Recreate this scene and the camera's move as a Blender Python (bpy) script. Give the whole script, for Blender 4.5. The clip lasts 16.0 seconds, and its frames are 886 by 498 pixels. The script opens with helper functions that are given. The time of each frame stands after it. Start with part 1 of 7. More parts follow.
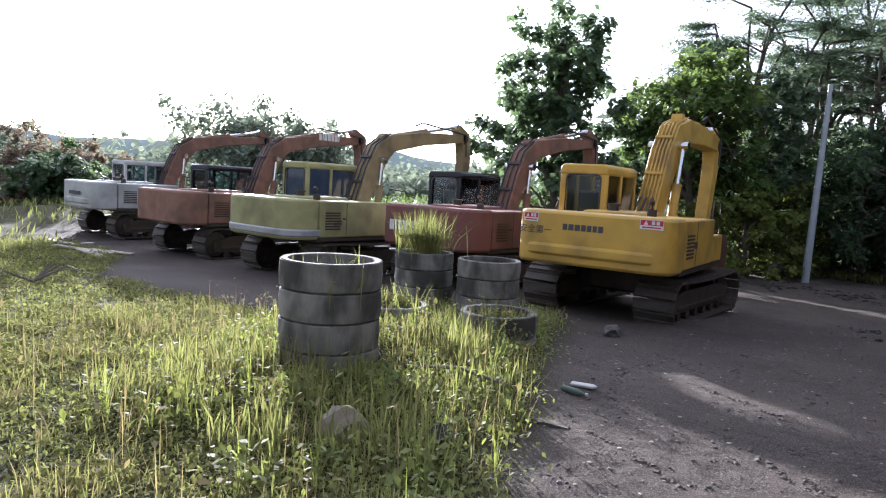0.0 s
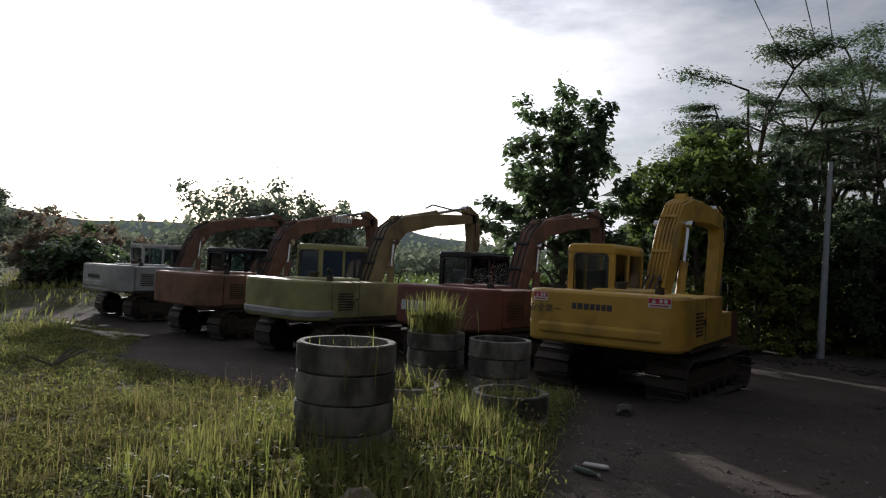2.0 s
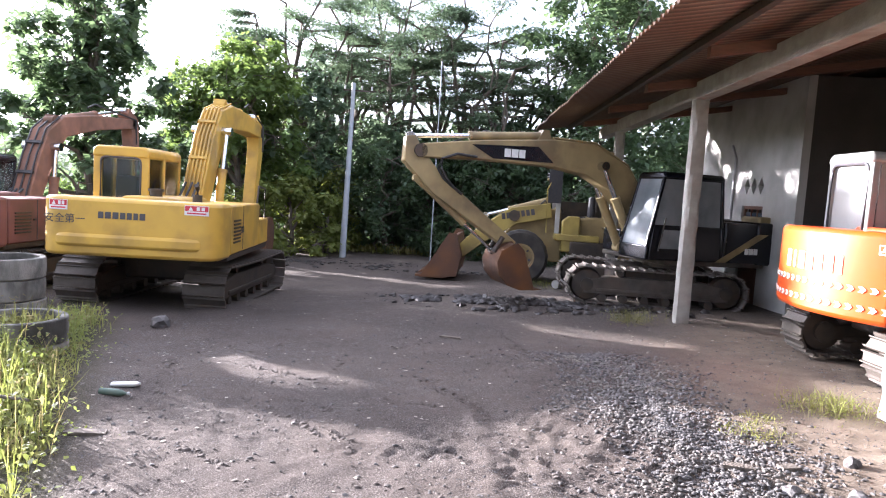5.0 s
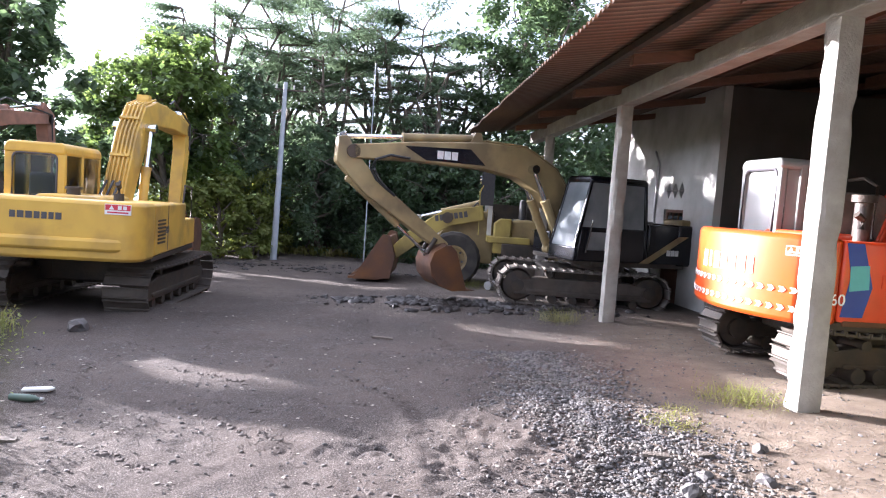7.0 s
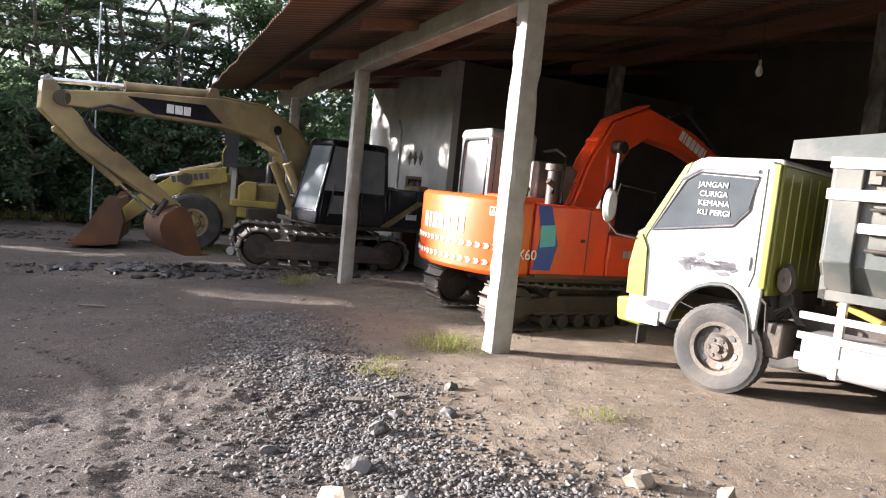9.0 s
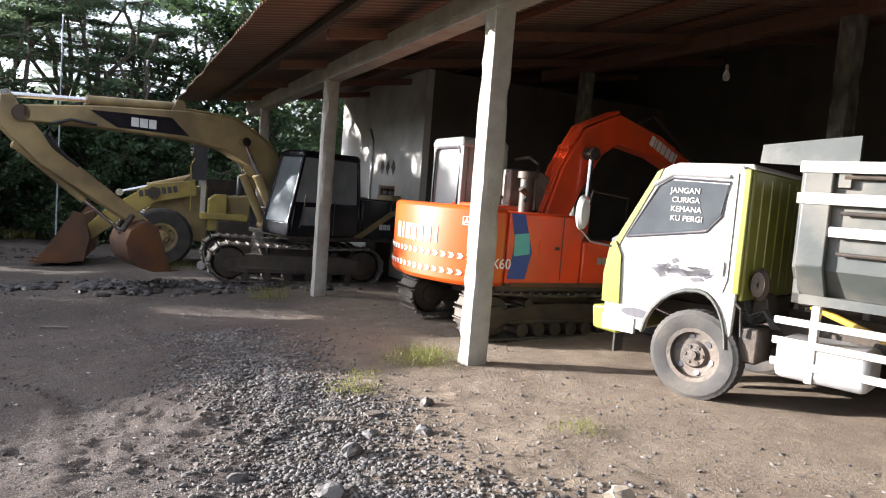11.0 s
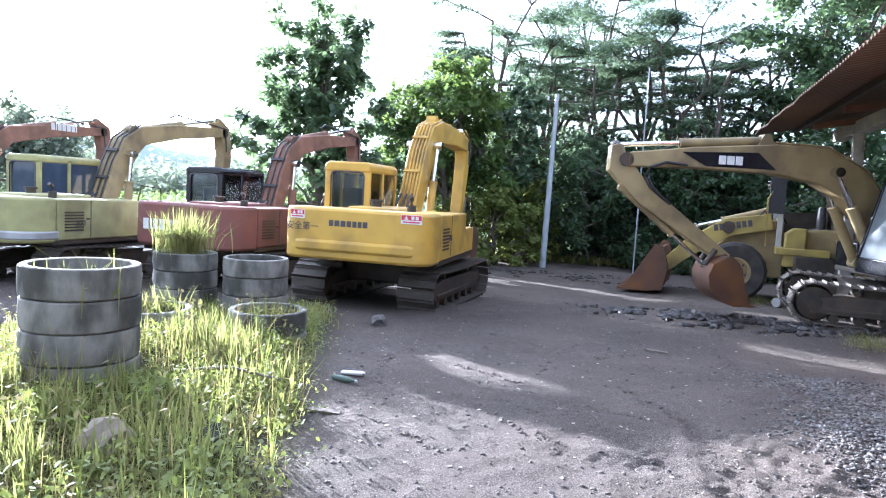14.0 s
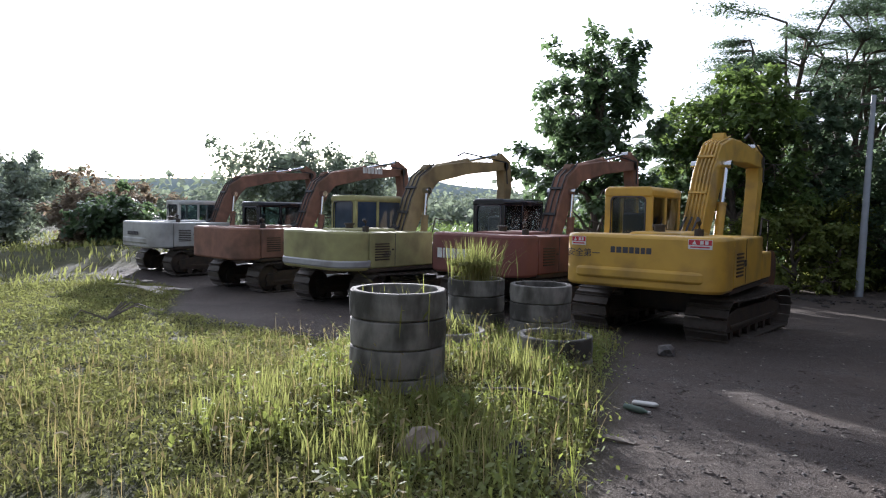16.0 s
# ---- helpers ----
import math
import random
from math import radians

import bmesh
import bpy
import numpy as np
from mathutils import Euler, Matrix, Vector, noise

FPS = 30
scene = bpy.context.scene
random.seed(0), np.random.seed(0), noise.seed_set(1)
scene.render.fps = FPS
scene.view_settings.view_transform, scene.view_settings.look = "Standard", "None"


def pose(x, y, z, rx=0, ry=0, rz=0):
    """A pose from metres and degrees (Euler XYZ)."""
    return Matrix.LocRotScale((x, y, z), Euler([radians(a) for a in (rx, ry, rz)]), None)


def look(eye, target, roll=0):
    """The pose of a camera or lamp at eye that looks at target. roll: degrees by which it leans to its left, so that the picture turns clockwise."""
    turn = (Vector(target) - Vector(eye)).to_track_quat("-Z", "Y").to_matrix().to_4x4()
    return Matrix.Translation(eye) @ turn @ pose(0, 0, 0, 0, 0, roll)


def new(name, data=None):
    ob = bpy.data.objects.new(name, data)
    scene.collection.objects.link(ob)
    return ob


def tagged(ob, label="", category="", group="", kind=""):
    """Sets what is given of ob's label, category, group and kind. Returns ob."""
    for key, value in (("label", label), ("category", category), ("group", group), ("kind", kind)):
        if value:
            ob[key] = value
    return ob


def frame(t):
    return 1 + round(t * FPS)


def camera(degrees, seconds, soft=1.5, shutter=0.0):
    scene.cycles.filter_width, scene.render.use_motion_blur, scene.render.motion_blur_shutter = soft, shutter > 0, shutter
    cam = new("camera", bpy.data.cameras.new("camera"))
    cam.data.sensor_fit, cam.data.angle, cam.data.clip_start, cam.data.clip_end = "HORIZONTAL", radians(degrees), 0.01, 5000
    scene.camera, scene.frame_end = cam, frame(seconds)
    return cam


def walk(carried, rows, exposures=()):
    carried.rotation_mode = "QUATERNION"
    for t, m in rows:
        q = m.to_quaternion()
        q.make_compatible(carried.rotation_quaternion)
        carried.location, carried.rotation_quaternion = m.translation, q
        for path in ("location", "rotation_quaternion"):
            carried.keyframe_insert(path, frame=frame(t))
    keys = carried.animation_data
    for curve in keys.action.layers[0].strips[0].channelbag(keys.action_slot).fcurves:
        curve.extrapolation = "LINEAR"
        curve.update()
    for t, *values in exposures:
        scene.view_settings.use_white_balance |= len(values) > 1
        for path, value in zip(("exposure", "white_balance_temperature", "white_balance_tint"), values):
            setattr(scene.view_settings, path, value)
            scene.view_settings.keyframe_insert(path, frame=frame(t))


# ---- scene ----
cam = camera(67.9, 16.0, soft=1.1)
PATH = [
    (0, (-0.345, 0.552, 1.57), (-1.591, 2.105, 1.374), 3.3),
    (0.5, (-0.29, 0.466, 1.583), (-1.556, 2.01, 1.462), 3.3),
    (1, (-0.268, 0.414, 1.6), (-1.579, 1.925, 1.572), 3.3),
    (1.5, (-0.27, 0.4, 1.608), (-1.579, 1.912, 1.624), 2.8),
    (2, (-0.199, 0.361, 1.631), (-1.485, 1.893, 1.668), 2.6),
    (2.5, (-0.181, 0.374, 1.63), (-1.417, 1.946, 1.662), 2.3),
    (3, (-0.203, 0.446, 1.622), (-1.246, 2.152, 1.631), 2.2),
    (3.5, (-0.262, 0.534, 1.604), (-0.986, 2.398, 1.571), 2.5),
    (4, (-0.261, 0.526, 1.598), (-0.65, 2.486, 1.507), 2.8),
    (4.5, (-0.219, 0.486, 1.623), (-0.377, 2.475, 1.476), 3.3),
    (5, (-0.158, 0.48, 1.63), (-0.207, 2.473, 1.462), 3.6),
    (5.2, (-0.151, 0.456, 1.628), (-0.163, 2.449, 1.461), 3.7),
    (7.3, (-0.112, 0.436, 1.598), (0.039, 2.426, 1.461), 4.1),
    (7.5, (-0.075, 0.427, 1.6), (-0.002, 2.421, 1.467), 3.5),
    (8, (0.081, 0.381, 1.577), (0.214, 2.371, 1.431), 5.9),
    (8.5, (0.223, 0.337, 1.562), (0.722, 2.266, 1.381), 6.6),
    (9, (0.283, 0.308, 1.538), (1.121, 2.115, 1.358), 5.7),
    (9.2, (0.292, 0.3, 1.539), (1.252, 2.045, 1.366), 5.3),
    (11.3, (0.351, 0.396, 1.575), (1.219, 2.192, 1.432), 4.1),
    (11.5, (0.326, 0.388, 1.576), (1.08, 2.235, 1.44), 3.8),
    (12, (0.188, 0.326, 1.588), (0.636, 2.269, 1.437), 3.4),
    (12.5, (0.087, 0.288, 1.609), (0.321, 2.269, 1.454), 4.1),
    (13, (-0.012, 0.281, 1.635), (-0.083, 2.272, 1.463), 4.0),
    (13.5, (-0.124, 0.253, 1.632), (-0.533, 2.201, 1.443), 3.4),
    (14, (-0.206, 0.303, 1.61), (-0.842, 2.192, 1.439), 3.3),
    (14.5, (-0.246, 0.284, 1.61), (-1.083, 2.093, 1.451), 2.4),
    (15, (-0.264, 0.256, 1.614), (-1.278, 1.975, 1.479), 2.1),
    (15.5, (-0.282, 0.23, 1.613), (-1.456, 1.843, 1.478), 1.7),
    (16, (-0.305, 0.164, 1.611), (-1.643, 1.645, 1.49), 1.0),
]
# exposure follows the camera's own metering as it turns past the sun
EXPO = [(0, 1.75, 5650, 18), (1.0, 0.75, 6000, 14), (1.5, 0.1, 6150, 13), (2.5, -0.4, 6300, 13), (3.0, -0.3, 6300, 13), (3.5, 0.75, 6200, 14), (4.0, 1.6, 6050, 17), (4.5, 2.35, 5950, 19),
        (5, 2.95, 5850, 21), (8, 2.85, 5750, 20), (9, 2.4, 6150, 15), (11.5, 2.2, 5950, 13), (12.5, 2.85, 5450, 15), (13.5, 3.1, 5200, 15), (14.5, 2.88, 5300, 15), (15.2, 2.05, 5550, 15), (16, 1.2, 5750, 15)]
walk(cam, [(t, look(e, a, r)) for t, e, a, r in PATH], EXPO)

# ---- world and sun ----
SUN_AZ, SUN_EL = 57.0, 11.1          # degrees left of +y, and above the horizon
sun_dir = Vector((-math.sin(radians(SUN_AZ)) * math.cos(radians(SUN_EL)), math.cos(radians(SUN_AZ)) * math.cos(radians(SUN_EL)), math.sin(radians(SUN_EL))))
world = bpy.data.worlds.new("sky")
scene.world = world
world.use_nodes = True
wn, wl = world.node_tree.nodes, world.node_tree.links
wn.clear()
sky = wn.new("ShaderNodeTexSky")
sky.sky_type, sky.sun_disc = "NISHITA", False
sky.sun_elevation, sky.sun_rotation = radians(SUN_EL), radians(-SUN_AZ)
sky.air_density, sky.dust_density, sky.ozone_density = 1.0, 1.2, 2.0
tc = wn.new("ShaderNodeTexCoord")
mp = wn.new("ShaderNodeMapping")
mp.inputs["Scale"].default_value = (1.6, 1.6, 5.0)
cn = wn.new("ShaderNodeTexNoise")
cn.inputs["Scale"].default_value, cn.inputs["Detail"].default_value, cn.inputs["Roughness"].default_value = 1.7, 7, 0.6
cr = wn.new("ShaderNodeValToRGB")
cr.color_ramp.elements[0].position, cr.color_ramp.elements[1].position = 0.25, 0.60
mx = wn.new("ShaderNodeMix")
mx.data_type = "RGBA"
# thin cloud scatters sunlight forwards: bright round the sun, dim across the sky from it
dp = wn.new("ShaderNodeVectorMath")
dp.operation = "DOT_PRODUCT"
dp.inputs[1].default_value = sun_dir


def scatter_lobe(power, weight):
    c, p, w = wn.new("ShaderNodeMath"), wn.new("ShaderNodeMath"), wn.new("ShaderNodeMath")
    c.operation, p.operation, w.operation = "MAXIMUM", "POWER", "MULTIPLY"
    c.inputs[1].default_value, p.inputs[1].default_value, w.inputs[1].default_value = 0.0, power, weight
    wl.new(dp.outputs["Value"], c.inputs[0])
    wl.new(c.outputs[0], p.inputs[0])
    wl.new(p.outputs[0], w.inputs[0])
    return w.outputs[0]


def summed(a, b):
    q = wn.new("ShaderNodeMath")
    if isinstance(b, float):
        q.inputs[1].default_value = b
    else:
        wl.new(b, q.inputs[1])
    wl.new(a, q.inputs[0])
    return q.outputs[0]


wl.new(tc.outputs["Generated"], dp.inputs[0])
glow = summed(summed(scatter_lobe(3.0, 10.5), scatter_lobe(14.0, 34.0)), 2.9)
tint = wn.new("ShaderNodeVectorMath")
tint.operation = "SCALE"
tint.inputs[0].default_value = (1.0, 1.0, 1.03)
wl.new(glow, tint.inputs["Scale"])
wl.new(tint.outputs["Vector"], mx.inputs["B"])
bg = wn.new("ShaderNodeBackground")
SKY_STRENGTH = 0.088
bg.inputs["Strength"].default_value = SKY_STRENGTH
out = wn.new("ShaderNodeOutputWorld")
wl.new(tc.outputs["Generated"], mp.inputs["Vector"])
wl.new(mp.outputs["Vector"], cn.inputs["Vector"])
wl.new(cn.outputs["Fac"], cr.inputs["Fac"])
wl.new(cr.outputs["Color"], mx.inputs["Factor"])
wl.new(sky.outputs["Color"], mx.inputs["A"])
wl.new(mx.outputs["Result"], bg.inputs["Color"])
wl.new(bg.outputs["Background"], out.inputs["Surface"])
sun = new("sun", bpy.data.lights.new("sun", "SUN"))
sun.data.energy, sun.data.angle, sun.data.color = 5.0, radians(0.6), (1.0, 0.93, 0.84)
sun.matrix_world = look(sun_dir * 50, (0, 0, 0))


# ---- materials ----
def material(name, base, rough=0.6, metal=0.0, second=None, scale=4.0, amount=0.5, dirt=None, dirt_scale=1.3, dirt_amount=0.0, bump=0.15,
             bump_scale=30.0, island=0.0, stretch=(1, 1, 1), trans=0.0, alpha=1.0, emit=0.0, coat=0.0, sub=None):
    """Two scales of variation over a base colour: fine grain towards second, broad stains towards dirt."""
    m = bpy.data.materials.new(name)
    m.use_nodes = True
    n, l = m.node_tree.nodes, m.node_tree.links
    b = n["Principled BSDF"]
    t = n.new("ShaderNodeTexCoord")
    p = n.new("ShaderNodeMapping")
    p.inputs["Scale"].default_value = stretch
    l.new(t.outputs["Object"], p.inputs["Vector"])

    def grain(sc, det, lo, hi):
        a = n.new("ShaderNodeTexNoise")
        a.inputs["Scale"].default_value, a.inputs["Detail"].default_value = sc, det
        l.new(p.outputs["Vector"], a.inputs["Vector"])
        r = n.new("ShaderNodeMapRange")
        r.inputs["From Min"].default_value, r.inputs["From Max"].default_value = lo, hi
        l.new(a.outputs["Fac"], r.inputs["Value"])
        return r.outputs["Result"]

    def mixed(fac, a, c, k=1.0):
        x = n.new("ShaderNodeMix")
        x.data_type = "RGBA"
        mul = n.new("ShaderNodeMath")
        mul.operation = "MULTIPLY"
        mul.inputs[1].default_value = k
        l.new(fac, mul.inputs[0])
        l.new(mul.outputs[0], x.inputs["Factor"])
        if isinstance(a, tuple):
            x.inputs["A"].default_value = (*a, 1)
        else:
            l.new(a, x.inputs["A"])
        x.inputs["B"].default_value = (*c, 1)
        return x.outputs["Result"]

    second = second or tuple(c * 0.7 for c in base)
    col = mixed(grain(scale, 6, 0.35, 0.7), base, second, amount)
    if dirt and dirt_amount:
        f = grain(dirt_scale, 8, 0.45, 0.66)
        col = mixed(f, col, dirt, dirt_amount)
    if island:
        g = n.new("ShaderNodeNewGeometry")
        hsv = n.new("ShaderNodeHueSaturation")
        r = n.new("ShaderNodeMapRange")
        r.inputs["To Min"].default_value, r.inputs["To Max"].default_value = 1 - island, 1 + island
        l.new(g.outputs["Random Per Island"], r.inputs["Value"])
        l.new(r.outputs["Result"], hsv.inputs["Value"])
        l.new(col, hsv.inputs["Color"])
        col = hsv.outputs["Color"]
    l.new(col, b.inputs["Base Color"])
    b.inputs["Roughness"].default_value, b.inputs["Metallic"].default_value = rough, metal
    b.inputs["Transmission Weight"].default_value, b.inputs["Coat Weight"].default_value = trans, coat
    if bump:
        a = n.new("ShaderNodeTexNoise")
        a.inputs["Scale"].default_value, a.inputs["Detail"].default_value = bump_scale, 5
        l.new(p.outputs["Vector"], a.inputs["Vector"])
        k = n.new("ShaderNodeBump")
        k.inputs["Strength"].default_value, k.inputs["Distance"].default_value = bump, 0.02
        l.new(a.outputs["Fac"], k.inputs["Height"])
        l.new(k.outputs["Normal"], b.inputs["Normal"])
    if sub:                      # thin leaves let the light through
        tr = n.new("ShaderNodeBsdfTranslucent")
        tr.inputs["Color"].default_value = (*sub, 1)
        ad = n.new("ShaderNodeMixShader")
        ad.inputs[0].default_value = 0.4
        l.new(b.outputs[0], ad.inputs[1])
        l.new(tr.outputs[0], ad.inputs[2])
        l.new(ad.outputs[0], n["Material Output"].inputs["Surface"])
    return m


MUD = (0.09, 0.065, 0.045)
yellow = material("yellow paint", (0.60, 0.37, 0.055), 0.42, 0, (0.50, 0.30, 0.05), 3, 0.6, MUD, 1.6, 0.45, 0.06, 12)
faded_yellow = material("faded yellow paint", (0.42, 0.33, 0.09), 0.6, 0, (0.33, 0.25, 0.08), 4, 0.7, MUD, 1.2, 0.6, 0.1, 14)
yellow_green = material("yellow green paint", (0.39, 0.37, 0.16), 0.6, 0, (0.29, 0.27, 0.125), 4, 0.7, MUD, 1.2, 0.5, 0.1, 14)
tan = material("dusty ochre paint", (0.36, 0.275, 0.13), 0.55, 0, (0.27, 0.205, 0.105), 4, 0.7, MUD, 1.4, 0.6, 0.1, 14)
old_orange = material("weathered orange paint", (0.31, 0.16, 0.108), 0.72, 0, (0.22, 0.12, 0.085), 5, 0.8, MUD, 1.5, 0.6, 0.14, 16)
old_red = material("weathered red paint", (0.21, 0.086, 0.069), 0.7, 0, (0.20, 0.085, 0.07), 5, 0.8, MUD, 1.3, 0.6, 0.12, 16)
orange = material("fresh orange paint", (0.60, 0.075, 0.005), 0.34, 0, (0.53, 0.064, 0.005), 3, 0.5, MUD, 1.8, 0.22, 0.03, 10, coat=0.2)
red_orange = material("fresh red orange paint", (0.75, 0.07, 0.012), 0.34, 0, (0.66, 0.055, 0.012), 3, 0.5, MUD, 1.8, 0.22, 0.03, 10, coat=0.2)
off_white = material("dirty white paint", (0.52, 0.52, 0.49), 0.55, 0, (0.42, 0.42, 0.39), 4, 0.6, MUD, 1.5, 0.4, 0.06, 14)
truck_white = material("white lacquer", (0.55, 0.545, 0.51), 0.3, 0, (0.45, 0.44, 0.40), 3, 0.6, (0.28, 0.24, 0.18), 2.0, 0.35, 0.02, 10, coat=0.3)
lime = material("lime green lacquer", (0.21, 0.22, 0.03), 0.36, 0, (0.155, 0.16, 0.03), 3, 0.5, MUD, 2.0, 0.3, 0.03, 10, coat=0.3)
black_paint = material("black paint", (0.007, 0.008, 0.013), 0.2, 0, (0.010, 0.011, 0.016), 6, 0.6, (0.03, 0.027, 0.024), 2, 0.2, 0.05, 14)
dark_steel = material("dark greasy steel", (0.045, 0.04, 0.036), 0.55, 0.4, (0.09, 0.07, 0.05), 6, 0.7, MUD, 2.5, 0.7, 0.25, 25)
track_steel = material("muddy track steel", (0.11, 0.095, 0.08), 0.6, 0.45, (0.06, 0.05, 0.042), 5, 0.8, (0.13, 0.10, 0.075), 2.0, 0.6, 0.3, 30)
rust = material("worn rusty steel", (0.13, 0.066, 0.04), 0.6, 0.4, (0.06, 0.042, 0.034), 4, 0.9, (0.27, 0.115, 0.035), 2.0, 0.6, 0.3, 25)
chrome = material("chromed rod", (0.75, 0.76, 0.78), 0.16, 1.0, (0.6, 0.6, 0.62), 8, 0.5, bump=0.02)
silver = material("silver grey paint", (0.42, 0.42, 0.42), 0.45, 0.3, (0.32, 0.32, 0.32), 5, 0.6, MUD, 2, 0.35, 0.08, 16)
rubber = material("black rubber", (0.03, 0.028, 0.026), 0.8, 0, (0.055, 0.05, 0.043), 5, 0.7, (0.09, 0.077, 0.06), 3, 0.5, 0.25, 30)
hose_rubber = material("hydraulic hose rubber", (0.02, 0.02, 0.02), 0.5, 0, (0.05, 0.045, 0.04), 6, 0.6, bump=0.1)
white_mark = material("white lettering film", (0.78, 0.78, 0.76), 0.5, 0, (0.66, 0.66, 0.63), 12, 0.7, MUD, 4, 0.3, 0.03)
dark_mark = material("dark lettering film", (0.05, 0.05, 0.06), 0.5, 0, (0.09, 0.08, 0.08), 12, 0.7, bump=0.03)
red_mark = material("red warning film", (0.55, 0.03, 0.05), 0.5, 0, (0.45, 0.05, 0.06), 12, 0.6, bump=0.03)
blue_mark = material("blue film", (0.02, 0.05, 0.28), 0.4, 0, (0.03, 0.07, 0.32), 8, 0.6, bump=0.03)
teal_mark = material("pale teal film", (0.10, 0.42, 0.45), 0.4, 0, (0.08, 0.34, 0.38), 8, 0.6, bump=0.03)
seat_cloth = material("worn seat cloth", (0.05, 0.05, 0.055), 0.9, 0, (0.08, 0.075, 0.07), 20, 0.6)
concrete = material("weathered concrete", (0.25, 0.235, 0.205), 0.9, 0, (0.11, 0.105, 0.09), 5, 1.0, (0.045, 0.042, 0.034), 2.2, 0.9, 0.45, 40, stretch=(1.6, 1.6, 0.8))
pale_concrete = material("pale cast concrete", (0.38, 0.36, 0.315), 0.85, 0, (0.27, 0.255, 0.22), 7, 0.8, (0.24, 0.21, 0.17), 2.2, 0.6, 0.4, 35)
plaster = material("stained white plaster", (0.52, 0.515, 0.485), 0.85, 0, (0.46, 0.45, 0.41), 2.5, 0.7, (0.22, 0.20, 0.17), 0.8, 0.6, 0.2, 30)
roof_metal = material("rusty corrugated iron", (0.36, 0.28, 0.20), 0.6, 0.0, (0.25, 0.17, 0.115), 2.5, 0.8, (0.26, 0.12, 0.06), 0.9, 0.6, 0.15, 20)
timber = material("dark red brown timber", (0.16, 0.075, 0.045), 0.7, 0, (0.09, 0.045, 0.03), 5, 0.8, bump=0.2, stretch=(1, 6, 6))
stone_mat = material("grey river gravel", (0.10, 0.094, 0.09), 0.85, 0, (0.055, 0.05, 0.048), 9, 0.7, (0.16, 0.14, 0.11), 3, 0.45, 0.3, 40, island=0.55)
rock_mat = material("pale rough rock", (0.27, 0.225, 0.17), 0.9, 0, (0.17, 0.14, 0.11), 6, 0.8, bump=0.6, bump_scale=14)
earth_mat = material("dry trodden earth", (0.085, 0.069, 0.058), 0.95, 0, (0.055, 0.045, 0.038), 9, 0.8, bump=0.6, bump_scale=30)
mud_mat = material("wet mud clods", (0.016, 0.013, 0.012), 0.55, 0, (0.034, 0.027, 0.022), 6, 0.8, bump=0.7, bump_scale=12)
bark = material("grey brown bark", (0.15, 0.125, 0.10), 0.9, 0, (0.08, 0.065, 0.05), 6, 0.8, bump=0.6, bump_scale=18, stretch=(3, 3, 0.6))
leaf_dark = material("dark broad leaves", (0.05, 0.08, 0.045), 0.38, 0, (0.065, 0.098, 0.052), 2, 0.8, island=0.45, bump=0, sub=(0.20, 0.30, 0.13))
leaf_fine = material("fine feathery leaves", (0.06, 0.10, 0.06), 0.42, 0, (0.08, 0.12, 0.07), 2, 0.8, island=0.4, bump=0, sub=(0.25, 0.35, 0.20))
leaf_bright = material("bright young leaves", (0.075, 0.12, 0.035), 0.45, 0, (0.10, 0.14, 0.045), 2, 0.8, island=0.4, bump=0, sub=(0.25, 0.36, 0.09))
# sunlight on the shrubs is put into this brighter lime; weeds share it
leaf_lime = material("sunlit lime leaves", (0.12, 0.155, 0.04), 0.7, 0, (0.17, 0.18, 0.06), 2, 0.8, island=0.4, bump=0, sub=(0.36, 0.42, 0.09))
# haze of the distance is put into this pale leaf colour
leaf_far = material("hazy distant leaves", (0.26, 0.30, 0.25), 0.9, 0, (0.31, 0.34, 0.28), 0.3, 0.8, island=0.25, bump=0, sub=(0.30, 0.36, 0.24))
# red tint of lens flare over the scrub is put into this colour
leaf_flare = material("reddish scrub leaves", (0.23, 0.19, 0.14), 0.8, 0, (0.25, 0.19, 0.14), 2, 0.8, island=0.3, bump=0, sub=(0.30, 0.24, 0.16))
grass_mat = material("lit meadow grass", (0.12, 0.135, 0.042), 0.95, 0, (0.21, 0.17, 0.08), 0.9, 1.0, island=0.5, bump=0, sub=(0.35, 0.38, 0.115))
grass_mat.node_tree.nodes["Principled BSDF"].inputs["Specular IOR Level"].default_value = 0.12
straw_mat = material("dry grass stalks", (0.26, 0.22, 0.12), 0.9, 0, (0.18, 0.15, 0.08), 3, 0.7, island=0.35, bump=0, sub=(0.35, 0.29, 0.12))
# the hills' blue-green carries the haze of the air before them
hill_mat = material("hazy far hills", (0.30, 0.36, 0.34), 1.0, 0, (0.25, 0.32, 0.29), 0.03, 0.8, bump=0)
timber_pale = material("pale weathered board", (0.45, 0.40, 0.33), 0.8, 0, (0.33, 0.29, 0.24), 6, 0.7, bump=0.2)
dark_green = material("faded green plastic", (0.07, 0.12, 0.09), 0.6, 0, (0.13, 0.14, 0.11), 6, 0.6, bump=0.05)
# shade inside the shed is put into this dark wall colour
room_shade = material("smoke stained plaster", (0.085, 0.075, 0.066), 0.9, 0, (0.055, 0.05, 0.045), 1.5, 0.8, bump=0.3)



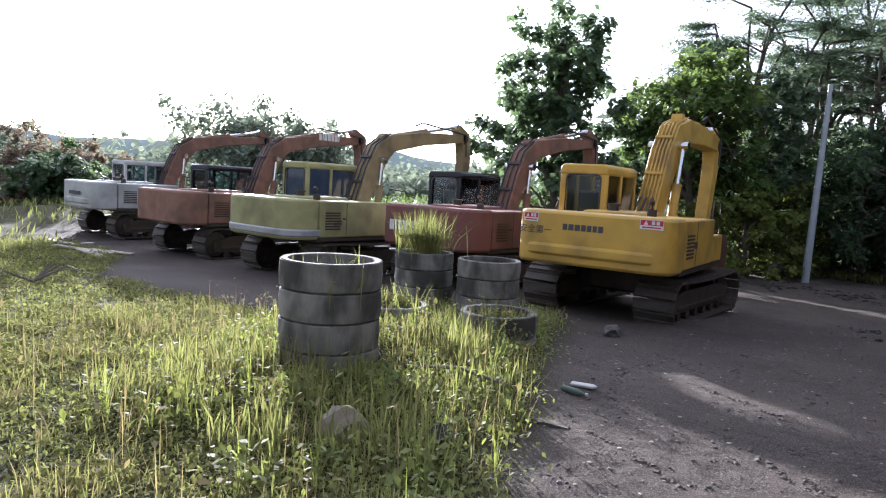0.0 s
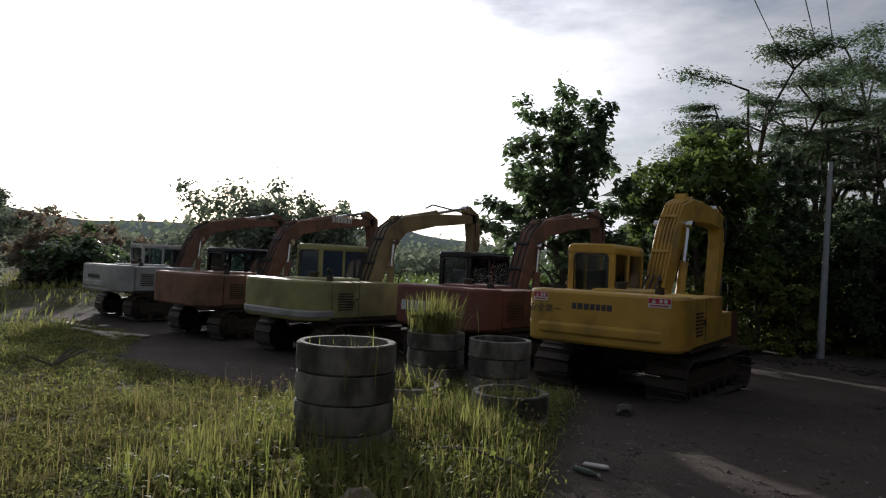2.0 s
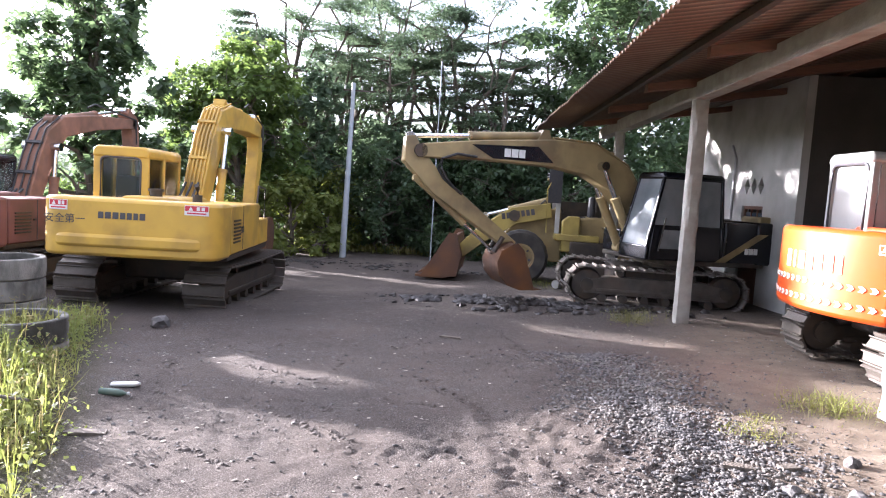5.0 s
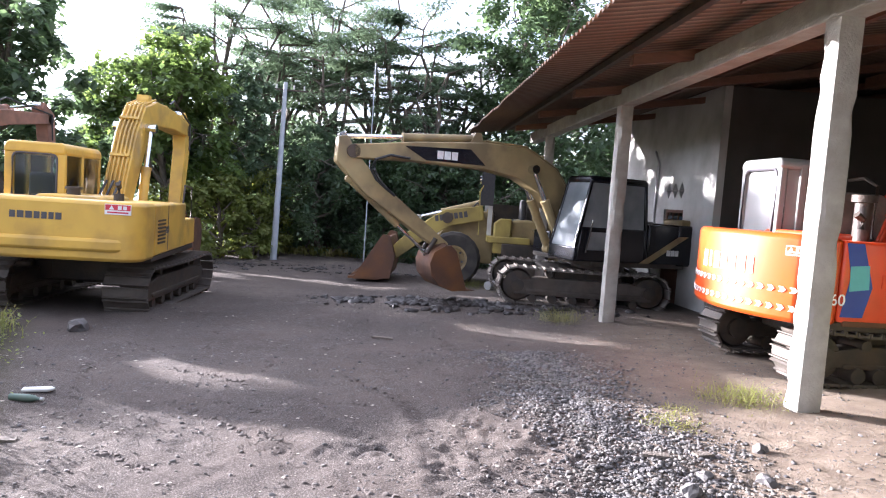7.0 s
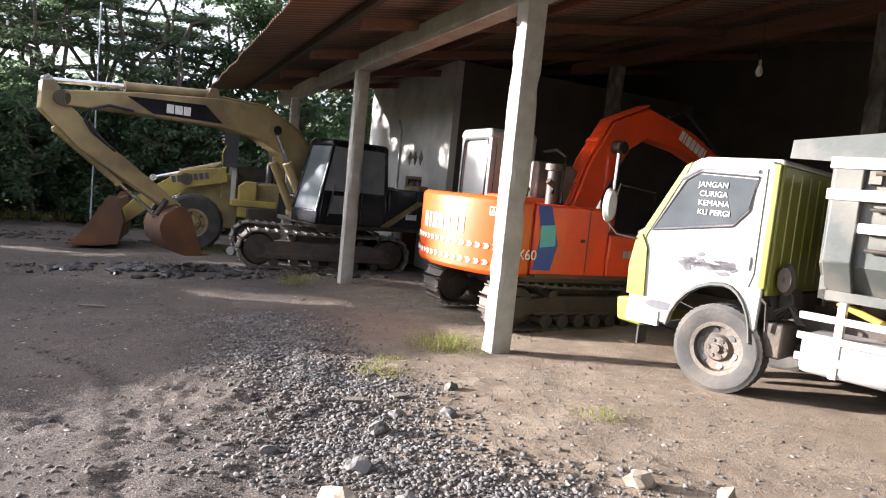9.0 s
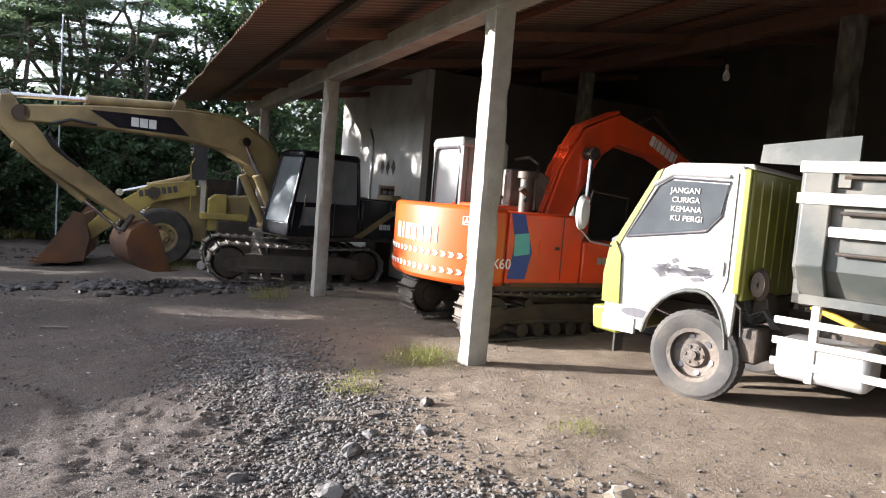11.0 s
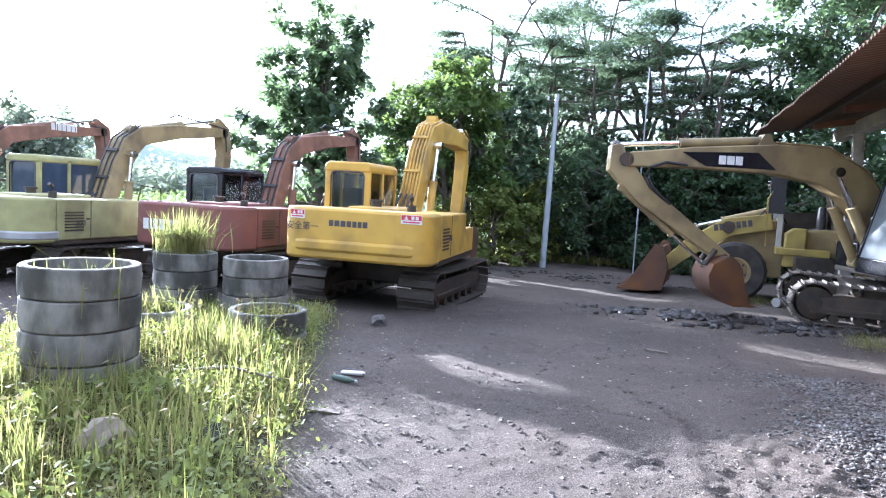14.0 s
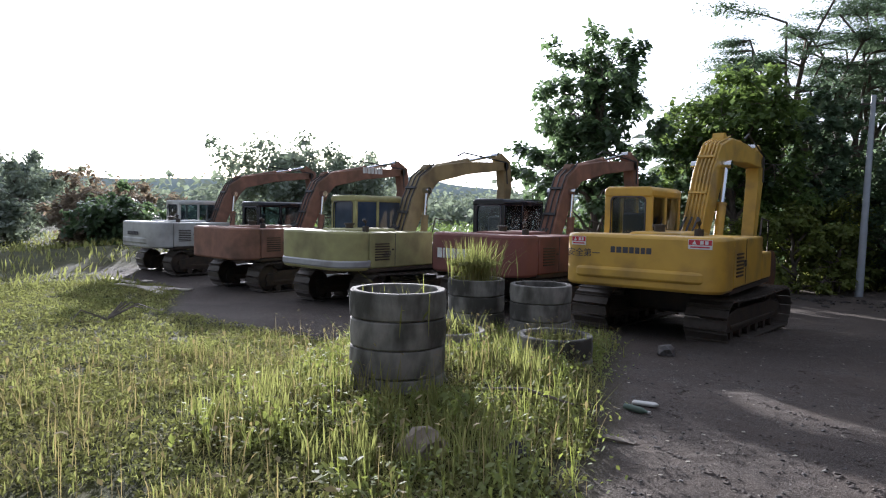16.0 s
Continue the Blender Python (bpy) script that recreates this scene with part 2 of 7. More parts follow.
def shade_in_troughs(m, period):
    """Paints the troughs of a corrugated sheet that runs along x dark brown, as shading."""
    n, l = m.node_tree.nodes, m.node_tree.links
    b = n["Principled BSDF"]
    old = b.inputs["Base Color"].links[0].from_socket
    t = n.new("ShaderNodeTexCoord")
    s = n.new("ShaderNodeSeparateXYZ")
    a, c, k = n.new("ShaderNodeMath"), n.new("ShaderNodeMath"), n.new("ShaderNodeMapRange")
    a.operation, c.operation = "MULTIPLY", "SINE"
    a.inputs[1].default_value = 2 * math.pi / period
    k.inputs["From Min"].default_value, k.inputs["From Max"].default_value, k.inputs["To Max"].default_value = 0.1, -0.6, 0.85
    x = n.new("ShaderNodeMix")
    x.data_type = "RGBA"
    x.inputs["B"].default_value = (0.045, 0.026, 0.018, 1)
    l.new(t.outputs["Object"], s.inputs[0])
    l.new(s.outputs["Y"], a.inputs[0])
    l.new(a.outputs[0], c.inputs[0])
    l.new(c.outputs[0], k.inputs["Value"])
    l.new(k.outputs["Result"], x.inputs["Factor"])
    l.new(old, x.inputs["A"])
    l.new(x.outputs["Result"], b.inputs["Base Color"])


shade_in_troughs(roof_metal, 0.16)


def glass_material(name, tint, rough=0.05):
    m = bpy.data.materials.new(name)
    m.use_nodes = True
    n, l = m.node_tree.nodes, m.node_tree.links
    b = n["Principled BSDF"]
    b.inputs["Base Color"].default_value = (*tint, 1)
    b.inputs["Roughness"].default_value = rough
    tr = n.new("ShaderNodeBsdfTransparent")
    tr.inputs["Color"].default_value = (*tint, 1)
    gl = n.new("ShaderNodeBsdfGlossy")
    gl.inputs["Roughness"].default_value = rough
    fr = n.new("ShaderNodeFresnel")
    fr.inputs["IOR"].default_value = 1.5
    mix = n.new("ShaderNodeMixShader")
    l.new(fr.outputs[0], mix.inputs[0])
    l.new(tr.outputs[0], mix.inputs[1])
    l.new(gl.outputs[0], mix.inputs[2])
    l.new(mix.outputs[0], n["Material Output"].inputs["Surface"])
    return m


glass = glass_material("cab window glass", (0.72, 0.79, 0.84))
dusty_glass = material("dusty clouded plastic", (0.27, 0.28, 0.27), 0.3, 0, (0.19, 0.20, 0.19), 3, 0.7, (0.35, 0.33, 0.3), 1.5, 0.5, 0.05)
blue_glass = material("blue tinted glass", (0.03, 0.045, 0.08), 0.06, 0, (0.07, 0.10, 0.15), 2, 0.5, bump=0)
# sky reflected in these panes is put into their pale grey
sky_glass = material("hazy cab glass", (0.17, 0.19, 0.20), 0.04, 0, (0.34, 0.36, 0.365), 1.6, 0.8, bump=0)
door_glass = material("grey cab door glass", (0.05, 0.055, 0.06), 0.06, 0, (0.11, 0.12, 0.125), 1.4, 0.8, bump=0)
body_grey = material("dark grey body paint", (0.05, 0.056, 0.052), 0.45, 0, (0.075, 0.08, 0.073), 3, 0.7, (0.22, 0.19, 0.15), 2.0, 0.4, 0.08)
pole_grey = material("galvanised pole", (0.36, 0.39, 0.42), 0.5, 0.2, (0.28, 0.30, 0.33), 4, 0.7, bump=0.1)
dusty_steel = material("dusty track steel", (0.21, 0.185, 0.16), 0.55, 0.4, (0.10, 0.085, 0.07), 6, 0.8, (0.09, 0.07, 0.055), 2.5, 0.6, 0.3, 30)
mirror_mat = material("mirror glass", (0.85, 0.87, 0.9), 0.04, 1.0, (0.8, 0.82, 0.85), 3, 0.3, bump=0)


# thin dust film and rain streaks dull the old paint
for m_ in (old_orange, old_red, yellow_green, tan, faded_yellow, off_white):
    m_.node_tree.nodes["Principled BSDF"].inputs["Specular IOR Level"].default_value = 0.3


# ---- mesh building ----
class MB:
    """Collects vertices and faces of one mesh."""

    def __init__(self):
        self.v, self.f = [], []

    def add(self, verts, faces, m=None):
        k = len(self.v)
        self.v += [tuple(m @ Vector(p)) if m else tuple(p) for p in verts]
        self.f += [tuple(i + k for i in q) for q in faces]
        return self

    def box(self, lo, hi, m=None):
        (a, b, c), (d, e, g) = lo, hi
        return self.add([(a, b, c), (d, b, c), (d, e, c), (a, e, c), (a, b, g), (d, b, g), (d, e, g), (a, e, g)],
                        [(0, 3, 2, 1), (4, 5, 6, 7), (0, 1, 5, 4), (1, 2, 6, 5), (2, 3, 7, 6), (3, 0, 4, 7)], m)

    def prism(self, outline, lo, hi, axis="x", m=None):
        put = {"x": lambda a, b, t: (t, a, b), "y": lambda a, b, t: (a, t, b), "z": lambda a, b, t: (a, b, t)}[axis]
        n = len(outline)
        vs = [put(a, b, lo) for a, b in outline] + [put(a, b, hi) for a, b in outline]
        fs = [tuple(range(n))[::-1], tuple(range(n, 2 * n))] + [(i, (i + 1) % n, n + (i + 1) % n, n + i) for i in range(n)]
        return self.add(vs, fs, m)

    def cyl(self, p0, p1, r0, r1=None, n=14, m=None):
        p0, p1 = Vector(p0), Vector(p1)
        r1 = r0 if r1 is None else r1
        q = (p1 - p0).to_track_quat("Z", "Y")
        ring = [(math.cos(2 * math.pi * i / n), math.sin(2 * math.pi * i / n)) for i in range(n)]
        vs = [p0 + q @ Vector((c * r0, s * r0, 0)) for c, s in ring] + [p1 + q @ Vector((c * r1, s * r1, 0)) for c, s in ring]
        fs = [tuple(range(n))[::-1], tuple(range(n, 2 * n))] + [(i, (i + 1) % n, n + (i + 1) % n, n + i) for i in range(n)]
        return self.add(vs, fs, m)

    def tube(self, pts, r, n=6, m=None):
        pts = [Vector(p) for p in pts]
        rs = r if isinstance(r, (list, tuple)) else [r] * len(pts)
        vs = []
        for i, p in enumerate(pts):
            d = (pts[min(i + 1, len(pts) - 1)] - pts[max(i - 1, 0)]).normalized()
            q = d.to_track_quat("Z", "Y")
            vs += [p + q @ Vector((math.cos(2 * math.pi * k / n) * rs[i], math.sin(2 * math.pi * k / n) * rs[i], 0)) for k in range(n)]
        fs = [(j * n + k, j * n + (k + 1) % n, (j + 1) * n + (k + 1) % n, (j + 1) * n + k) for j in range(len(pts) - 1) for k in range(n)]
        fs += [tuple(range(n))[::-1], tuple(range((len(pts) - 1) * n, len(pts) * n))]
        return self.add(vs, fs, m)

    def lathe(self, profile, n=28, axis="x", closed=False, m=None):
        """profile: (radius, place along the axis)."""
        vs = []
        for i in range(n):
            a = 2 * math.pi * i / n
            for r, t in profile:
                c, s = r * math.cos(a), r * math.sin(a)
                vs.append({"x": (t, c, s), "y": (c, t, s), "z": (c, s, t)}[axis])
        k = len(profile)
        fs = [(i * k + j, i * k + (j + 1) % k, ((i + 1) % n) * k + (j + 1) % k, ((i + 1) % n) * k + j) for i in range(n) for j in range(k if closed else k - 1)]
        return self.add(vs, fs, m)

    def ribbon(self, line, widths, lo, hi, m=None):
        """A plate in the y-z plane along a centre line of (y, z), with its width at each point."""
        up, down = [], []
        for i, (a, b) in enumerate(line):
            (a0, b0), (a1, b1) = line[max(i - 1, 0)], line[min(i + 1, len(line) - 1)]
            d = Vector((a1 - a0, b1 - b0)).normalized()
            w = widths[i] / 2
            up.append((a - d.y * w, b + d.x * w))
            down.append((a + d.y * w, b - d.x * w))
        return self.prism(up + down[::-1], lo, hi, "x", m)

    def mesh(self, name, mat, smooth=32):
        me = bpy.data.meshes.new(name)
        me.from_pydata(self.v, [], self.f)
        b = bmesh.new()
        b.from_mesh(me)
        bmesh.ops.recalc_face_normals(b, faces=b.faces[:])
        b.to_mesh(me)
        b.free()
        me.materials.append(mat)
        if smooth:
            me.polygons.foreach_set("use_smooth", [True] * len(me.polygons))
            me.set_sharp_from_angle(angle=radians(smooth))
        return me


def part(name, mb, mat, parent, label="", m=None, bevel=0.0, smooth=32):
    """One mesh object under a thing or a part; m: its pose within its parent."""
    me = mb if isinstance(mb, bpy.types.Mesh) else mb.mesh(name, mat, smooth)
    ob = new(name, me)
    ob.parent = parent
    if m is not None:
        ob.matrix_local = m
    if bevel:
        k = ob.modifiers.new("edge", "BEVEL")
        k.width, k.segments, k.limit_method, k.angle_limit = bevel, 2, "ANGLE", radians(35)
    if label:
        ob["label"] = label
    return ob


def thing(name, m, label, category, group="", kind=""):
    e = new(name)
    e.empty_display_size = 0.3
    e.matrix_world = m
    return tagged(e, label, category, group, kind)


def solid(name, mb, mat, m, label, category, group="", kind="", bevel=0.0, smooth=32):
    ob = part(name, mb, mat, None, "", None, bevel, smooth)
    ob.matrix_world = m
    return tagged(ob, label, category, group, kind)


def leaf_mesh(name, quads, mat):
    """Many four-cornered leaves as one mesh; quads: an array (n, 4, 3)."""
    n = len(quads)
    me = bpy.data.meshes.new(name)
    me.vertices.add(4 * n)
    me.vertices.foreach_set("co", quads.reshape(-1).astype(np.float32))
    me.loops.add(4 * n)
    me.loops.foreach_set("vertex_index", np.arange(4 * n, dtype=np.int32))
    me.polygons.add(n)
    me.polygons.foreach_set("loop_start", np.arange(0, 4 * n, 4, dtype=np.int32))
    me.update(calc_edges=True)
    me.materials.append(mat)
    return me


def leaves(points, size, rng, flat=0.0, spread=0.5, slim=0.5):
    """Diamond leaves at points, with random turns; flat: how far they lie level."""
    n = len(points)
    a = rng.uniform(0, 2 * np.pi, n)
    pitch = rng.normal(-0.35, 0.5, n) * (1 - flat)
    s = size * rng.uniform(0.6, 1.35, n)
    d = np.stack([np.cos(a) * np.cos(pitch), np.sin(a) * np.cos(pitch), np.sin(pitch)], 1)
    side = np.stack([-np.sin(a), np.cos(a), rng.normal(0, 0.35, n) * (1 - flat)], 1)
    base = np.asarray(points)
    mid = base + d * (s * 0.45)[:, None]
    tip = base + d * s[:, None] - np.array([0, 0, 1.0]) * (0.15 * s)[:, None]
    w = side * (s * slim * 0.5)[:, None]
    return np.stack([base, mid - w, tip, mid + w], 1)


# ---- ground ----
def hump(x, y, cx, cy, rx, ry):
    return math.exp(-((x - cx) / rx) ** 2 - ((y - cy) / ry) ** 2)


def ground_plane(x, y):
    p = -0.045 * (y - 4) + 0.03 * (x - 2)
    p = max(min(p, 0.25), -3)
    return p if p > -0.7 else -0.7 - 0.25 * (1 - math.exp((p + 0.7) / 0.25))


def grassy(x, y):
    """How much grass grows at a place, 0 to 1."""
    edge = -2.25 - 0.47 * (y - 3.4) if y > 2 else -1.6
    g = min(max((edge - x) / 0.7 + 0.5, 0), 1)
    far = 6.0 + 0.04 * min(-x - 6, 8) + min(0.55 * max(-13.5 - x, 0), 2.6) if x < -6.8 else 9.6 + (x + 5.2) * 0.8
    if -8 < x < -6.0:
        far = 6.1 + (x + 8) * 1.0
    g *= min(max((far - y) / 0.9 + 0.5, 0), 1)
    if y > 27 + 0.25 * (x + 8):
        g = max(g, min((y - 27 - 0.25 * (x + 8)) / 1.5, 1))
    if x < -24:
        g = max(g, min((-24 - x) / 3, 1))
    return g


def ground_z(x, y):
    z = ground_plane(x, y)
    z += 0.22 * hump(x, y, -4.9, 5.6, 1.6, 2.0)
    z += 0.7 * hump(x, y, -31, 15, 5, 9) + 0.5 * hump(x, y, -14, 40, 10, 5)
    near = math.exp(-((x + 4) / 26) ** 2 - ((y - 9) / 22) ** 2)
    z += near * (0.035 * noise.noise((x * 0.7, y * 0.7, 0)) + 0.018 * noise.noise((x * 2.3, y * 2.3, 3)))
    if grassy(x, y) < 0.5:
        z += near * 0.012 * noise.noise((x * 6, y * 6, 5)) * (1 if x < 3.2 else 0.4)
        if -5 < x < 5 and 1.2 < y < 11:
            rough = 0.45 + 0.9 * max(noise.noise((x * 0.7, y * 0.7, 41)), -0.3)
            z += rough * (0.011 * noise.noise((x * 13, y * 13, 6)) + 0.007 * noise.noise((x * 27, y * 27, 7))) * (1 if x < 2.6 else 0.45)
            z += tyre_relief(x, y)
    return z


# wheel tracks: centre and radius of each arc, the bearings it runs between, and its tread
TRACKS = ((-3.6, 7.2, 5.2, -58, 4, 0.11), (-3.6, 7.2, 5.75, -60, -8, 0.11), (3.9, 8.6, 4.6, 196, 252, 0.10), (3.9, 8.6, 5.5, 200, 262, 0.10), (-0.2, -1.6, 6.3, 62, 100, 0.12), (-9.0, 4.2, 9.3, -10, 22, 0.10))


def tyre_relief(x, y):
    """A pressed rut with raised shoulders and slanted lug prints."""
    z = 0.0
    for cx, cy, r, a0, a1, w in TRACKS:
        d = math.hypot(x - cx, y - cy) - r
        if abs(d) > 0.3:
            continue
        a = math.degrees(math.atan2(y - cy, x - cx)) % 360
        span = ((a - a0) % 360) / (a1 - a0)
        if span > 1:
            continue
        fade = min(span, 1 - span, 0.15) / 0.15 * (0.6 + 0.7 * noise.noise((x * 1.9, y * 1.9, 13)))
        lug = math.sin((math.radians(a) * r + 0.6 * abs(d)) * 2 * math.pi / 0.13)
        z += fade * (-0.016 * math.exp(-(d / w) ** 2) + 0.011 * math.exp(-((abs(d) - 1.7 * w) / 0.05) ** 2) + 0.009 * lug * math.exp(-(d / (w * 1.1)) ** 4))
    return z


def axis_steps(lo, hi, step, far):
    a = list(np.arange(lo, hi + step / 2, step))
    up, s = [], step
    while a[-1] + sum(up) < far:
        s *= 1.28
        up.append(s)
    right = list(a[-1] + np.cumsum(up))
    up, s = [], step
    while a[0] - sum(up) > -far:
        s *= 1.28
        up.append(s)
    left = list(a[0] - np.cumsum(up))[::-1]
    return left + a + right


def build_ground():
    xs, ys = axis_steps(-26, 13, 0.16, 1500), axis_steps(-4, 24, 0.16, 1500)
    # a closer mesh over the part of the yard under the camera
    xs = [x for x in xs if not -3.7 < x < 3.7] + list(np.arange(-3.68, 3.69, 0.032))
    ys = [y for y in ys if not 1.9 < y < 8.5] + list(np.arange(1.92, 8.49, 0.036))
    xs, ys = sorted(float(v) for v in xs), sorted(float(v) for v in ys)
    vs = [(x, y, ground_z(x, y)) for y in ys for x in xs]
    nx = len(xs)
    fs = [(j * nx + i, j * nx + i + 1, (j + 1) * nx + i + 1, (j + 1) * nx + i) for j in range(len(ys) - 1) for i in range(nx - 1)]
    me = bpy.data.meshes.new("ground")
    me.from_pydata(vs, [], fs)
    me.polygons.foreach_set("use_smooth", [True] * len(me.polygons))
    att = me.attributes.new("turf", "FLOAT", "POINT")
    att.data.foreach_set("value", [grassy(x, y) for x, y, _ in vs])
    pad = me.attributes.new("sand", "FLOAT", "POINT")
    pad.data.foreach_set("value", [min(max((x - 0.9 - 0.2 * (y - 3)) / 1.6, 0), 1) * min(max((14 - y) / 4, 0), 1) for x, y, _ in vs])
    m = bpy.data.materials.new("trodden yard earth")
    m.use_nodes = True
    n, l = m.node_tree.nodes, m.node_tree.links
    b = n["Principled BSDF"]
    t = n.new("ShaderNodeTexCoord")

    def tex(sc, det=8, ro=0.6):
        a = n.new("ShaderNodeTexNoise")
        a.inputs["Scale"].default_value, a.inputs["Detail"].default_value, a.inputs["Roughness"].default_value = sc, det, ro
        l.new(t.outputs["Object"], a.inputs["Vector"])
        return a.outputs["Fac"]

    def ramp(v, stops):
        r = n.new("ShaderNodeValToRGB")
        while len(r.color_ramp.elements) < len(stops):
            r.color_ramp.elements.new(0.5)
        for e, (p, c) in zip(r.color_ramp.elements, stops):
            e.position, e.color = p, (*c, 1)
        l.new(v, r.inputs["Fac"])
        return r.outputs["Color"]

    def mix(f, a, c):
        x = n.new("ShaderNodeMix")
        x.data_type = "RGBA"
        l.new(f, x.inputs["Factor"])
        l.new(a, x.inputs["A"])
        l.new(c, x.inputs["B"])
        return x.outputs["Result"]

    def attr(name):
        a = n.new("ShaderNodeAttribute")
        a.attribute_name = name
        return a.outputs["Fac"]

    earth = ramp(tex(0.55), [(0.3, (0.048, 0.038, 0.033)), (0.5, (0.092, 0.073, 0.061)), (0.7, (0.155, 0.125, 0.10))])
    pebble = ramp(tex(95, 3, 0.8), [(0.36, (0.018, 0.015, 0.014)), (0.52, (0.078, 0.067, 0.060)), (0.66, (0.30, 0.27, 0.24))])
    vm = n.new("ShaderNodeMath")
    vm.operation = "MULTIPLY"
    vm.inputs[1].default_value = 1.15
    l.new(tex(1.4), vm.inputs[0])
    earth = mix(vm.outputs[0], earth, pebble)
    sand = ramp(tex(2.4, 12, 0.72), [(0.3, (0.135, 0.104, 0.077)), (0.55, (0.205, 0.163, 0.122)), (0.75, (0.28, 0.23, 0.172))])
    soil = ramp(tex(2.2), [(0.3, (0.035, 0.038, 0.016)), (0.55, (0.06, 0.062, 0.024)), (0.75, (0.10, 0.088, 0.04))])
    col = mix(attr("sand"), earth, sand)
    col = mix(attr("turf"), col, soil)
    l.new(col, b.inputs["Base Color"])
    b.inputs["Roughness"].default_value, b.inputs["Specular IOR Level"].default_value = 0.95, 0.12
    k = n.new("ShaderNodeBump")
    k.inputs["Strength"].default_value, k.inputs["Distance"].default_value = 0.9, 0.012
    l.new(tex(85, 6, 0.75), k.inputs["Height"])
    k2 = n.new("ShaderNodeBump")
    k2.inputs["Strength"].default_value, k2.inputs["Distance"].default_value = 0.7, 0.03
    l.new(tex(11, 8, 0.7), k2.inputs["Height"])
    l.new(k2.outputs["Normal"], k.inputs["Normal"])
    l.new(k.outputs["Normal"], b.inputs["Normal"])
    me.materials.append(m)
    tagged(new("ground", me), "dark trodden earth yard with gravel, turning to meadow", "ground", kind="structure")


build_ground()


# ---- shed ----
PX, PYS = 3.62, (17.0, 11.5, 6.0, 0.5, -5.0)
EAVE_X, EAVE_Z, SLOPE = 1.78, 3.48, 0.166


def roof_z(x):
    return EAVE_Z + (x - EAVE_X) * SLOPE


def rough_post(w, h, seed):
    """A cast concrete post, a little out of true, with chipped arrises."""
    rng = random.Random(seed)
    mb, rows = MB(), 22
    vs, fs = [], []
    for j in range(rows + 1):
        z = -0.15 + (h + 0.15) * j / rows
        for sx, sy in ((-1, -1), (-0.5, -1.0), (0.5, -1), (1, -1), (1, -0.5), (1, 0.5), (1, 1), (0.5, 1), (-0.5, 1), (-1, 1), (-1, 0.5), (-1, -0.5)):
            c = 0.010 * (abs(sx) == abs(sy)) * (1 + 2.0 * (rng.random() > 0.85))
            e = rng.uniform(-0.002, 0.002)
            vs.append((sx * (w / 2 - c + e), sy * (w / 2 - c + e), z))
    for j in range(rows):
        for k in range(12):
            fs.append((j * 12 + k, j * 12 + (k + 1) % 12, (j + 1) * 12 + (k + 1) % 12, (j + 1) * 12 + k))
    fs += [tuple(range(12))[::-1], tuple(range(rows * 12, rows * 12 + 12))]
    return mb.add(vs, fs)


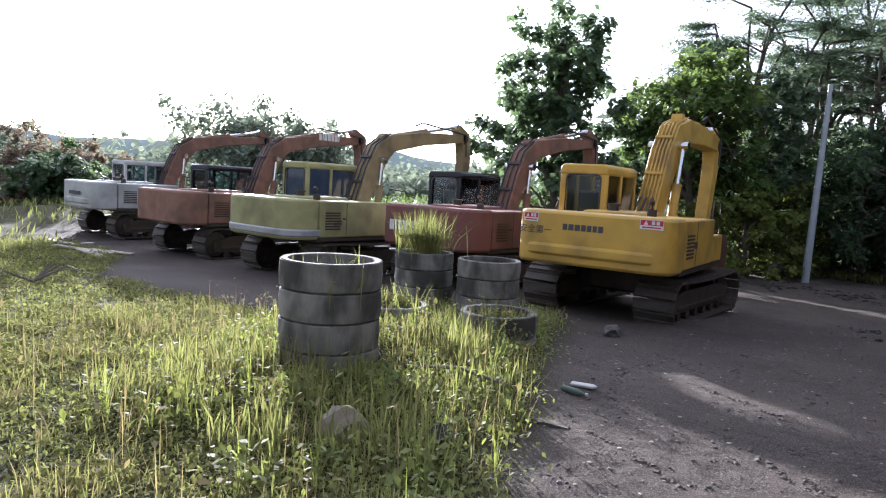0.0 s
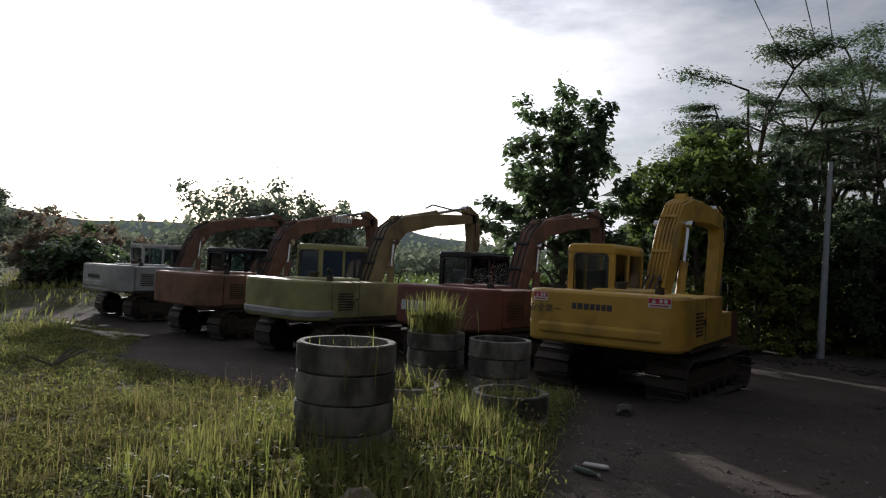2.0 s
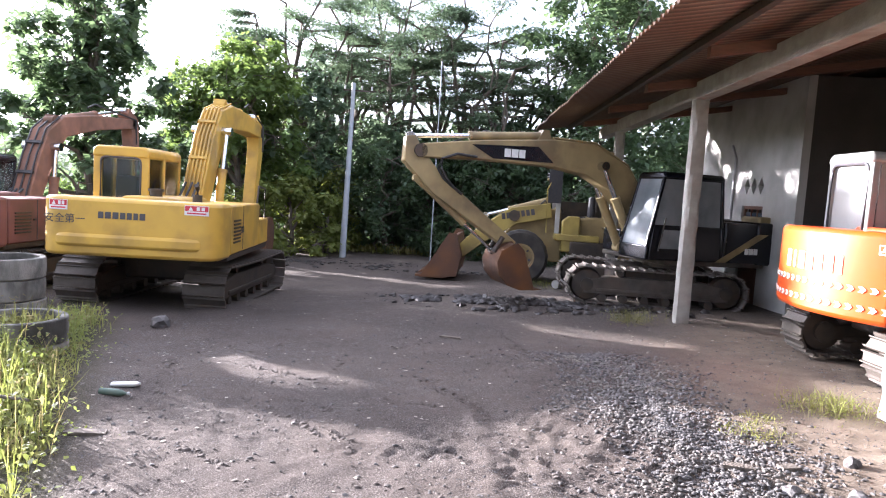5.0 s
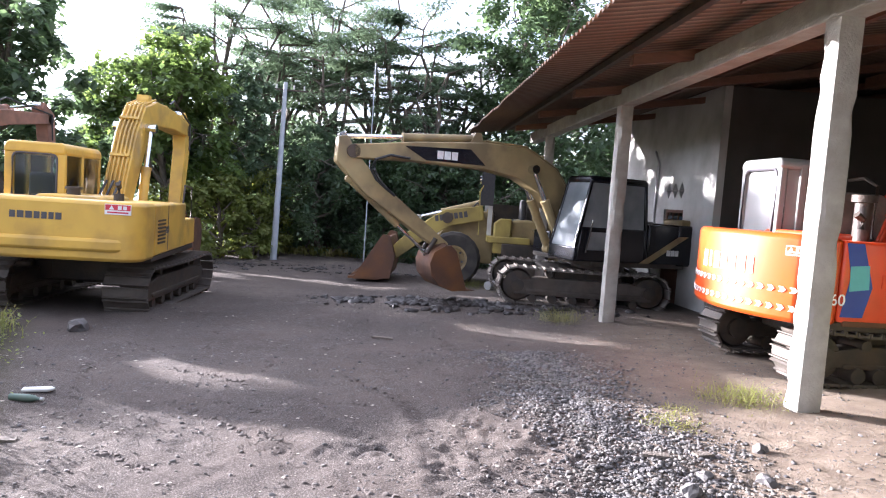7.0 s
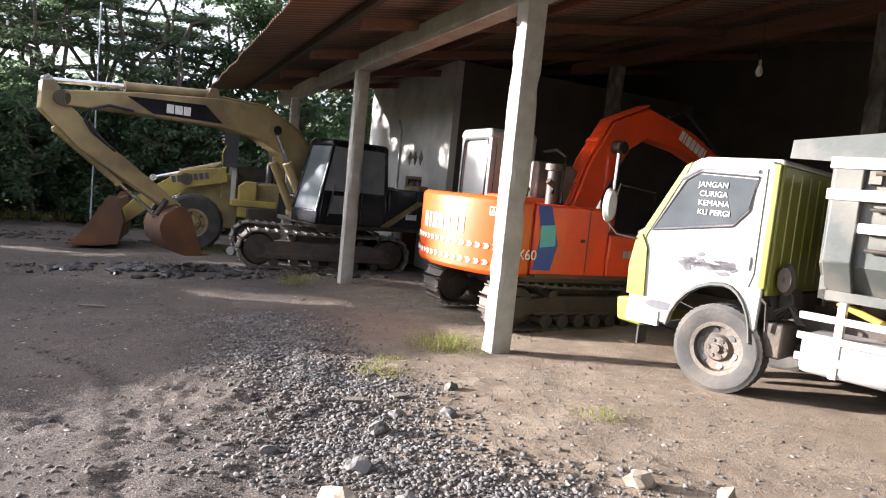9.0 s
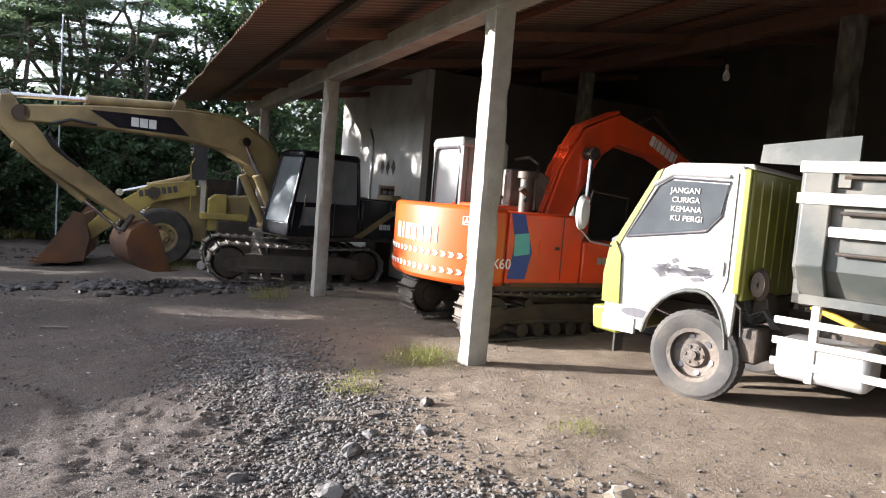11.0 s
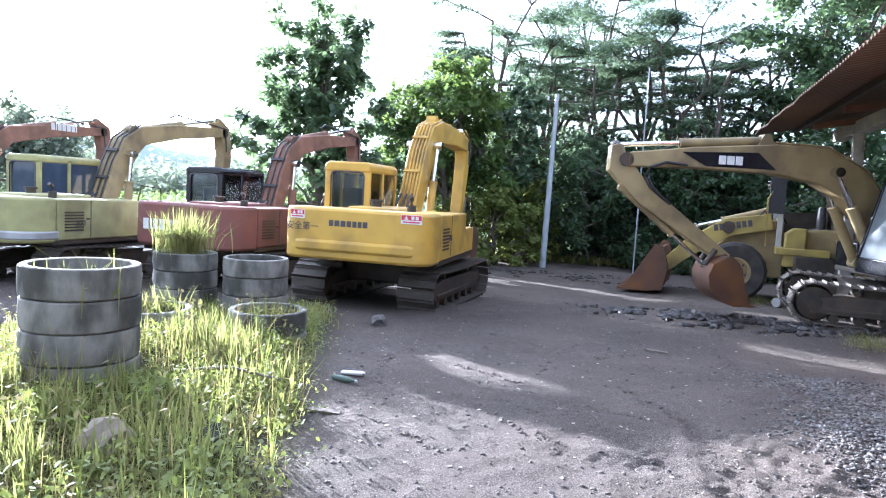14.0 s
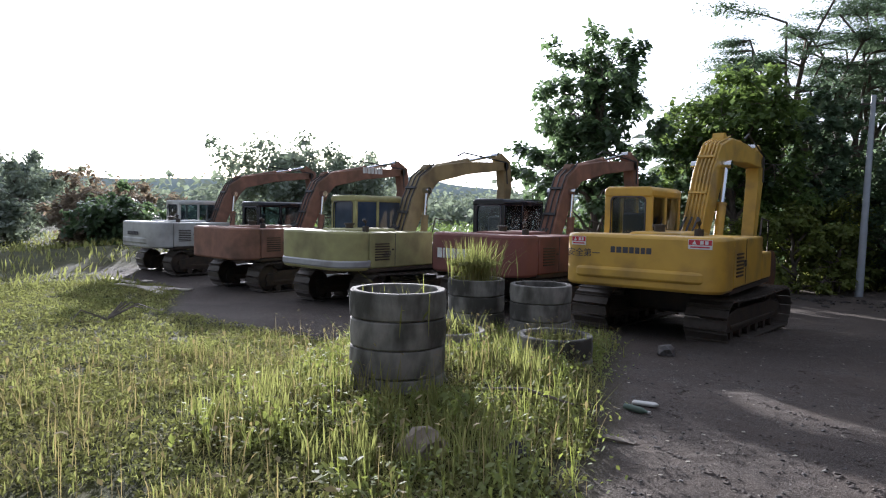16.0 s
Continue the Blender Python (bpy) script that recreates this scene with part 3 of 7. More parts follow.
def build_shed():
    for i, y in enumerate(PYS):
        g = ground_z(PX, y)
        solid("concrete_post", rough_post(0.23, 3.4 - g, i), pale_concrete, pose(PX, y, g), "rough cast concrete post carrying the shed beam", "post", "shed posts", smooth=20)
    for i, y in enumerate((11.5, 6.0, 0.5, -5.0)):
        g = ground_z(9.0, y)
        solid("concrete_post", rough_post(0.25, 4.38 - g, i + 9), concrete, pose(9.0, y, g), "grey concrete post deep inside the shed", "post", "inner shed posts", smooth=20)
    solid("eaves_beam", MB().box((-0.12, -6, 0), (0.12, 19, 0.28)), pale_concrete, pose(PX, 0, 3.4), "pale concrete beam lying along the post tops", "beam", kind="structure", bevel=0.015)
    solid("inner_beam", MB().box((-0.12, -6, 0), (0.12, 13, 0.22)), timber, pose(9.0, 0, 4.38), "dark timber beam over the inner posts", "beam", kind="structure", bevel=0.015)
    # corrugated roof, one wavy sheet with thickness
    vs, fs, xs = [], [], [EAVE_X, 3.6, 6, 9, 13.2]
    ys = np.arange(-7.5, 19.4, 0.04)
    for s in (0.02, 0.012):
        for y in ys:
            edge = 0.05 * noise.noise((0, y * 0.9, 4))
            for k, x in enumerate(xs):
                vs.append((x + (edge if k == 0 else 0), y, roof_z(x) + 0.1 + 0.034 * math.sin(y * 2 * math.pi / 0.16) + s))
    n, k = len(ys), len(xs)
    for b in (0, n * k):
        fs += [(b + j * k + i, b + j * k + i + 1, b + (j + 1) * k + i + 1, b + (j + 1) * k + i) for j in range(n - 1) for i in range(k - 1)]
    solid("roof", MB().add(vs, fs), roof_metal, pose(0, 0, 0), "rusty corrugated iron shed roof with a ragged eave", "roof", kind="structure", smooth=60)
    for x in (2.66, 5.2, 6.9, 8.4, 10.5):
        solid("purlin", MB().box((-0.04, -7, 0), (0.04, 19, 0.09)), dark_steel if x < 3 else timber, pose(x, 0, roof_z(x) - 0.02), "dark purlin running under the corrugated roof", "purlin", "purlins", kind="structure")
    for y in np.arange(-5.0, 19, 2.75):
        w = 0.12 if abs((y + 5) / 5.5 - round((y + 5) / 5.5)) > 0.05 else 0.18
        a = MB().prism([(2.72, roof_z(2.72) - 0.16), (12.8, roof_z(12.8) - 0.16), (12.8, roof_z(12.8) - 0.03), (2.72, roof_z(2.72) - 0.03)], -w / 2, w / 2, "y")
        solid("rafter", a, timber, pose(0, float(y), 0), "red brown timber rafter under the roof", "rafter", "rafters", kind="structure")
    # plastered room at the back and the shed's outer walls
    room_x, room_y = 6.25, 13.35
    z0 = -1.0
    door_y0, door_y1, door_z = 14.75, 15.8, 1.78
    w = 0.16
    a = MB()
    for lo, hi in (((0, room_y, z0), (w, door_y0, 4.3)), ((0, door_y1, z0), (w, 19, 4.3))):
        a.box(lo, hi)
    a.box((0, door_y0, door_z), (w, door_y1, 2.03))
    a.box((0, door_y0, 2.41), (w, door_y1, 4.3))
    # diamond vents: the strip between is cut by three lozenges
    cy = [door_y0 + 0.18 + 0.345 * i for i in range(3)]
    for c0, c1 in ((door_y0, cy[0] - 0.14), (cy[0] + 0.14, cy[1] - 0.14), (cy[1] + 0.14, cy[2] - 0.14), (cy[2] + 0.14, door_y1)):
        a.box((0, c0, 2.03), (w, c1, 2.41))
    for c in cy:
        for sy in (-1, 1):
            for zz in (2.03, 2.41):
                a.prism([(c + sy * 0.14, zz), (c, zz), (c + sy * 0.14, 2.22)], 0, w, "x")
    solid("wall_room_side", a, plaster, pose(room_x, 0, 0), "stained white plaster wall with three lozenge vents", "wall", kind="structure", smooth=0)
    # dark panel added behind door and vents so that the room reads shaded
    solid("wall_room_inside", MB().box((0, door_y0 - 0.6, z0), (0.05, door_y1 + 0.6, 4.1)).box((-0.55, door_y0 - 0.65, z0), (0, door_y0 - 0.6, 4.1)).box((-0.55, door_y1 + 0.6, z0), (0, door_y1 + 0.65, 4.1)), room_shade, pose(room_x + w + 0.56, 0, 0), "dark partition inside the room", "wall", kind="structure")
    solid("wall_room_front", MB().box((0.16, 0, z0), (6.8, 0.16, 4.3)), room_shade, pose(room_x, room_y, 0), "dark smoke stained wall inside the shed", "wall", kind="structure")
    solid("wall_back", MB().box((0, -7.5, z0), (0.2, 19.2, 5.62)), room_shade, pose(13.0, 0, 0), "dark back wall of the shed", "wall", kind="structure")
    # end wall added out of view, closing the shed
    solid("wall_end", MB().box((3.7, -0.2, z0), (13.0, 0, 5.0)), room_shade, pose(0, -7.3, 0), "dark end wall of the shed", "wall", kind="structure")
    solid("wall_far_end", MB().box((6.42, 0, z0), (13.0, 0.2, 5.0)), plaster, pose(0, 19.0, 0), "plaster end wall behind the room", "wall", kind="structure")
    d = thing("door_1", pose(room_x + 0.05, door_y0, ground_z(room_x, 15)), "dark timber door with small glazed panes", "door", kind="structure")
    h = door_z - ground_z(room_x, 15)
    fr, dw = MB(), door_y1 - door_y0
    for lo, hi in (((0, 0, 0), (0.06, 0.06, h)), ((0, dw - 0.06, 0), (0.06, dw, h)), ((0, 0.06, h - 0.07), (0.06, dw - 0.06, h)), ((0.0, 0.06, 0), (0.05, dw - 0.06, 0.75))):
        fr.box(lo, hi)
    part("door_frame", fr, timber, d)
    pw = (dw - 0.16) / 3
    for i in range(3):
        for j in range(3):
            part("pane", MB().box((0.02, 0.08 + pw * i + 0.01, 0.8 + j * (h - 0.9) / 3), (0.03, 0.08 + pw * (i + 1) - 0.02, 0.76 + (j + 1) * (h - 0.9) / 3)), blue_glass, d)
    for i in range(2):
        part("glazing_bar", MB().box((0, 0.06 + pw * (i + 1), 0.75), (0.04, 0.09 + pw * (i + 1), h - 0.07)), timber, d)
        part("glazing_bar", MB().box((0, 0.06, 0.765 + (i + 1) * (h - 0.9) / 3), (0.035, dw - 0.06, 0.795 + (i + 1) * (h - 0.9) / 3)), timber, d)
    solid("drain_pipe", MB().tube([(0, 0, -0.6), (0, 0, 2.9), (0.02, 0.3, 3.2)], 0.03, 8), silver, pose(room_x - 0.04, 16.3, 0), "thin grey pipe fixed to the plaster wall", "pipe")
    b = thing("hanging_bulb", pose(8.0, 7.1, 3.62), "white light bulb hanging on a wire", "lamp")
    part("wire", MB().tube([(0, 0, 0.1), (0, 0, 0.72)], 0.006, 5), hose_rubber, b)
    part("socket", MB().cyl((0, 0, 0.06), (0, 0, 0.14), 0.022), off_white, b)
    part("bulb", MB().lathe([(0.001, -0.09), (0.035, -0.075), (0.05, -0.03), (0.04, 0.02), (0.022, 0.06)], 16, "z"), white_mark, b)


build_shed()


# ---- tracked machines ----
def stadium(length, height, step):
    """Places and slopes of shoes round a track: (y, z, angle)."""
    r = height / 2
    flat = length - height
    total = 2 * flat + 2 * math.pi * r
    n = int(round(total / step))
    res = []
    for i in range(n):
        s = total * i / n
        if s < flat:
            res.append((-flat / 2 + s, 0.02, math.pi))
        elif s < flat + math.pi * r:
            a = (s - flat) / r
            res.append((flat / 2 + r * math.sin(a), r - r * math.cos(a), math.pi + a))
        elif s < 2 * flat + math.pi * r:
            u = s - flat - math.pi * r
            sag = 0.035 * math.sin(math.pi * u / flat)
            res.append((flat / 2 - u, height - sag, 0.0))
        else:
            a = (s - 2 * flat - math.pi * r) / r
            res.append((-flat / 2 - r * math.sin(a), r + r * math.cos(a), a))
    return res


def arc_outline(w, tail, front, corner):
    """Plan of a counterweight: rounded rear corners."""
    pts = [(-w, front)]
    for i in range(9):
        a = math.pi + math.pi / 2 * i / 8
        pts.append((-w + corner + corner * math.cos(a), -tail + corner + corner * math.sin(a)))
    for i in range(9):
        a = 1.5 * math.pi + math.pi / 2 * i / 8
        pts.append((w - corner + corner * math.cos(a), -tail + corner + corner * math.sin(a)))
    return pts + [(w, front)]


def round_outline(w, tail, front):
    a1 = math.asin(min(w / tail, 1))
    pts = [(-w, front)] + [(tail * math.sin(a), -tail * math.cos(a)) for a in np.linspace(-a1, a1, 25)] + [(w, front)]
    return pts


def word(parent, widths, height, mat, m, gap=0.25, name="mark_bar", label="", slant=0.0):
    """A maker's mark as a row of plain bars, in the x-z plane of m, proud of its surface."""
    x, total = 0.0, sum(widths) + gap * height * (len(widths) - 1)
    for w in widths:
        mb = MB().prism([(0, 0), (w, 0), (w + slant, height), (slant, height)], -0.004, 0.004, "y")
        part("mark_bar", mb, mat, parent, "", m @ Matrix.Translation((x - total / 2, 0, 0)))
        x += w + gap * height


def lettering(parent, text, size, mat, m, name="lettering"):
    cu = bpy.data.curves.new(name, "FONT")
    cu.body, cu.size, cu.extrude, cu.align_x = text, size, 0.003, "CENTER"
    cu.materials.append(mat)
    ob = new(name, cu)
    ob.parent = parent
    ob.matrix_local = m @ pose(0, 0, 0, 90)
    return ob


def sticker(parent, m, w, h, top, bottom=white_mark):
    s = part("warning_sticker", MB().box((-w / 2, -0.004, 0), (w / 2, 0.004, h)), bottom, parent, "red and white warning sticker", m)
    part("band", MB().box((-w / 2 + 0.008, -0.007, h * 0.42), (w / 2 - 0.008, 0.0, h - 0.008)), top, s)
    part("triangle", MB().prism([(-w * 0.34, h * 0.48), (-w * 0.14, h * 0.48), (-w * 0.24, h * 0.9)], -0.010, 0, "y"), bottom, s)
    for i in range(2):
        part("bar", MB().box((w * (0.0 + 0.2 * i), -0.010, h * 0.5), (w * (0.14 + 0.2 * i), 0, h * 0.86)), bottom, s)
    part("bar", MB().box((-w * 0.4, -0.008, h * 0.14), (w * 0.4, 0, h * 0.28)), top, s)


def cylinder(parent, a, b, r, share, mat, m, name="cylinder"):
    a, b = Vector(a), Vector(b)
    c = a.lerp(b, share)
    cy = part(name, MB().cyl(a, c, r).cyl(c, c + (b - a).normalized() * 0.05, r * 1.12).cyl(a - Vector((r * 1.2, 0, 0)), a + Vector((r * 1.2, 0, 0)), r * 1.1), mat, parent, "", m)
    part("rod", MB().cyl(c, b, r * 0.52).cyl(b - Vector((r * 1.2, 0, 0)), b + Vector((r * 1.2, 0, 0)), r * 0.95), chrome, cy, "bright chromed rod")
    return cy


def excavator(label, m, body, weight, boom_mat, cab_mat, W=1.33, tail=2.7, corner=0.32, deck=0.98, top=1.86, roof=2.72, L=3.75, gauge=2.15, shoe=0.62, H=0.82,
              turn=0.0, track_turn=0.0, boom=None, stick=None, under=track_steel, curl=0.0, lines=4, pane=glass, group="parked excavators", hood_mat=None, bw=0.42,
              step=0.19, frame_mat=None, cab_front=0.7, cab_back=-0.95, bucket_scale=1.0, cab_w=0.98, ridge=True, round_tail=False, bucket_mat=rust, line_mat=None, louvres=True, stack=True,
              boom_x=0.12, boom_yaw=0.0, track_shift=0.0, rear_pillar=0.09, header=0.14, tool_mat=None, cyl_start=0.28):
    ex = thing("excavator", m, label, "excavator", group)
    T, U = pose(0, track_shift, 0, 0, 0, track_turn), pose(0, 0, 0, 0, 0, turn)
    frame_mat = frame_mat or dark_steel
    hood_mat = hood_mat or weight
    # tracks
    sm = MB().box((-shoe / 2, -step * 0.47, 0), (shoe / 2, step * 0.47, 0.025))
    for k in (-0.4, 0.4):
        sm.prism([(step * k - 0.012, 0.025), (step * k + 0.012, 0.025), (step * k + 0.006, 0.055), (step * k - 0.006, 0.055)], -shoe / 2, shoe / 2, "x")
    shoe_mesh = sm.mesh("shoe", under, 0)
    for sx in (-1, 1):
        x = sx * gauge / 2
        fr = MB().prism([(-L / 2 + 0.35, 0.22), (L / 2 - 0.35, 0.22), (L / 2 - 0.45, H * 0.62), (L / 2 - 0.9, H * 0.72), (-L / 2 + 0.9, H * 0.72), (-L / 2 + 0.45, H * 0.62)], -shoe * 0.3, shoe * 0.3, "x")
        fr.box((-shoe * 0.33, -L / 2 + 0.6, H * 0.33), (shoe * 0.33, L / 2 - 0.6, H * 0.42))
        tr = part("track", fr, frame_mat, ex, "muddy crawler track", T @ pose(x, 0, 0), 0.015)
        for i, (y, z, a) in enumerate(stadium(L - 0.1, H - 0.1, step)):
            q = part("shoe", shoe_mesh, under, tr)
            q.matrix_local = pose(0, y, z + 0.05, math.degrees(a))
        for sy, nm in ((-1, "sprocket"), (1, "idler")):
            w = MB().lathe([(0.03, -0.16), (H * 0.36, -0.12), (H * 0.41, -0.05), (H * 0.41, 0.05), (H * 0.36, 0.12), (0.03, 0.16)], 24, "x")
            w.cyl((-0.2, 0, 0), (0.2, 0, 0), 0.13)
            part(nm, w, dark_steel, tr, m=pose(0, sy * (L / 2 - H / 2 - 0.02), H / 2))
        for i in range(6):
            part("roller", MB().cyl((-0.19, 0, 0), (0.19, 0, 0), 0.085, n=12), dark_steel, tr, m=pose(0, -L / 2 + 0.75 + i * (L - 1.5) / 5, 0.15))
        for i in (-0.5, 0.5):
            part("carrier_roller", MB().cyl((-0.17, 0, 0), (0.17, 0, 0), 0.06, n=12), dark_steel, tr, m=pose(0, i * L * 0.4, H - 0.17))
    part("undercarriage", MB().box((-gauge / 2, -0.6, 0.36), (gauge / 2, 0.6, 0.72)).box((-0.6, -0.75, 0.4), (0.6, 0.75, 0.78)), dark_steel, ex, "", T, 0.03)
    part("slew_ring", MB().cyl((0, 0, 0.74), (0, 0, deck), 0.58, n=28), dark_steel, ex, "", U)
    # house
    part("deck", MB().box((-W + 0.04, -tail + 0.7, deck - 0.06), (W - 0.04, 1.0, deck + 0.04)), frame_mat, ex, "", U, 0.02)
    out = round_outline(W, tail, -tail * 0.55) if round_tail else arc_outline(W, tail, -tail + 0.75, corner)
    cw = part("counterweight", MB().prism(out, deck, top, "z"), weight, ex, "", U, 0.055)
    if ridge:
        part("ridge", MB().prism(arc_outline(W - 0.12, tail + 0.045, -tail + 0.5, corner), deck + 0.14, deck + 0.34, "z"), weight, cw, bevel=0.05)
    f = -tail * 0.55 if round_tail else -tail + 0.75
    rs = part("side_panel", MB().box((0.48, f + 0.012, deck + 0.04), (W - 0.01, 0.15, top - 0.03)), hood_mat, ex, "", U, 0.03)
    part("tool_box", MB().box((0.50, 0.17, deck + 0.04), (W - 0.02, 1.0, top - 0.34)), tool_mat or hood_mat, ex, "", U, 0.03)
    ls = part("side_panel", MB().box((-W + 0.01, f + 0.012, deck + 0.04), (-0.5, cab_back - 0.03, top - 0.03)), hood_mat, ex, "", U, 0.03)
    for px, host in ((W - 0.008, rs), (-W + 0.006, ls)):
        for i in range(7 if louvres else 0):
            part("louvre", MB().box((px - 0.01, f + 0.18, top - 0.3 - i * 0.06), (px + 0.012, f + 0.62, top - 0.27 - i * 0.06)), dark_steel, host)
        part("seam", MB().box((px - 0.004, f + 0.8, deck + 0.08), (px + 0.006, f + 0.812, top - 0.05)), dark_mark, host)
        part("handle", MB().box((px - 0.006, f + 0.7, (deck + top) / 2), (px + 0.015, f + 0.76, (deck + top) / 2 + 0.04)), dark_steel, host)
    part("engine_hood", MB().prism([(-0.46, top - 0.3), (0.46, top - 0.3), (0.46, top - 0.01), (0.40, top + 0.035), (-0.40, top + 0.035), (-0.46, top - 0.01)], f + 0.03, -0.3, "y"), hood_mat, ex, "", U, 0.03)
    if stack:
        part("exhaust", MB().cyl((0.62, f + 0.5, top - 0.05), (0.62, f + 0.5, top + 0.10), 0.08).tube([(0.62, f + 0.5, top + 0.08), (0.62, f + 0.5, top + 0.2), (0.62, f + 0.42, top + 0.26)], 0.04, 10), dark_steel, ex, "sooty exhaust stack", U)
    part("air_cleaner", MB().cyl((-0.1, f + 0.6, top), (-0.1, f + 0.6, top + 0.12), 0.1).cyl((-0.1, f + 0.6, top + 0.12), (-0.1, f + 0.6, top + 0.16), 0.13), dark_steel, ex, "", U)
    hr = MB().tube([(W - 0.08, 0.9, top - 0.35), (W - 0.08, 0.9, top + 0.25), (W - 0.08, 0.3, top + 0.3), (W - 0.08, 0.2, top - 0.05)], 0.018, 7)
    part("hand_rail", hr, frame_mat if body is black_paint else dark_steel, ex, "", U)
    # cab
    x0, x1, y0, y1, zs = -W, -W + cab_w, cab_back, cab_front, deck + 0.04
    sill, z1 = zs + (roof - zs) * 0.40, roof
    c = MB().box((x0, y0, zs), (x1, y0 + 0.07, sill)).box((x0, y1 - 0.06, zs), (x1, y1, zs + 0.28)).box((x0, y0 + 0.07, zs), (x0 + 0.06, y1 - 0.06, sill)).box((x1 - 0.06, y0 + 0.07, zs), (x1, y1 - 0.06, sill))
    cab = part("cab", c, cab_mat, ex, "", U, 0.025)
    rp = rear_pillar
    posts = [(x0, y0), (x1 - rp, y0), (x0, y1 - 0.07), (x1 - 0.07, y1 - 0.07), (x0, (y0 + y1) / 2 - 0.1), (x1 - 0.06, (y0 + y1) / 2 - 0.1)]
    for px, py in posts:
        part("pillar", MB().box((px, py, sill if py != y1 - 0.07 else zs + 0.26), (px + (rp if py == y0 else 0.07), py + 0.08, z1 - 0.06)), cab_mat, cab, bevel=0.015)
    part("cab_roof", MB().prism([(x0 - 0.01, z1 - header), (x1 + 0.01, z1 - header), (x1 + 0.01, z1 - 0.05), (x1 - 0.07, z1), (x0 + 0.07, z1), (x0 - 0.01, z1 - 0.05)], y0 - 0.02, y1 + 0.02, "y"), cab_mat, cab, bevel=0.04)
    gl = [((x0 + rp, y0 + 0.03, sill), (x1 - rp, y0 + 0.04, z1 - header)), ((x0 + 0.07, y1 - 0.04, zs + 0.28), (x1 - 0.07, y1 - 0.03, z1 - 0.14))]
    for gx in (x0 + 0.02, x1 - 0.03):
        gl += [((gx, y0 + 0.1, sill), (gx + 0.01, (y0 + y1) / 2 - 0.1, z1 - 0.14)), ((gx, (y0 + y1) / 2 - 0.02, sill), (gx + 0.01, y1 - 0.08, z1 - 0.14))]
    for lo, hi in gl:
        o = part("window", MB().box(lo, hi), pane, cab)
        o.visible_shadow = False
    # black rubber round the rear window, with rounded corners
    wx0, wx1, wz0, wz1, rr = x0 + rp - 0.01, x1 - rp + 0.01, sill - 0.005, z1 - header + 0.005, 0.09
    loop = []
    for cx, cz, q in ((wx1 - rr, wz1 - rr, 0), (wx0 + rr, wz1 - rr, 1), (wx0 + rr, wz0 + rr, 2), (wx1 - rr, wz0 + rr, 3)):
        loop += [(cx + rr * math.cos((q + k / 4) * math.pi / 2), y0 - 0.004, cz + rr * math.sin((q + k / 4) * math.pi / 2)) for k in range(5)]
    part("window_seal", MB().tube(loop + [loop[0]], 0.018, 6), dark_mark, cab)
    for cx, cz, q in ((wx1, wz1, 0), (wx0, wz1, 1), (wx0, wz0, 2), (wx1, wz0, 3)):
        ax, az = math.cos(q * math.pi / 2 + math.pi / 4), math.sin(q * math.pi / 2 + math.pi / 4)
        ox, oz = cx - math.copysign(rr, ax), cz - math.copysign(rr, az)
        arc = [(ox + rr * math.cos((q + k / 4) * math.pi / 2), oz + rr * math.sin((q + k / 4) * math.pi / 2)) for k in range(5)]
        part("corner_web", MB().prism([(cx, cz)] + arc, y0 + 0.005, y0 + 0.05, "y"), cab_mat, cab)
    st = MB().box((x0 + 0.25, y0 + 0.35, zs + 0.1), (x1 - 0.25, y0 + 0.85, zs + 0.55)).box((x0 + 0.26, y0 + 0.25, zs + 0.5), (x1 - 0.26, y0 + 0.38, zs + 1.2))
    part("driver_seat", st, seat_cloth, cab, bevel=0.05)
    part("lever", MB().cyl((x0 + 0.2, y0 + 0.9, zs + 0.5), (x0 + 0.2, y0 + 0.98, zs + 0.8), 0.02).cyl((x1 - 0.2, y0 + 0.9, zs + 0.5), (x1 - 0.2, y0 + 0.98, zs + 0.8), 0.02), dark_steel, cab)
    # boom, stick and bucket in the plane x = bx
    B = U @ pose(boom_x, 0, 0, 0, 0, boom_yaw)
    line, wid = boom
    bo = part("boom", MB().ribbon(line, wid, -bw / 2, bw / 2), boom_mat, ex, "", B, 0.025)
    foot, bend, tip = Vector((0, *line[0])), Vector((0, *line[len(line) // 2])), Vector((0, *line[-1]))
    part("boom_foot", MB().prism([(line[0][0] - 0.4, deck), (line[0][0] + 0.45, deck), (line[0][0] + 0.25, line[0][1] + 0.22), (line[0][0] - 0.25, line[0][1] + 0.22)], -bw / 2 - 0.09, -bw / 2 - 0.02, "x").prism([(line[0][0] - 0.4, deck), (line[0][0] + 0.45, deck), (line[0][0] + 0.25, line[0][1] + 0.22), (line[0][0] - 0.25, line[0][1] + 0.22)], bw / 2 + 0.02, bw / 2 + 0.09, "x"), hood_mat, ex, "", B, 0.015)
    mid = Vector((0, *line[len(line) // 2 - 1]))
    for sx in (-1, 1):
        cylinder(ex, (sx * (bw / 2 + 0.09), foot.y + 0.6, deck + 0.15), (sx * (bw / 2 + 0.09), mid.y * 0.35 + bend.y * 0.65, mid.z * 0.35 + bend.z * 0.65), 0.095 if bw > 0.35 else 0.07, 0.6, boom_mat, B, "boom_cylinder")
        part("pin_boss", MB().cyl((sx * bw / 2, mid.y * 0.35 + bend.y * 0.65, mid.z * 0.35 + bend.z * 0.65), (sx * (bw / 2 + 0.17), mid.y * 0.35 + bend.y * 0.65, mid.z * 0.35 + bend.z * 0.65), 0.09), dark_steel, bo)
    sl, sw = stick
    sk = part("stick", MB().ribbon(sl, sw, -bw * 0.36, bw * 0.36), boom_mat, ex, "", B, 0.02)
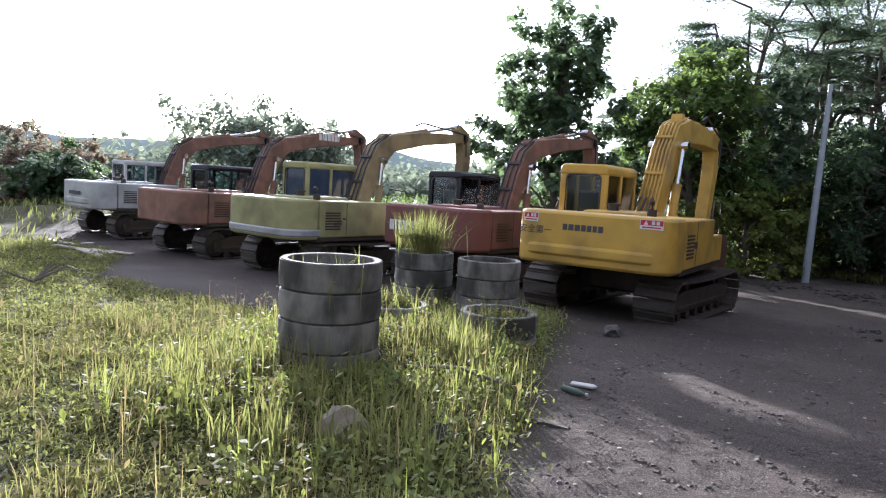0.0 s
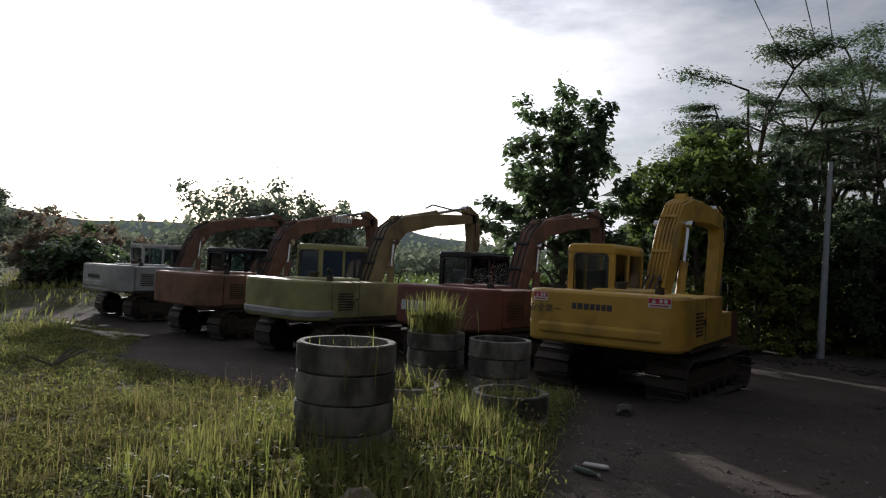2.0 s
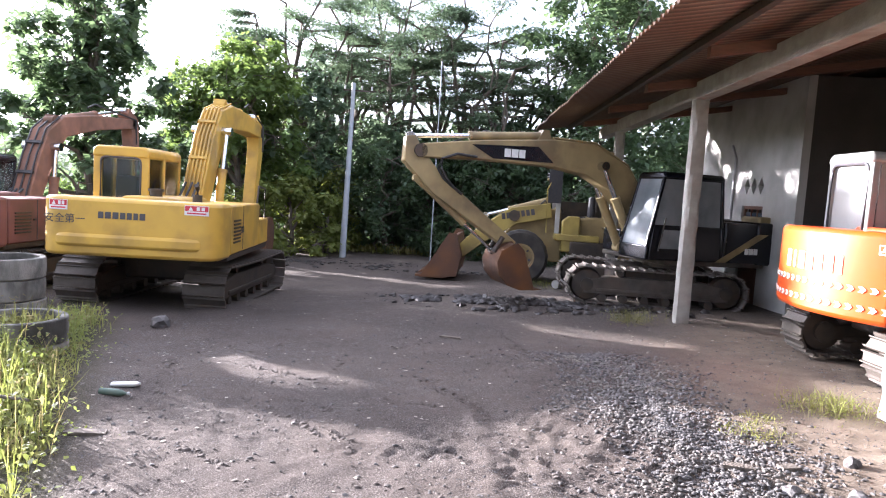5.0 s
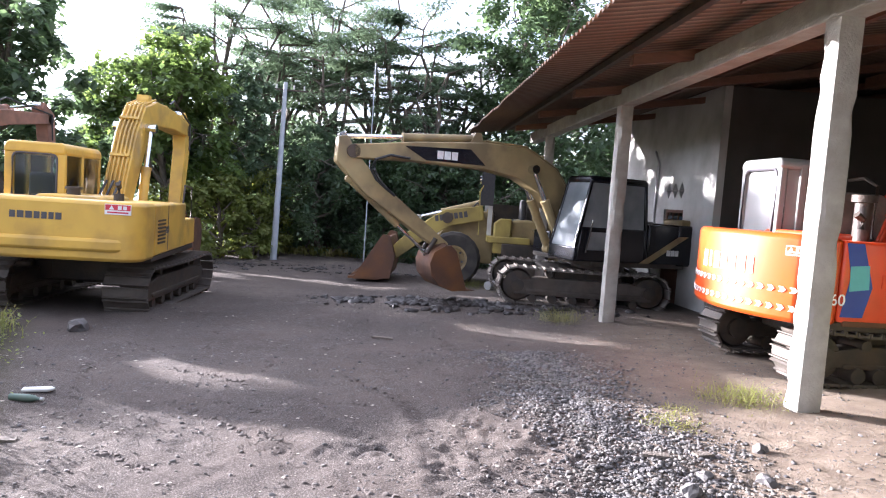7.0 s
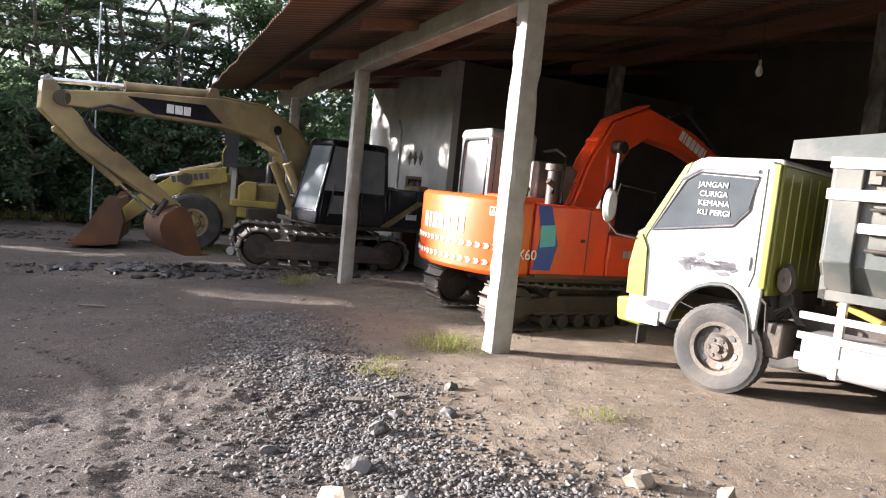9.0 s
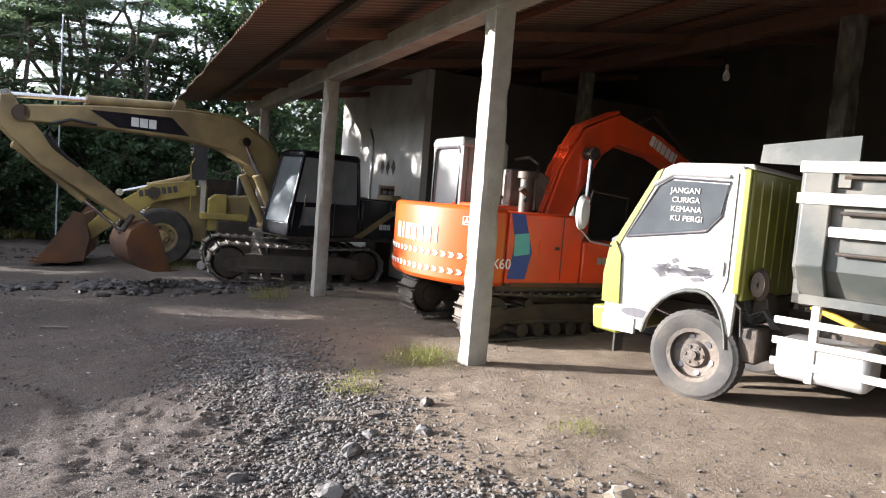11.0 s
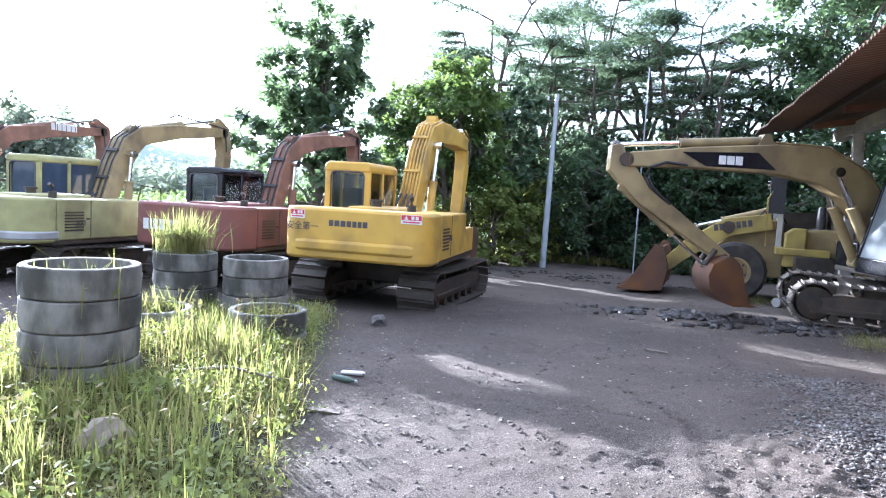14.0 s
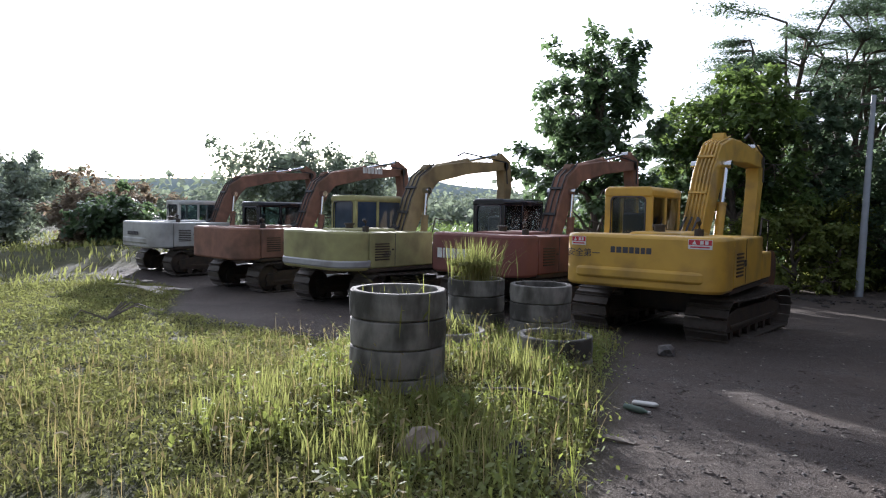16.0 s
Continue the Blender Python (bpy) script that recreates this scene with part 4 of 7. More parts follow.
    part("stick_cheek", MB().cyl((-bw / 2, tip.y, tip.z), (bw / 2, tip.y, tip.z), 0.13), dark_steel, sk)
    a = bend.lerp(tip, cyl_start)
    n = Vector((0, -(tip - bend).z, (tip - bend).y)).normalized()
    w0 = wid[len(wid) // 2]
    cylinder(ex, a + n * (w0 * 0.5 + 0.1), (0, *sl[0]), 0.085, 0.55, boom_mat, B, "stick_cylinder")
    part("cylinder_mount", MB().prism([(a.y - 0.16, a.z + w0 * 0.4), (a.y + 0.2, a.z + w0 * 0.4), (a.y + 0.06, a.z + w0 * 0.5 + 0.22), (a.y - 0.06, a.z + w0 * 0.5 + 0.22)], -0.12, 0.12, "x"), boom_mat, bo)
    s0, s1 = Vector((0, *sl[1])), Vector((0, *sl[-1]))
    d = (s1 - s0).normalized()
    out_n = Vector((0, -d.z, d.y))
    if out_n.y < 0:
        out_n = -out_n
    cylinder(ex, s0 + d * 0.35 + out_n * (sw[1] * 0.5 + 0.06), s1 - d * 0.25 + out_n * 0.32, 0.065, 0.6, boom_mat, B, "bucket_cylinder")
    part("linkage", MB().cyl(s1 - d * 0.3 + Vector((-0.16, 0, 0)), s1 - d * 0.25 + out_n * 0.34 + Vector((-0.16, 0, 0)), 0.05).cyl(s1 - d * 0.3 + Vector((0.16, 0, 0)), s1 - d * 0.25 + out_n * 0.34 + Vector((0.16, 0, 0)), 0.05).cyl(s1 - d * 0.25 + out_n * 0.34, s1 + d * 0.25 + out_n * 0.22, 0.06), dark_steel, ex, "", B)
    # bucket: a curved shell, two cheeks and teeth
    k = bucket_scale
    R = Matrix.Translation(s1) @ Matrix.Rotation(curl, 4, "X")
    bwid = 0.5 * k
    prof = [(0.10, 0.12), (0.42, 0.08), (0.60, -0.12), (0.66, -0.42), (0.55, -0.72), (0.30, -0.95), (-0.05, -1.08)]
    prof = [(p * k, q * k) for p, q in prof]
    inner = [(p * 0.93 - 0.02, q * 0.95 + 0.02) for p, q in prof]
    bu = part("bucket", MB().prism(prof + inner[::-1], -bwid, bwid, "x"), bucket_mat, ex, "rusty digging bucket", B @ R)
    for sx in (-1, 1):
        part("cheek", MB().prism(prof + [(-0.12 * k, -0.1 * k), (-0.02, 0.1 * k)], sx * bwid - 0.02, sx * bwid + 0.02, "x"), bucket_mat, bu, bevel=0.008)
        part("ear", MB().prism([(-0.1, -0.1), (0.45 * k, 0.0), (0.42 * k, 0.2 * k), (0.0, 0.12)], sx * 0.17 - 0.025, sx * 0.17 + 0.025, "x"), bucket_mat, bu)
    for i in range(5):
        px = -bwid + 0.06 + i * (2 * bwid - 0.12) / 4
        part("tooth", MB().prism([(0.06 * k, -0.98 * k), (-0.28 * k, -1.17 * k), (0.0, -1.08 * k)], px - 0.045, px + 0.045, "x"), rust, bu)
    # hoses along the boom
    for i in range(lines):
        x = -bw * 0.36 + i * bw * 0.72 / max(lines - 1, 1)
        pts = []
        for (a_, b_), w_ in zip(line, wid):
            j = line.index((a_, b_))
            (p0, q0), (p1, q1) = line[max(j - 1, 0)], line[min(j + 1, len(line) - 1)]
            dd = Vector((p1 - p0, q1 - q0)).normalized()
            pts.append((x, a_ - dd.y * (w_ / 2 + 0.035), b_ + dd.x * (w_ / 2 + 0.035)))
        part("hydraulic_line", MB().tube(pts[: len(pts) // 2 + 2], 0.02, 7), line_mat or boom_mat, bo)
    for j in range(1, len(line) // 2 + 1):
        (p0, q0), (p1, q1) = line[j - 1], line[j]
        dd = Vector((p1 - p0, q1 - q0)).normalized()
        wj = (wid[j - 1] + wid[j]) / 4 + 0.035
        c = Vector((0, (p0 + p1) / 2 - dd.y * wj, (q0 + q1) / 2 + dd.x * wj))
        part("line_clamp", MB().box((-bw * 0.43, -0.03, -0.026), (bw * 0.43, 0.03, 0.03), Matrix.Translation(c) @ Matrix.Rotation(math.atan2(dd.y, dd.x), 4, "X")), line_mat or boom_mat, bo)
    for i in range(3):
        pts = [(-0.15 + 0.15 * i, foot.y - 0.55, deck + 0.5), (-0.15 + 0.15 * i, foot.y - 0.5, line[0][1] + 0.35 + 0.06 * i), (-0.12 + 0.12 * i, line[1][0] - 0.32, line[1][1] + 0.1)]
        part("hose", MB().tube(pts, 0.025, 6), hose_rubber, ex, "", B)
    th = Vector((0.06, *line[-2]))
    pts = [th + Vector((0, -0.5, 0.30)), th + Vector((0.0, -0.2, 0.42)), Vector((0.06, sl[1][0], sl[1][1])) + Vector((0.0, -0.15, 0.05)), Vector((0.06, sl[1][0], sl[1][1])) + d * 0.6 + out_n * -0.05]
    part("hose", MB().tube([p + Vector((bw * 0.45, 0, 0)) for p in pts], 0.022, 6), hose_rubber, ex, "", B)
    return ex, U, cw, rs, cab, bo


BIG_BOOM = ([(0.1, 1.25), (0.35, 1.85), (0.66, 2.55), (0.95, 3.06), (1.35, 3.36), (2.6, 3.58), (4.45, 3.74)], [0.30, 0.42, 0.50, 0.54, 0.46, 0.36, 0.24])
BIG_STICK = ([(4.2, 4.06), (4.55, 3.80), (4.66, 3.1), (4.4, 1.3)], [0.2, 0.42, 0.36, 0.22])
STEEP_BOOM = ([(0.35, 1.25), (0.72, 2.05), (1.2, 2.95), (1.58, 3.42), (2.15, 3.62), (3.3, 3.62), (4.5, 3.50)], [0.36, 0.52, 0.62, 0.64, 0.52, 0.42, 0.28])
STEEP_STICK = ([(4.3, 3.85), (4.6, 3.6), (4.66, 3.0), (4.3, 1.25)], [0.2, 0.46, 0.40, 0.24])


def on_ground(x, y, rz=0.0, dz=0.0):
    return pose(x, y, ground_z(x, y) + dz, 0, 0, rz)


def build_machines():
    # clean yellow machine
    ex, U, cw, rs, cab, bo = excavator("bright yellow crawler excavator with its boom folded, parked on the yard", on_ground(-5.37, 12.9), yellow, yellow, yellow, yellow, turn=5,
                                       boom=STEEP_BOOM, stick=STEEP_STICK, pane=glass, lines=5, shoe=0.7, boom_x=-0.08, boom_yaw=-3.0, rear_pillar=0.14, header=0.2, cab_w=0.94, cyl_start=0.1)
    M = pose(0, -2.7 - 0.004, 0)
    word(cw, [0.075, 0.085, 0.085, 0.075, 0.07, 0.065, 0.08], 0.10, dark_mark, M @ pose(-0.10, 0, 1.56), name="maker_mark", label="dark maker's mark in plain bars")
    sticker(cw, M @ pose(1.0, 0, 1.68), 0.36, 0.15, red_mark)
    sticker(cw, M @ pose(-1.02, 0, 1.66), 0.26, 0.15, red_mark)
    lettering(cw, "安全第一", 0.15, dark_mark, M @ pose(-0.93, 0, 1.48))
    lettering(rs, "200", 0.16, dark_mark, pose(1.325, -1.2, 1.35, 0, 0, 90))
    # faded red machine
    ex, U, cw, rs, cab, bo = excavator("faded red crawler excavator with a dark cab and rusty weathered boom", on_ground(-9.45, 13.8), old_red, old_red, old_orange, black_paint, turn=0,
                                       boom=BIG_BOOM, stick=BIG_STICK, ridge=False, corner=0.5, roof=2.66, L=4.2, H=0.9, lines=3, line_mat=hose_rubber, rear_pillar=0.12, header=0.17, tool_mat=dark_steel, cyl_start=0.06)
    word(cw, [0.13, 0.05, 0.12, 0.13, 0.13, 0.13, 0.05], 0.22, white_mark, pose(-0.42, -2.704, 1.30), 0.16, "maker_mark", "worn white maker's mark in plain bars")
    # yellow green machine
    ex, U, cw, rs, cab, bo = excavator("faded yellow green crawler excavator with a grey-banded counterweight", on_ground(-12.8, 12.0), yellow_green, yellow_green, tan, yellow_green, turn=0,
                                       boom=BIG_BOOM, stick=BIG_STICK, pane=blue_glass, ridge=False, corner=0.6, L=4.2, H=0.9, lines=3, line_mat=hose_rubber, rear_pillar=0.12, header=0.17, tool_mat=dark_steel, cyl_start=0.06)
    part("band", MB().prism(arc_outline(1.345, 2.72, -1.9, 0.6), 1.04, 1.22, "z"), silver, cw, "grey painted band", bevel=0.04)
    lettering(rs, "200", 0.17, dark_mark, pose(1.325, -1.4, 1.3, 0, 0, 90))
    # weathered orange machine
    ex, U, cw, rs, cab, bo = excavator("weathered orange crawler excavator with a dark engine cover", on_ground(-17.5, 12.2), old_orange, old_orange, old_orange, black_paint, turn=0,
                                       boom=BIG_BOOM, stick=BIG_STICK, ridge=False, corner=0.4, roof=2.6, L=4.2, H=0.9, lines=3, line_mat=hose_rubber, rear_pillar=0.12, header=0.17, tool_mat=dark_steel, cyl_start=0.06)
    word(bo, [0.11, 0.04, 0.11, 0.12, 0.12, 0.11, 0.04], 0.2, white_mark, pose(0.216, 3.0, 3.62, 0, 0, 90), 0.18, "maker_mark", "white maker's mark in plain bars")
    # off-white machine
    ex, U, cw, rs, cab, bo = excavator("dirty white crawler excavator with an orange boom, last of the row", on_ground(-23.3, 12.5), off_white, off_white, old_orange, off_white, turn=0,
                                       boom=BIG_BOOM, stick=BIG_STICK, corner=0.5, roof=2.62, L=4.2, H=0.9, lines=3, line_mat=hose_rubber, rear_pillar=0.12, header=0.17, tool_mat=dark_steel, cyl_start=0.06)
    word(cw, [0.1] * 7, 0.12, dark_mark, pose(0, -2.75, 1.4), 0.2, "maker_mark", "grey maker's mark in plain bars")
    # ochre machine beside the shed
    boom = ([(0.45, 1.25), (0.95, 1.95), (1.5, 2.6), (2.15, 2.93), (3.0, 3.0), (4.5, 2.95), (5.75, 2.85)], [0.36, 0.55, 0.66, 0.66, 0.55, 0.39, 0.26])
    stick = ([(5.95, 3.12), (5.88, 2.75), (5.35, 2.2), (3.72, 1.08)], [0.18, 0.42, 0.38, 0.22])
    ex, U, cw, rs, cab, bo = excavator("ochre crawler excavator with a black cab, bucket lowered into the mud", on_ground(4.45, 14.9, 90), tan, black_paint, tan, black_paint, W=1.22, tail=2.1,
                                       turn=18, track_turn=-3, boom=boom, stick=stick, curl=-0.4, roof=2.75, L=3.6, gauge=2.0, shoe=0.55, hood_mat=black_paint, frame_mat=track_steel, under=dusty_steel, pane=sky_glass, louvres=False, stack=False, round_tail=True,
                                       ridge=False, bucket_scale=0.85, cab_front=1.45, cab_back=-0.35, track_shift=0.55)
    # the windscreen leans back and the rear corners draw in towards the roof
    for o in [cab] + [c for c in cab.children if not c.name.startswith(("driver_seat", "lever"))]:
        for v in o.data.vertices:
            up = max(v.co.z - 1.35, 0) / 1.4
            v.co.y -= up * (0.34 * max(v.co.y - 0.3, 0) / 1.15 - 0.10 * max(0.1 - v.co.y, 0) / 0.45)
            v.co.x += 0.10 * up * (-0.75 - v.co.x)
    part("door_seam", MB().box((-1.228, 0.36, 1.05), (-1.216, 0.375, 1.75)), dark_mark, cab)
    part("grab_rail", MB().tube([(-1.25, 1.2, 1.2), (-1.27, 1.15, 1.5), (-1.24, 1.08, 1.85)], 0.014, 7), dark_steel, cab)
    part("lower_window", MB().prism([(0.55, 1.25), (1.15, 1.25), (1.1, 1.62), (0.55, 1.62)], -1.226, -1.216, "x"), sky_glass, cab, "low side window")
    for k in range(2):
        loop = [(-0.24 - 0.03 * k, 4.65, 2.80), (-0.26 - 0.03 * k, 5.05, 2.83), (-0.28 - 0.03 * k, 5.35, 2.72), (-0.28 - 0.03 * k, 5.42 - 0.06 * k, 2.52), (-0.27 - 0.03 * k, 5.3 - 0.05 * k, 2.34), (-0.25 - 0.03 * k, 5.08, 2.18), (-0.22, 4.9, 2.06)]
        part("hose_loop", MB().tube(loop, 0.026, 7), hose_rubber, bo, "slack black rubber hose")
    pl = part("name_plate", MB().prism([(3.0, 2.80), (3.35, 3.10), (4.75, 3.04), (4.3, 2.80)], -0.218, -0.210, "x"), black_paint, bo, "black maker's panel with plain white bars")
    word(bo, [0.13, 0.14, 0.13], 0.16, white_mark, pose(-0.222, 3.85, 2.85, 0, 0, 90), 0.12, "maker_mark")
    part("yellow_stripe", MB().prism([(-0.4, 1.02), (-0.15, 1.02), (-1.15, 1.62), (-1.4, 1.62)], -1.236, -1.226, "x"), tan, ex, "slanted ochre stripe", U)
    part("rear_cowl", MB().box((-1.1, -1.85, 1.5), (-0.55, -1.25, 1.98)), tan, ex, "ochre engine cowl", U, 0.05)
    part("chassis_panel", MB().box((-1.232, -1.95, 1.02), (-1.222, -0.4, 1.5)), black_paint, ex, "black lower side panel", U)
    word(ex, [0.09, 0.1, 0.09], 0.12, white_mark, U @ pose(-1.238, -1.0, 1.2, 0, 0, -90), 0.12, "maker_mark", "white maker's mark in plain bars")
    # small orange machine in the shed
    boom = ([(0.1, 1.0), (0.3, 1.5), (0.55, 2.1), (0.85, 2.6), (1.3, 2.83), (2.1, 2.66), (3.1, 2.25)], [0.26, 0.38, 0.46, 0.48, 0.42, 0.33, 0.22])
    stick = ([(3.2, 2.5), (3.3, 2.2), (3.2, 1.6), (2.7, 0.75)], [0.15, 0.34, 0.3, 0.18])
    ex, U, cw, rs, cab, bo = excavator("fresh orange compact excavator with chevron bands, parked in the shed", on_ground(5.42, 7.95, -88), orange, orange, red_orange, dusty_glass, W=1.05, tail=1.78,
                                       deck=0.68, top=1.6, roof=2.5, L=2.75, gauge=1.62, shoe=0.45, H=0.64, boom=boom, stick=stick, bw=0.3, lines=5, hood_mat=red_orange, step=0.14,
                                       round_tail=True, ridge=False, bucket_scale=0.62, pane=dusty_glass, cab_w=0.85, cab_front=-0.25, cab_back=-0.95, louvres=False)
    for k, w in enumerate((0.1, 0.035, 0.1, 0.1, 0.1, 0.1, 0.035)):
        a = -0.14 + 0.079 * k
        part("mark_bar", MB().box((-w / 2, -0.004, 0), (w / 2, 0.004, 0.19)), white_mark, cw, "", pose(1.784 * math.sin(a), -1.784 * math.cos(a), 1.14, 0, 0, math.degrees(a)))
    a1 = math.asin(1.05 / 1.78)
    ch = MB().prism([(-0.03, -0.03), (0.02, -0.03), (0.05, 0.0), (0.02, 0.03), (-0.03, 0.03), (0.0, 0.0)], -0.004, 0.004, "y").mesh("chevron", white_mark, 0)
    for z in (0.83, 1.02):
        for a in np.linspace(-a1 + 0.03, a1 - 0.03, 19):
            part("chevron", ch, white_mark, cw, m=pose(1.785 * math.sin(a), -1.785 * math.cos(a), z, 0, 0, math.degrees(a)))
    lettering(rs, "EX60", 0.17, white_mark, pose(1.054, -1.10, 0.90, 0, 0, 90))
    part("blue_band", MB().prism([(-0.95, 0.78), (-0.70, 0.78), (-0.62, 1.1), (-0.76, 1.55), (-0.95, 1.55), (-0.87, 1.2)], 1.040, 1.047, "x"), blue_mark, rs, "blue film band")
    part("teal_panel", MB().prism([(-0.88, 1.05), (-0.66, 1.08), (-0.68, 1.33), (-0.89, 1.31)], 1.047, 1.052, "x"), teal_mark, rs, "pale teal film panel")
    part("flap", MB().box((1.036, -0.52, 1.10), (1.052, -0.40, 1.25)), red_orange, rs, bevel=0.004)
    word(ex, [0.06, 0.05, 0.05, 0.06], 0.09, silver, pose(1.045, 0.55, 0.98, 0, 0, 90), 0.2, "badge")
    part("skirt", MB().box((-1.0, -0.9, 0.68), (1.04, 0.98, 0.74)), rust, ex, "chipped rusty lower edge", U, 0.01)
    part("hood_box", MB().prism([(-0.42, 1.58), (0.28, 1.58), (0.28, 2.0), (0.12, 2.12), (-0.42, 2.12)], -0.25, 0.16, "x"), dusty_steel, ex, "dusty brown engine box", U, 0.03)
    part("pre_cleaner", MB().cyl((0.45, -0.35, 1.58), (0.45, -0.35, 2.0), 0.09, n=16).cyl((0.45, -0.35, 2.0), (0.45, -0.35, 2.08), 0.13, n=16), dark_steel, ex, "dark air pre-cleaner", U)
    part("bracket", MB().tube([(0.3, -0.1, 1.6), (0.32, -0.1, 2.2), (0.1, -0.1, 2.3), (-0.2, -0.1, 2.28)], 0.022, 7), dark_steel, ex, "", U)
    word(bo, [0.075, 0.03, 0.075, 0.08, 0.08, 0.075, 0.03], 0.15, white_mark, pose(0.155, 2.15, 2.56, 0, 0, 90) @ Matrix.Rotation(0.42, 4, "Y"), 0.16, "maker_mark", "white maker's mark in plain bars")
    sticker(cw, pose(1.0, -1.475, 1.38, 0, 0, 35), 0.2, 0.1, orange)


build_machines()


# ---- lorry ----
def tyre_profile(r, w, rim):
    return [(rim, -w * 0.42), (rim + 0.02, -w * 0.48), (r * 0.9, -w * 0.5), (r * 0.97, -w * 0.42), (r, -w * 0.3), (r, w * 0.3), (r * 0.97, w * 0.42), (r * 0.9, w * 0.5), (rim + 0.02, w * 0.48), (rim, w * 0.42)]


def tread_ring(r, w, lugs):
    """A band round the tyre whose blocks stand a little proud."""
    mb = MB().lathe([(r - 0.03, -w * 0.46), (r - 0.002, -w * 0.40), (r, 0.0), (r - 0.002, w * 0.40), (r - 0.03, w * 0.46)], lugs * 4, "x")
    for i in range(lugs * 4):
        for k in range(1, 4):
            x, y, z = mb.v[i * 5 + k]
            q = 1 + ((0.012 if k != 2 else 0.006) if (i // 2) % 2 else 0.0)
            mb.v[i * 5 + k] = (x, y * q, z * q)
    return mb


def wheel(parent, m, r, w, rim, rim_mat, lugs=44, nuts=6, name="wheel"):
    wh = part(name, MB().lathe([(0.03, -w * 0.30), (rim * 0.45, -w * 0.32), (rim * 0.55, -w * 0.16), (rim * 0.86, -w * 0.20), (rim * 0.9, -w * 0.44), (rim + 0.015, -w * 0.46), (rim + 0.015, w * 0.4), (rim * 0.8, w * 0.3), (0.03, w * 0.3)], 28, "x"), rim_mat, parent, "", m)
    part("tyre", MB().lathe(tyre_profile(r, w, rim), 36, "x", True), rubber, wh, "worn black tyre")
    t = tread_ring(r, w, lugs)
    part("tread", t, rubber, wh)
    for i in range(nuts):
        a = 2 * math.pi * i / nuts
        part("wheel_nut", MB().cyl((-w * 0.36, rim * 0.34 * math.cos(a), rim * 0.34 * math.sin(a)), (-w * 0.28, rim * 0.34 * math.cos(a), rim * 0.34 * math.sin(a)), 0.017, n=6), dark_steel, wh)
        a += 0.3
        part("hand_hole", MB().cyl((-w * 0.215, rim * 0.70 * math.cos(a), rim * 0.70 * math.sin(a)), (-w * 0.165, rim * 0.72 * math.cos(a), rim * 0.72 * math.sin(a)), 0.028, n=10), dark_mark, wh)
    part("hub", MB().cyl((-w * 0.46, 0, 0), (-w * 0.25, 0, 0), rim * 0.16).cyl((-w * 0.34, 0, 0), (-w * 0.25, 0, 0), rim * 0.24), rim_mat, wh)
    return wh


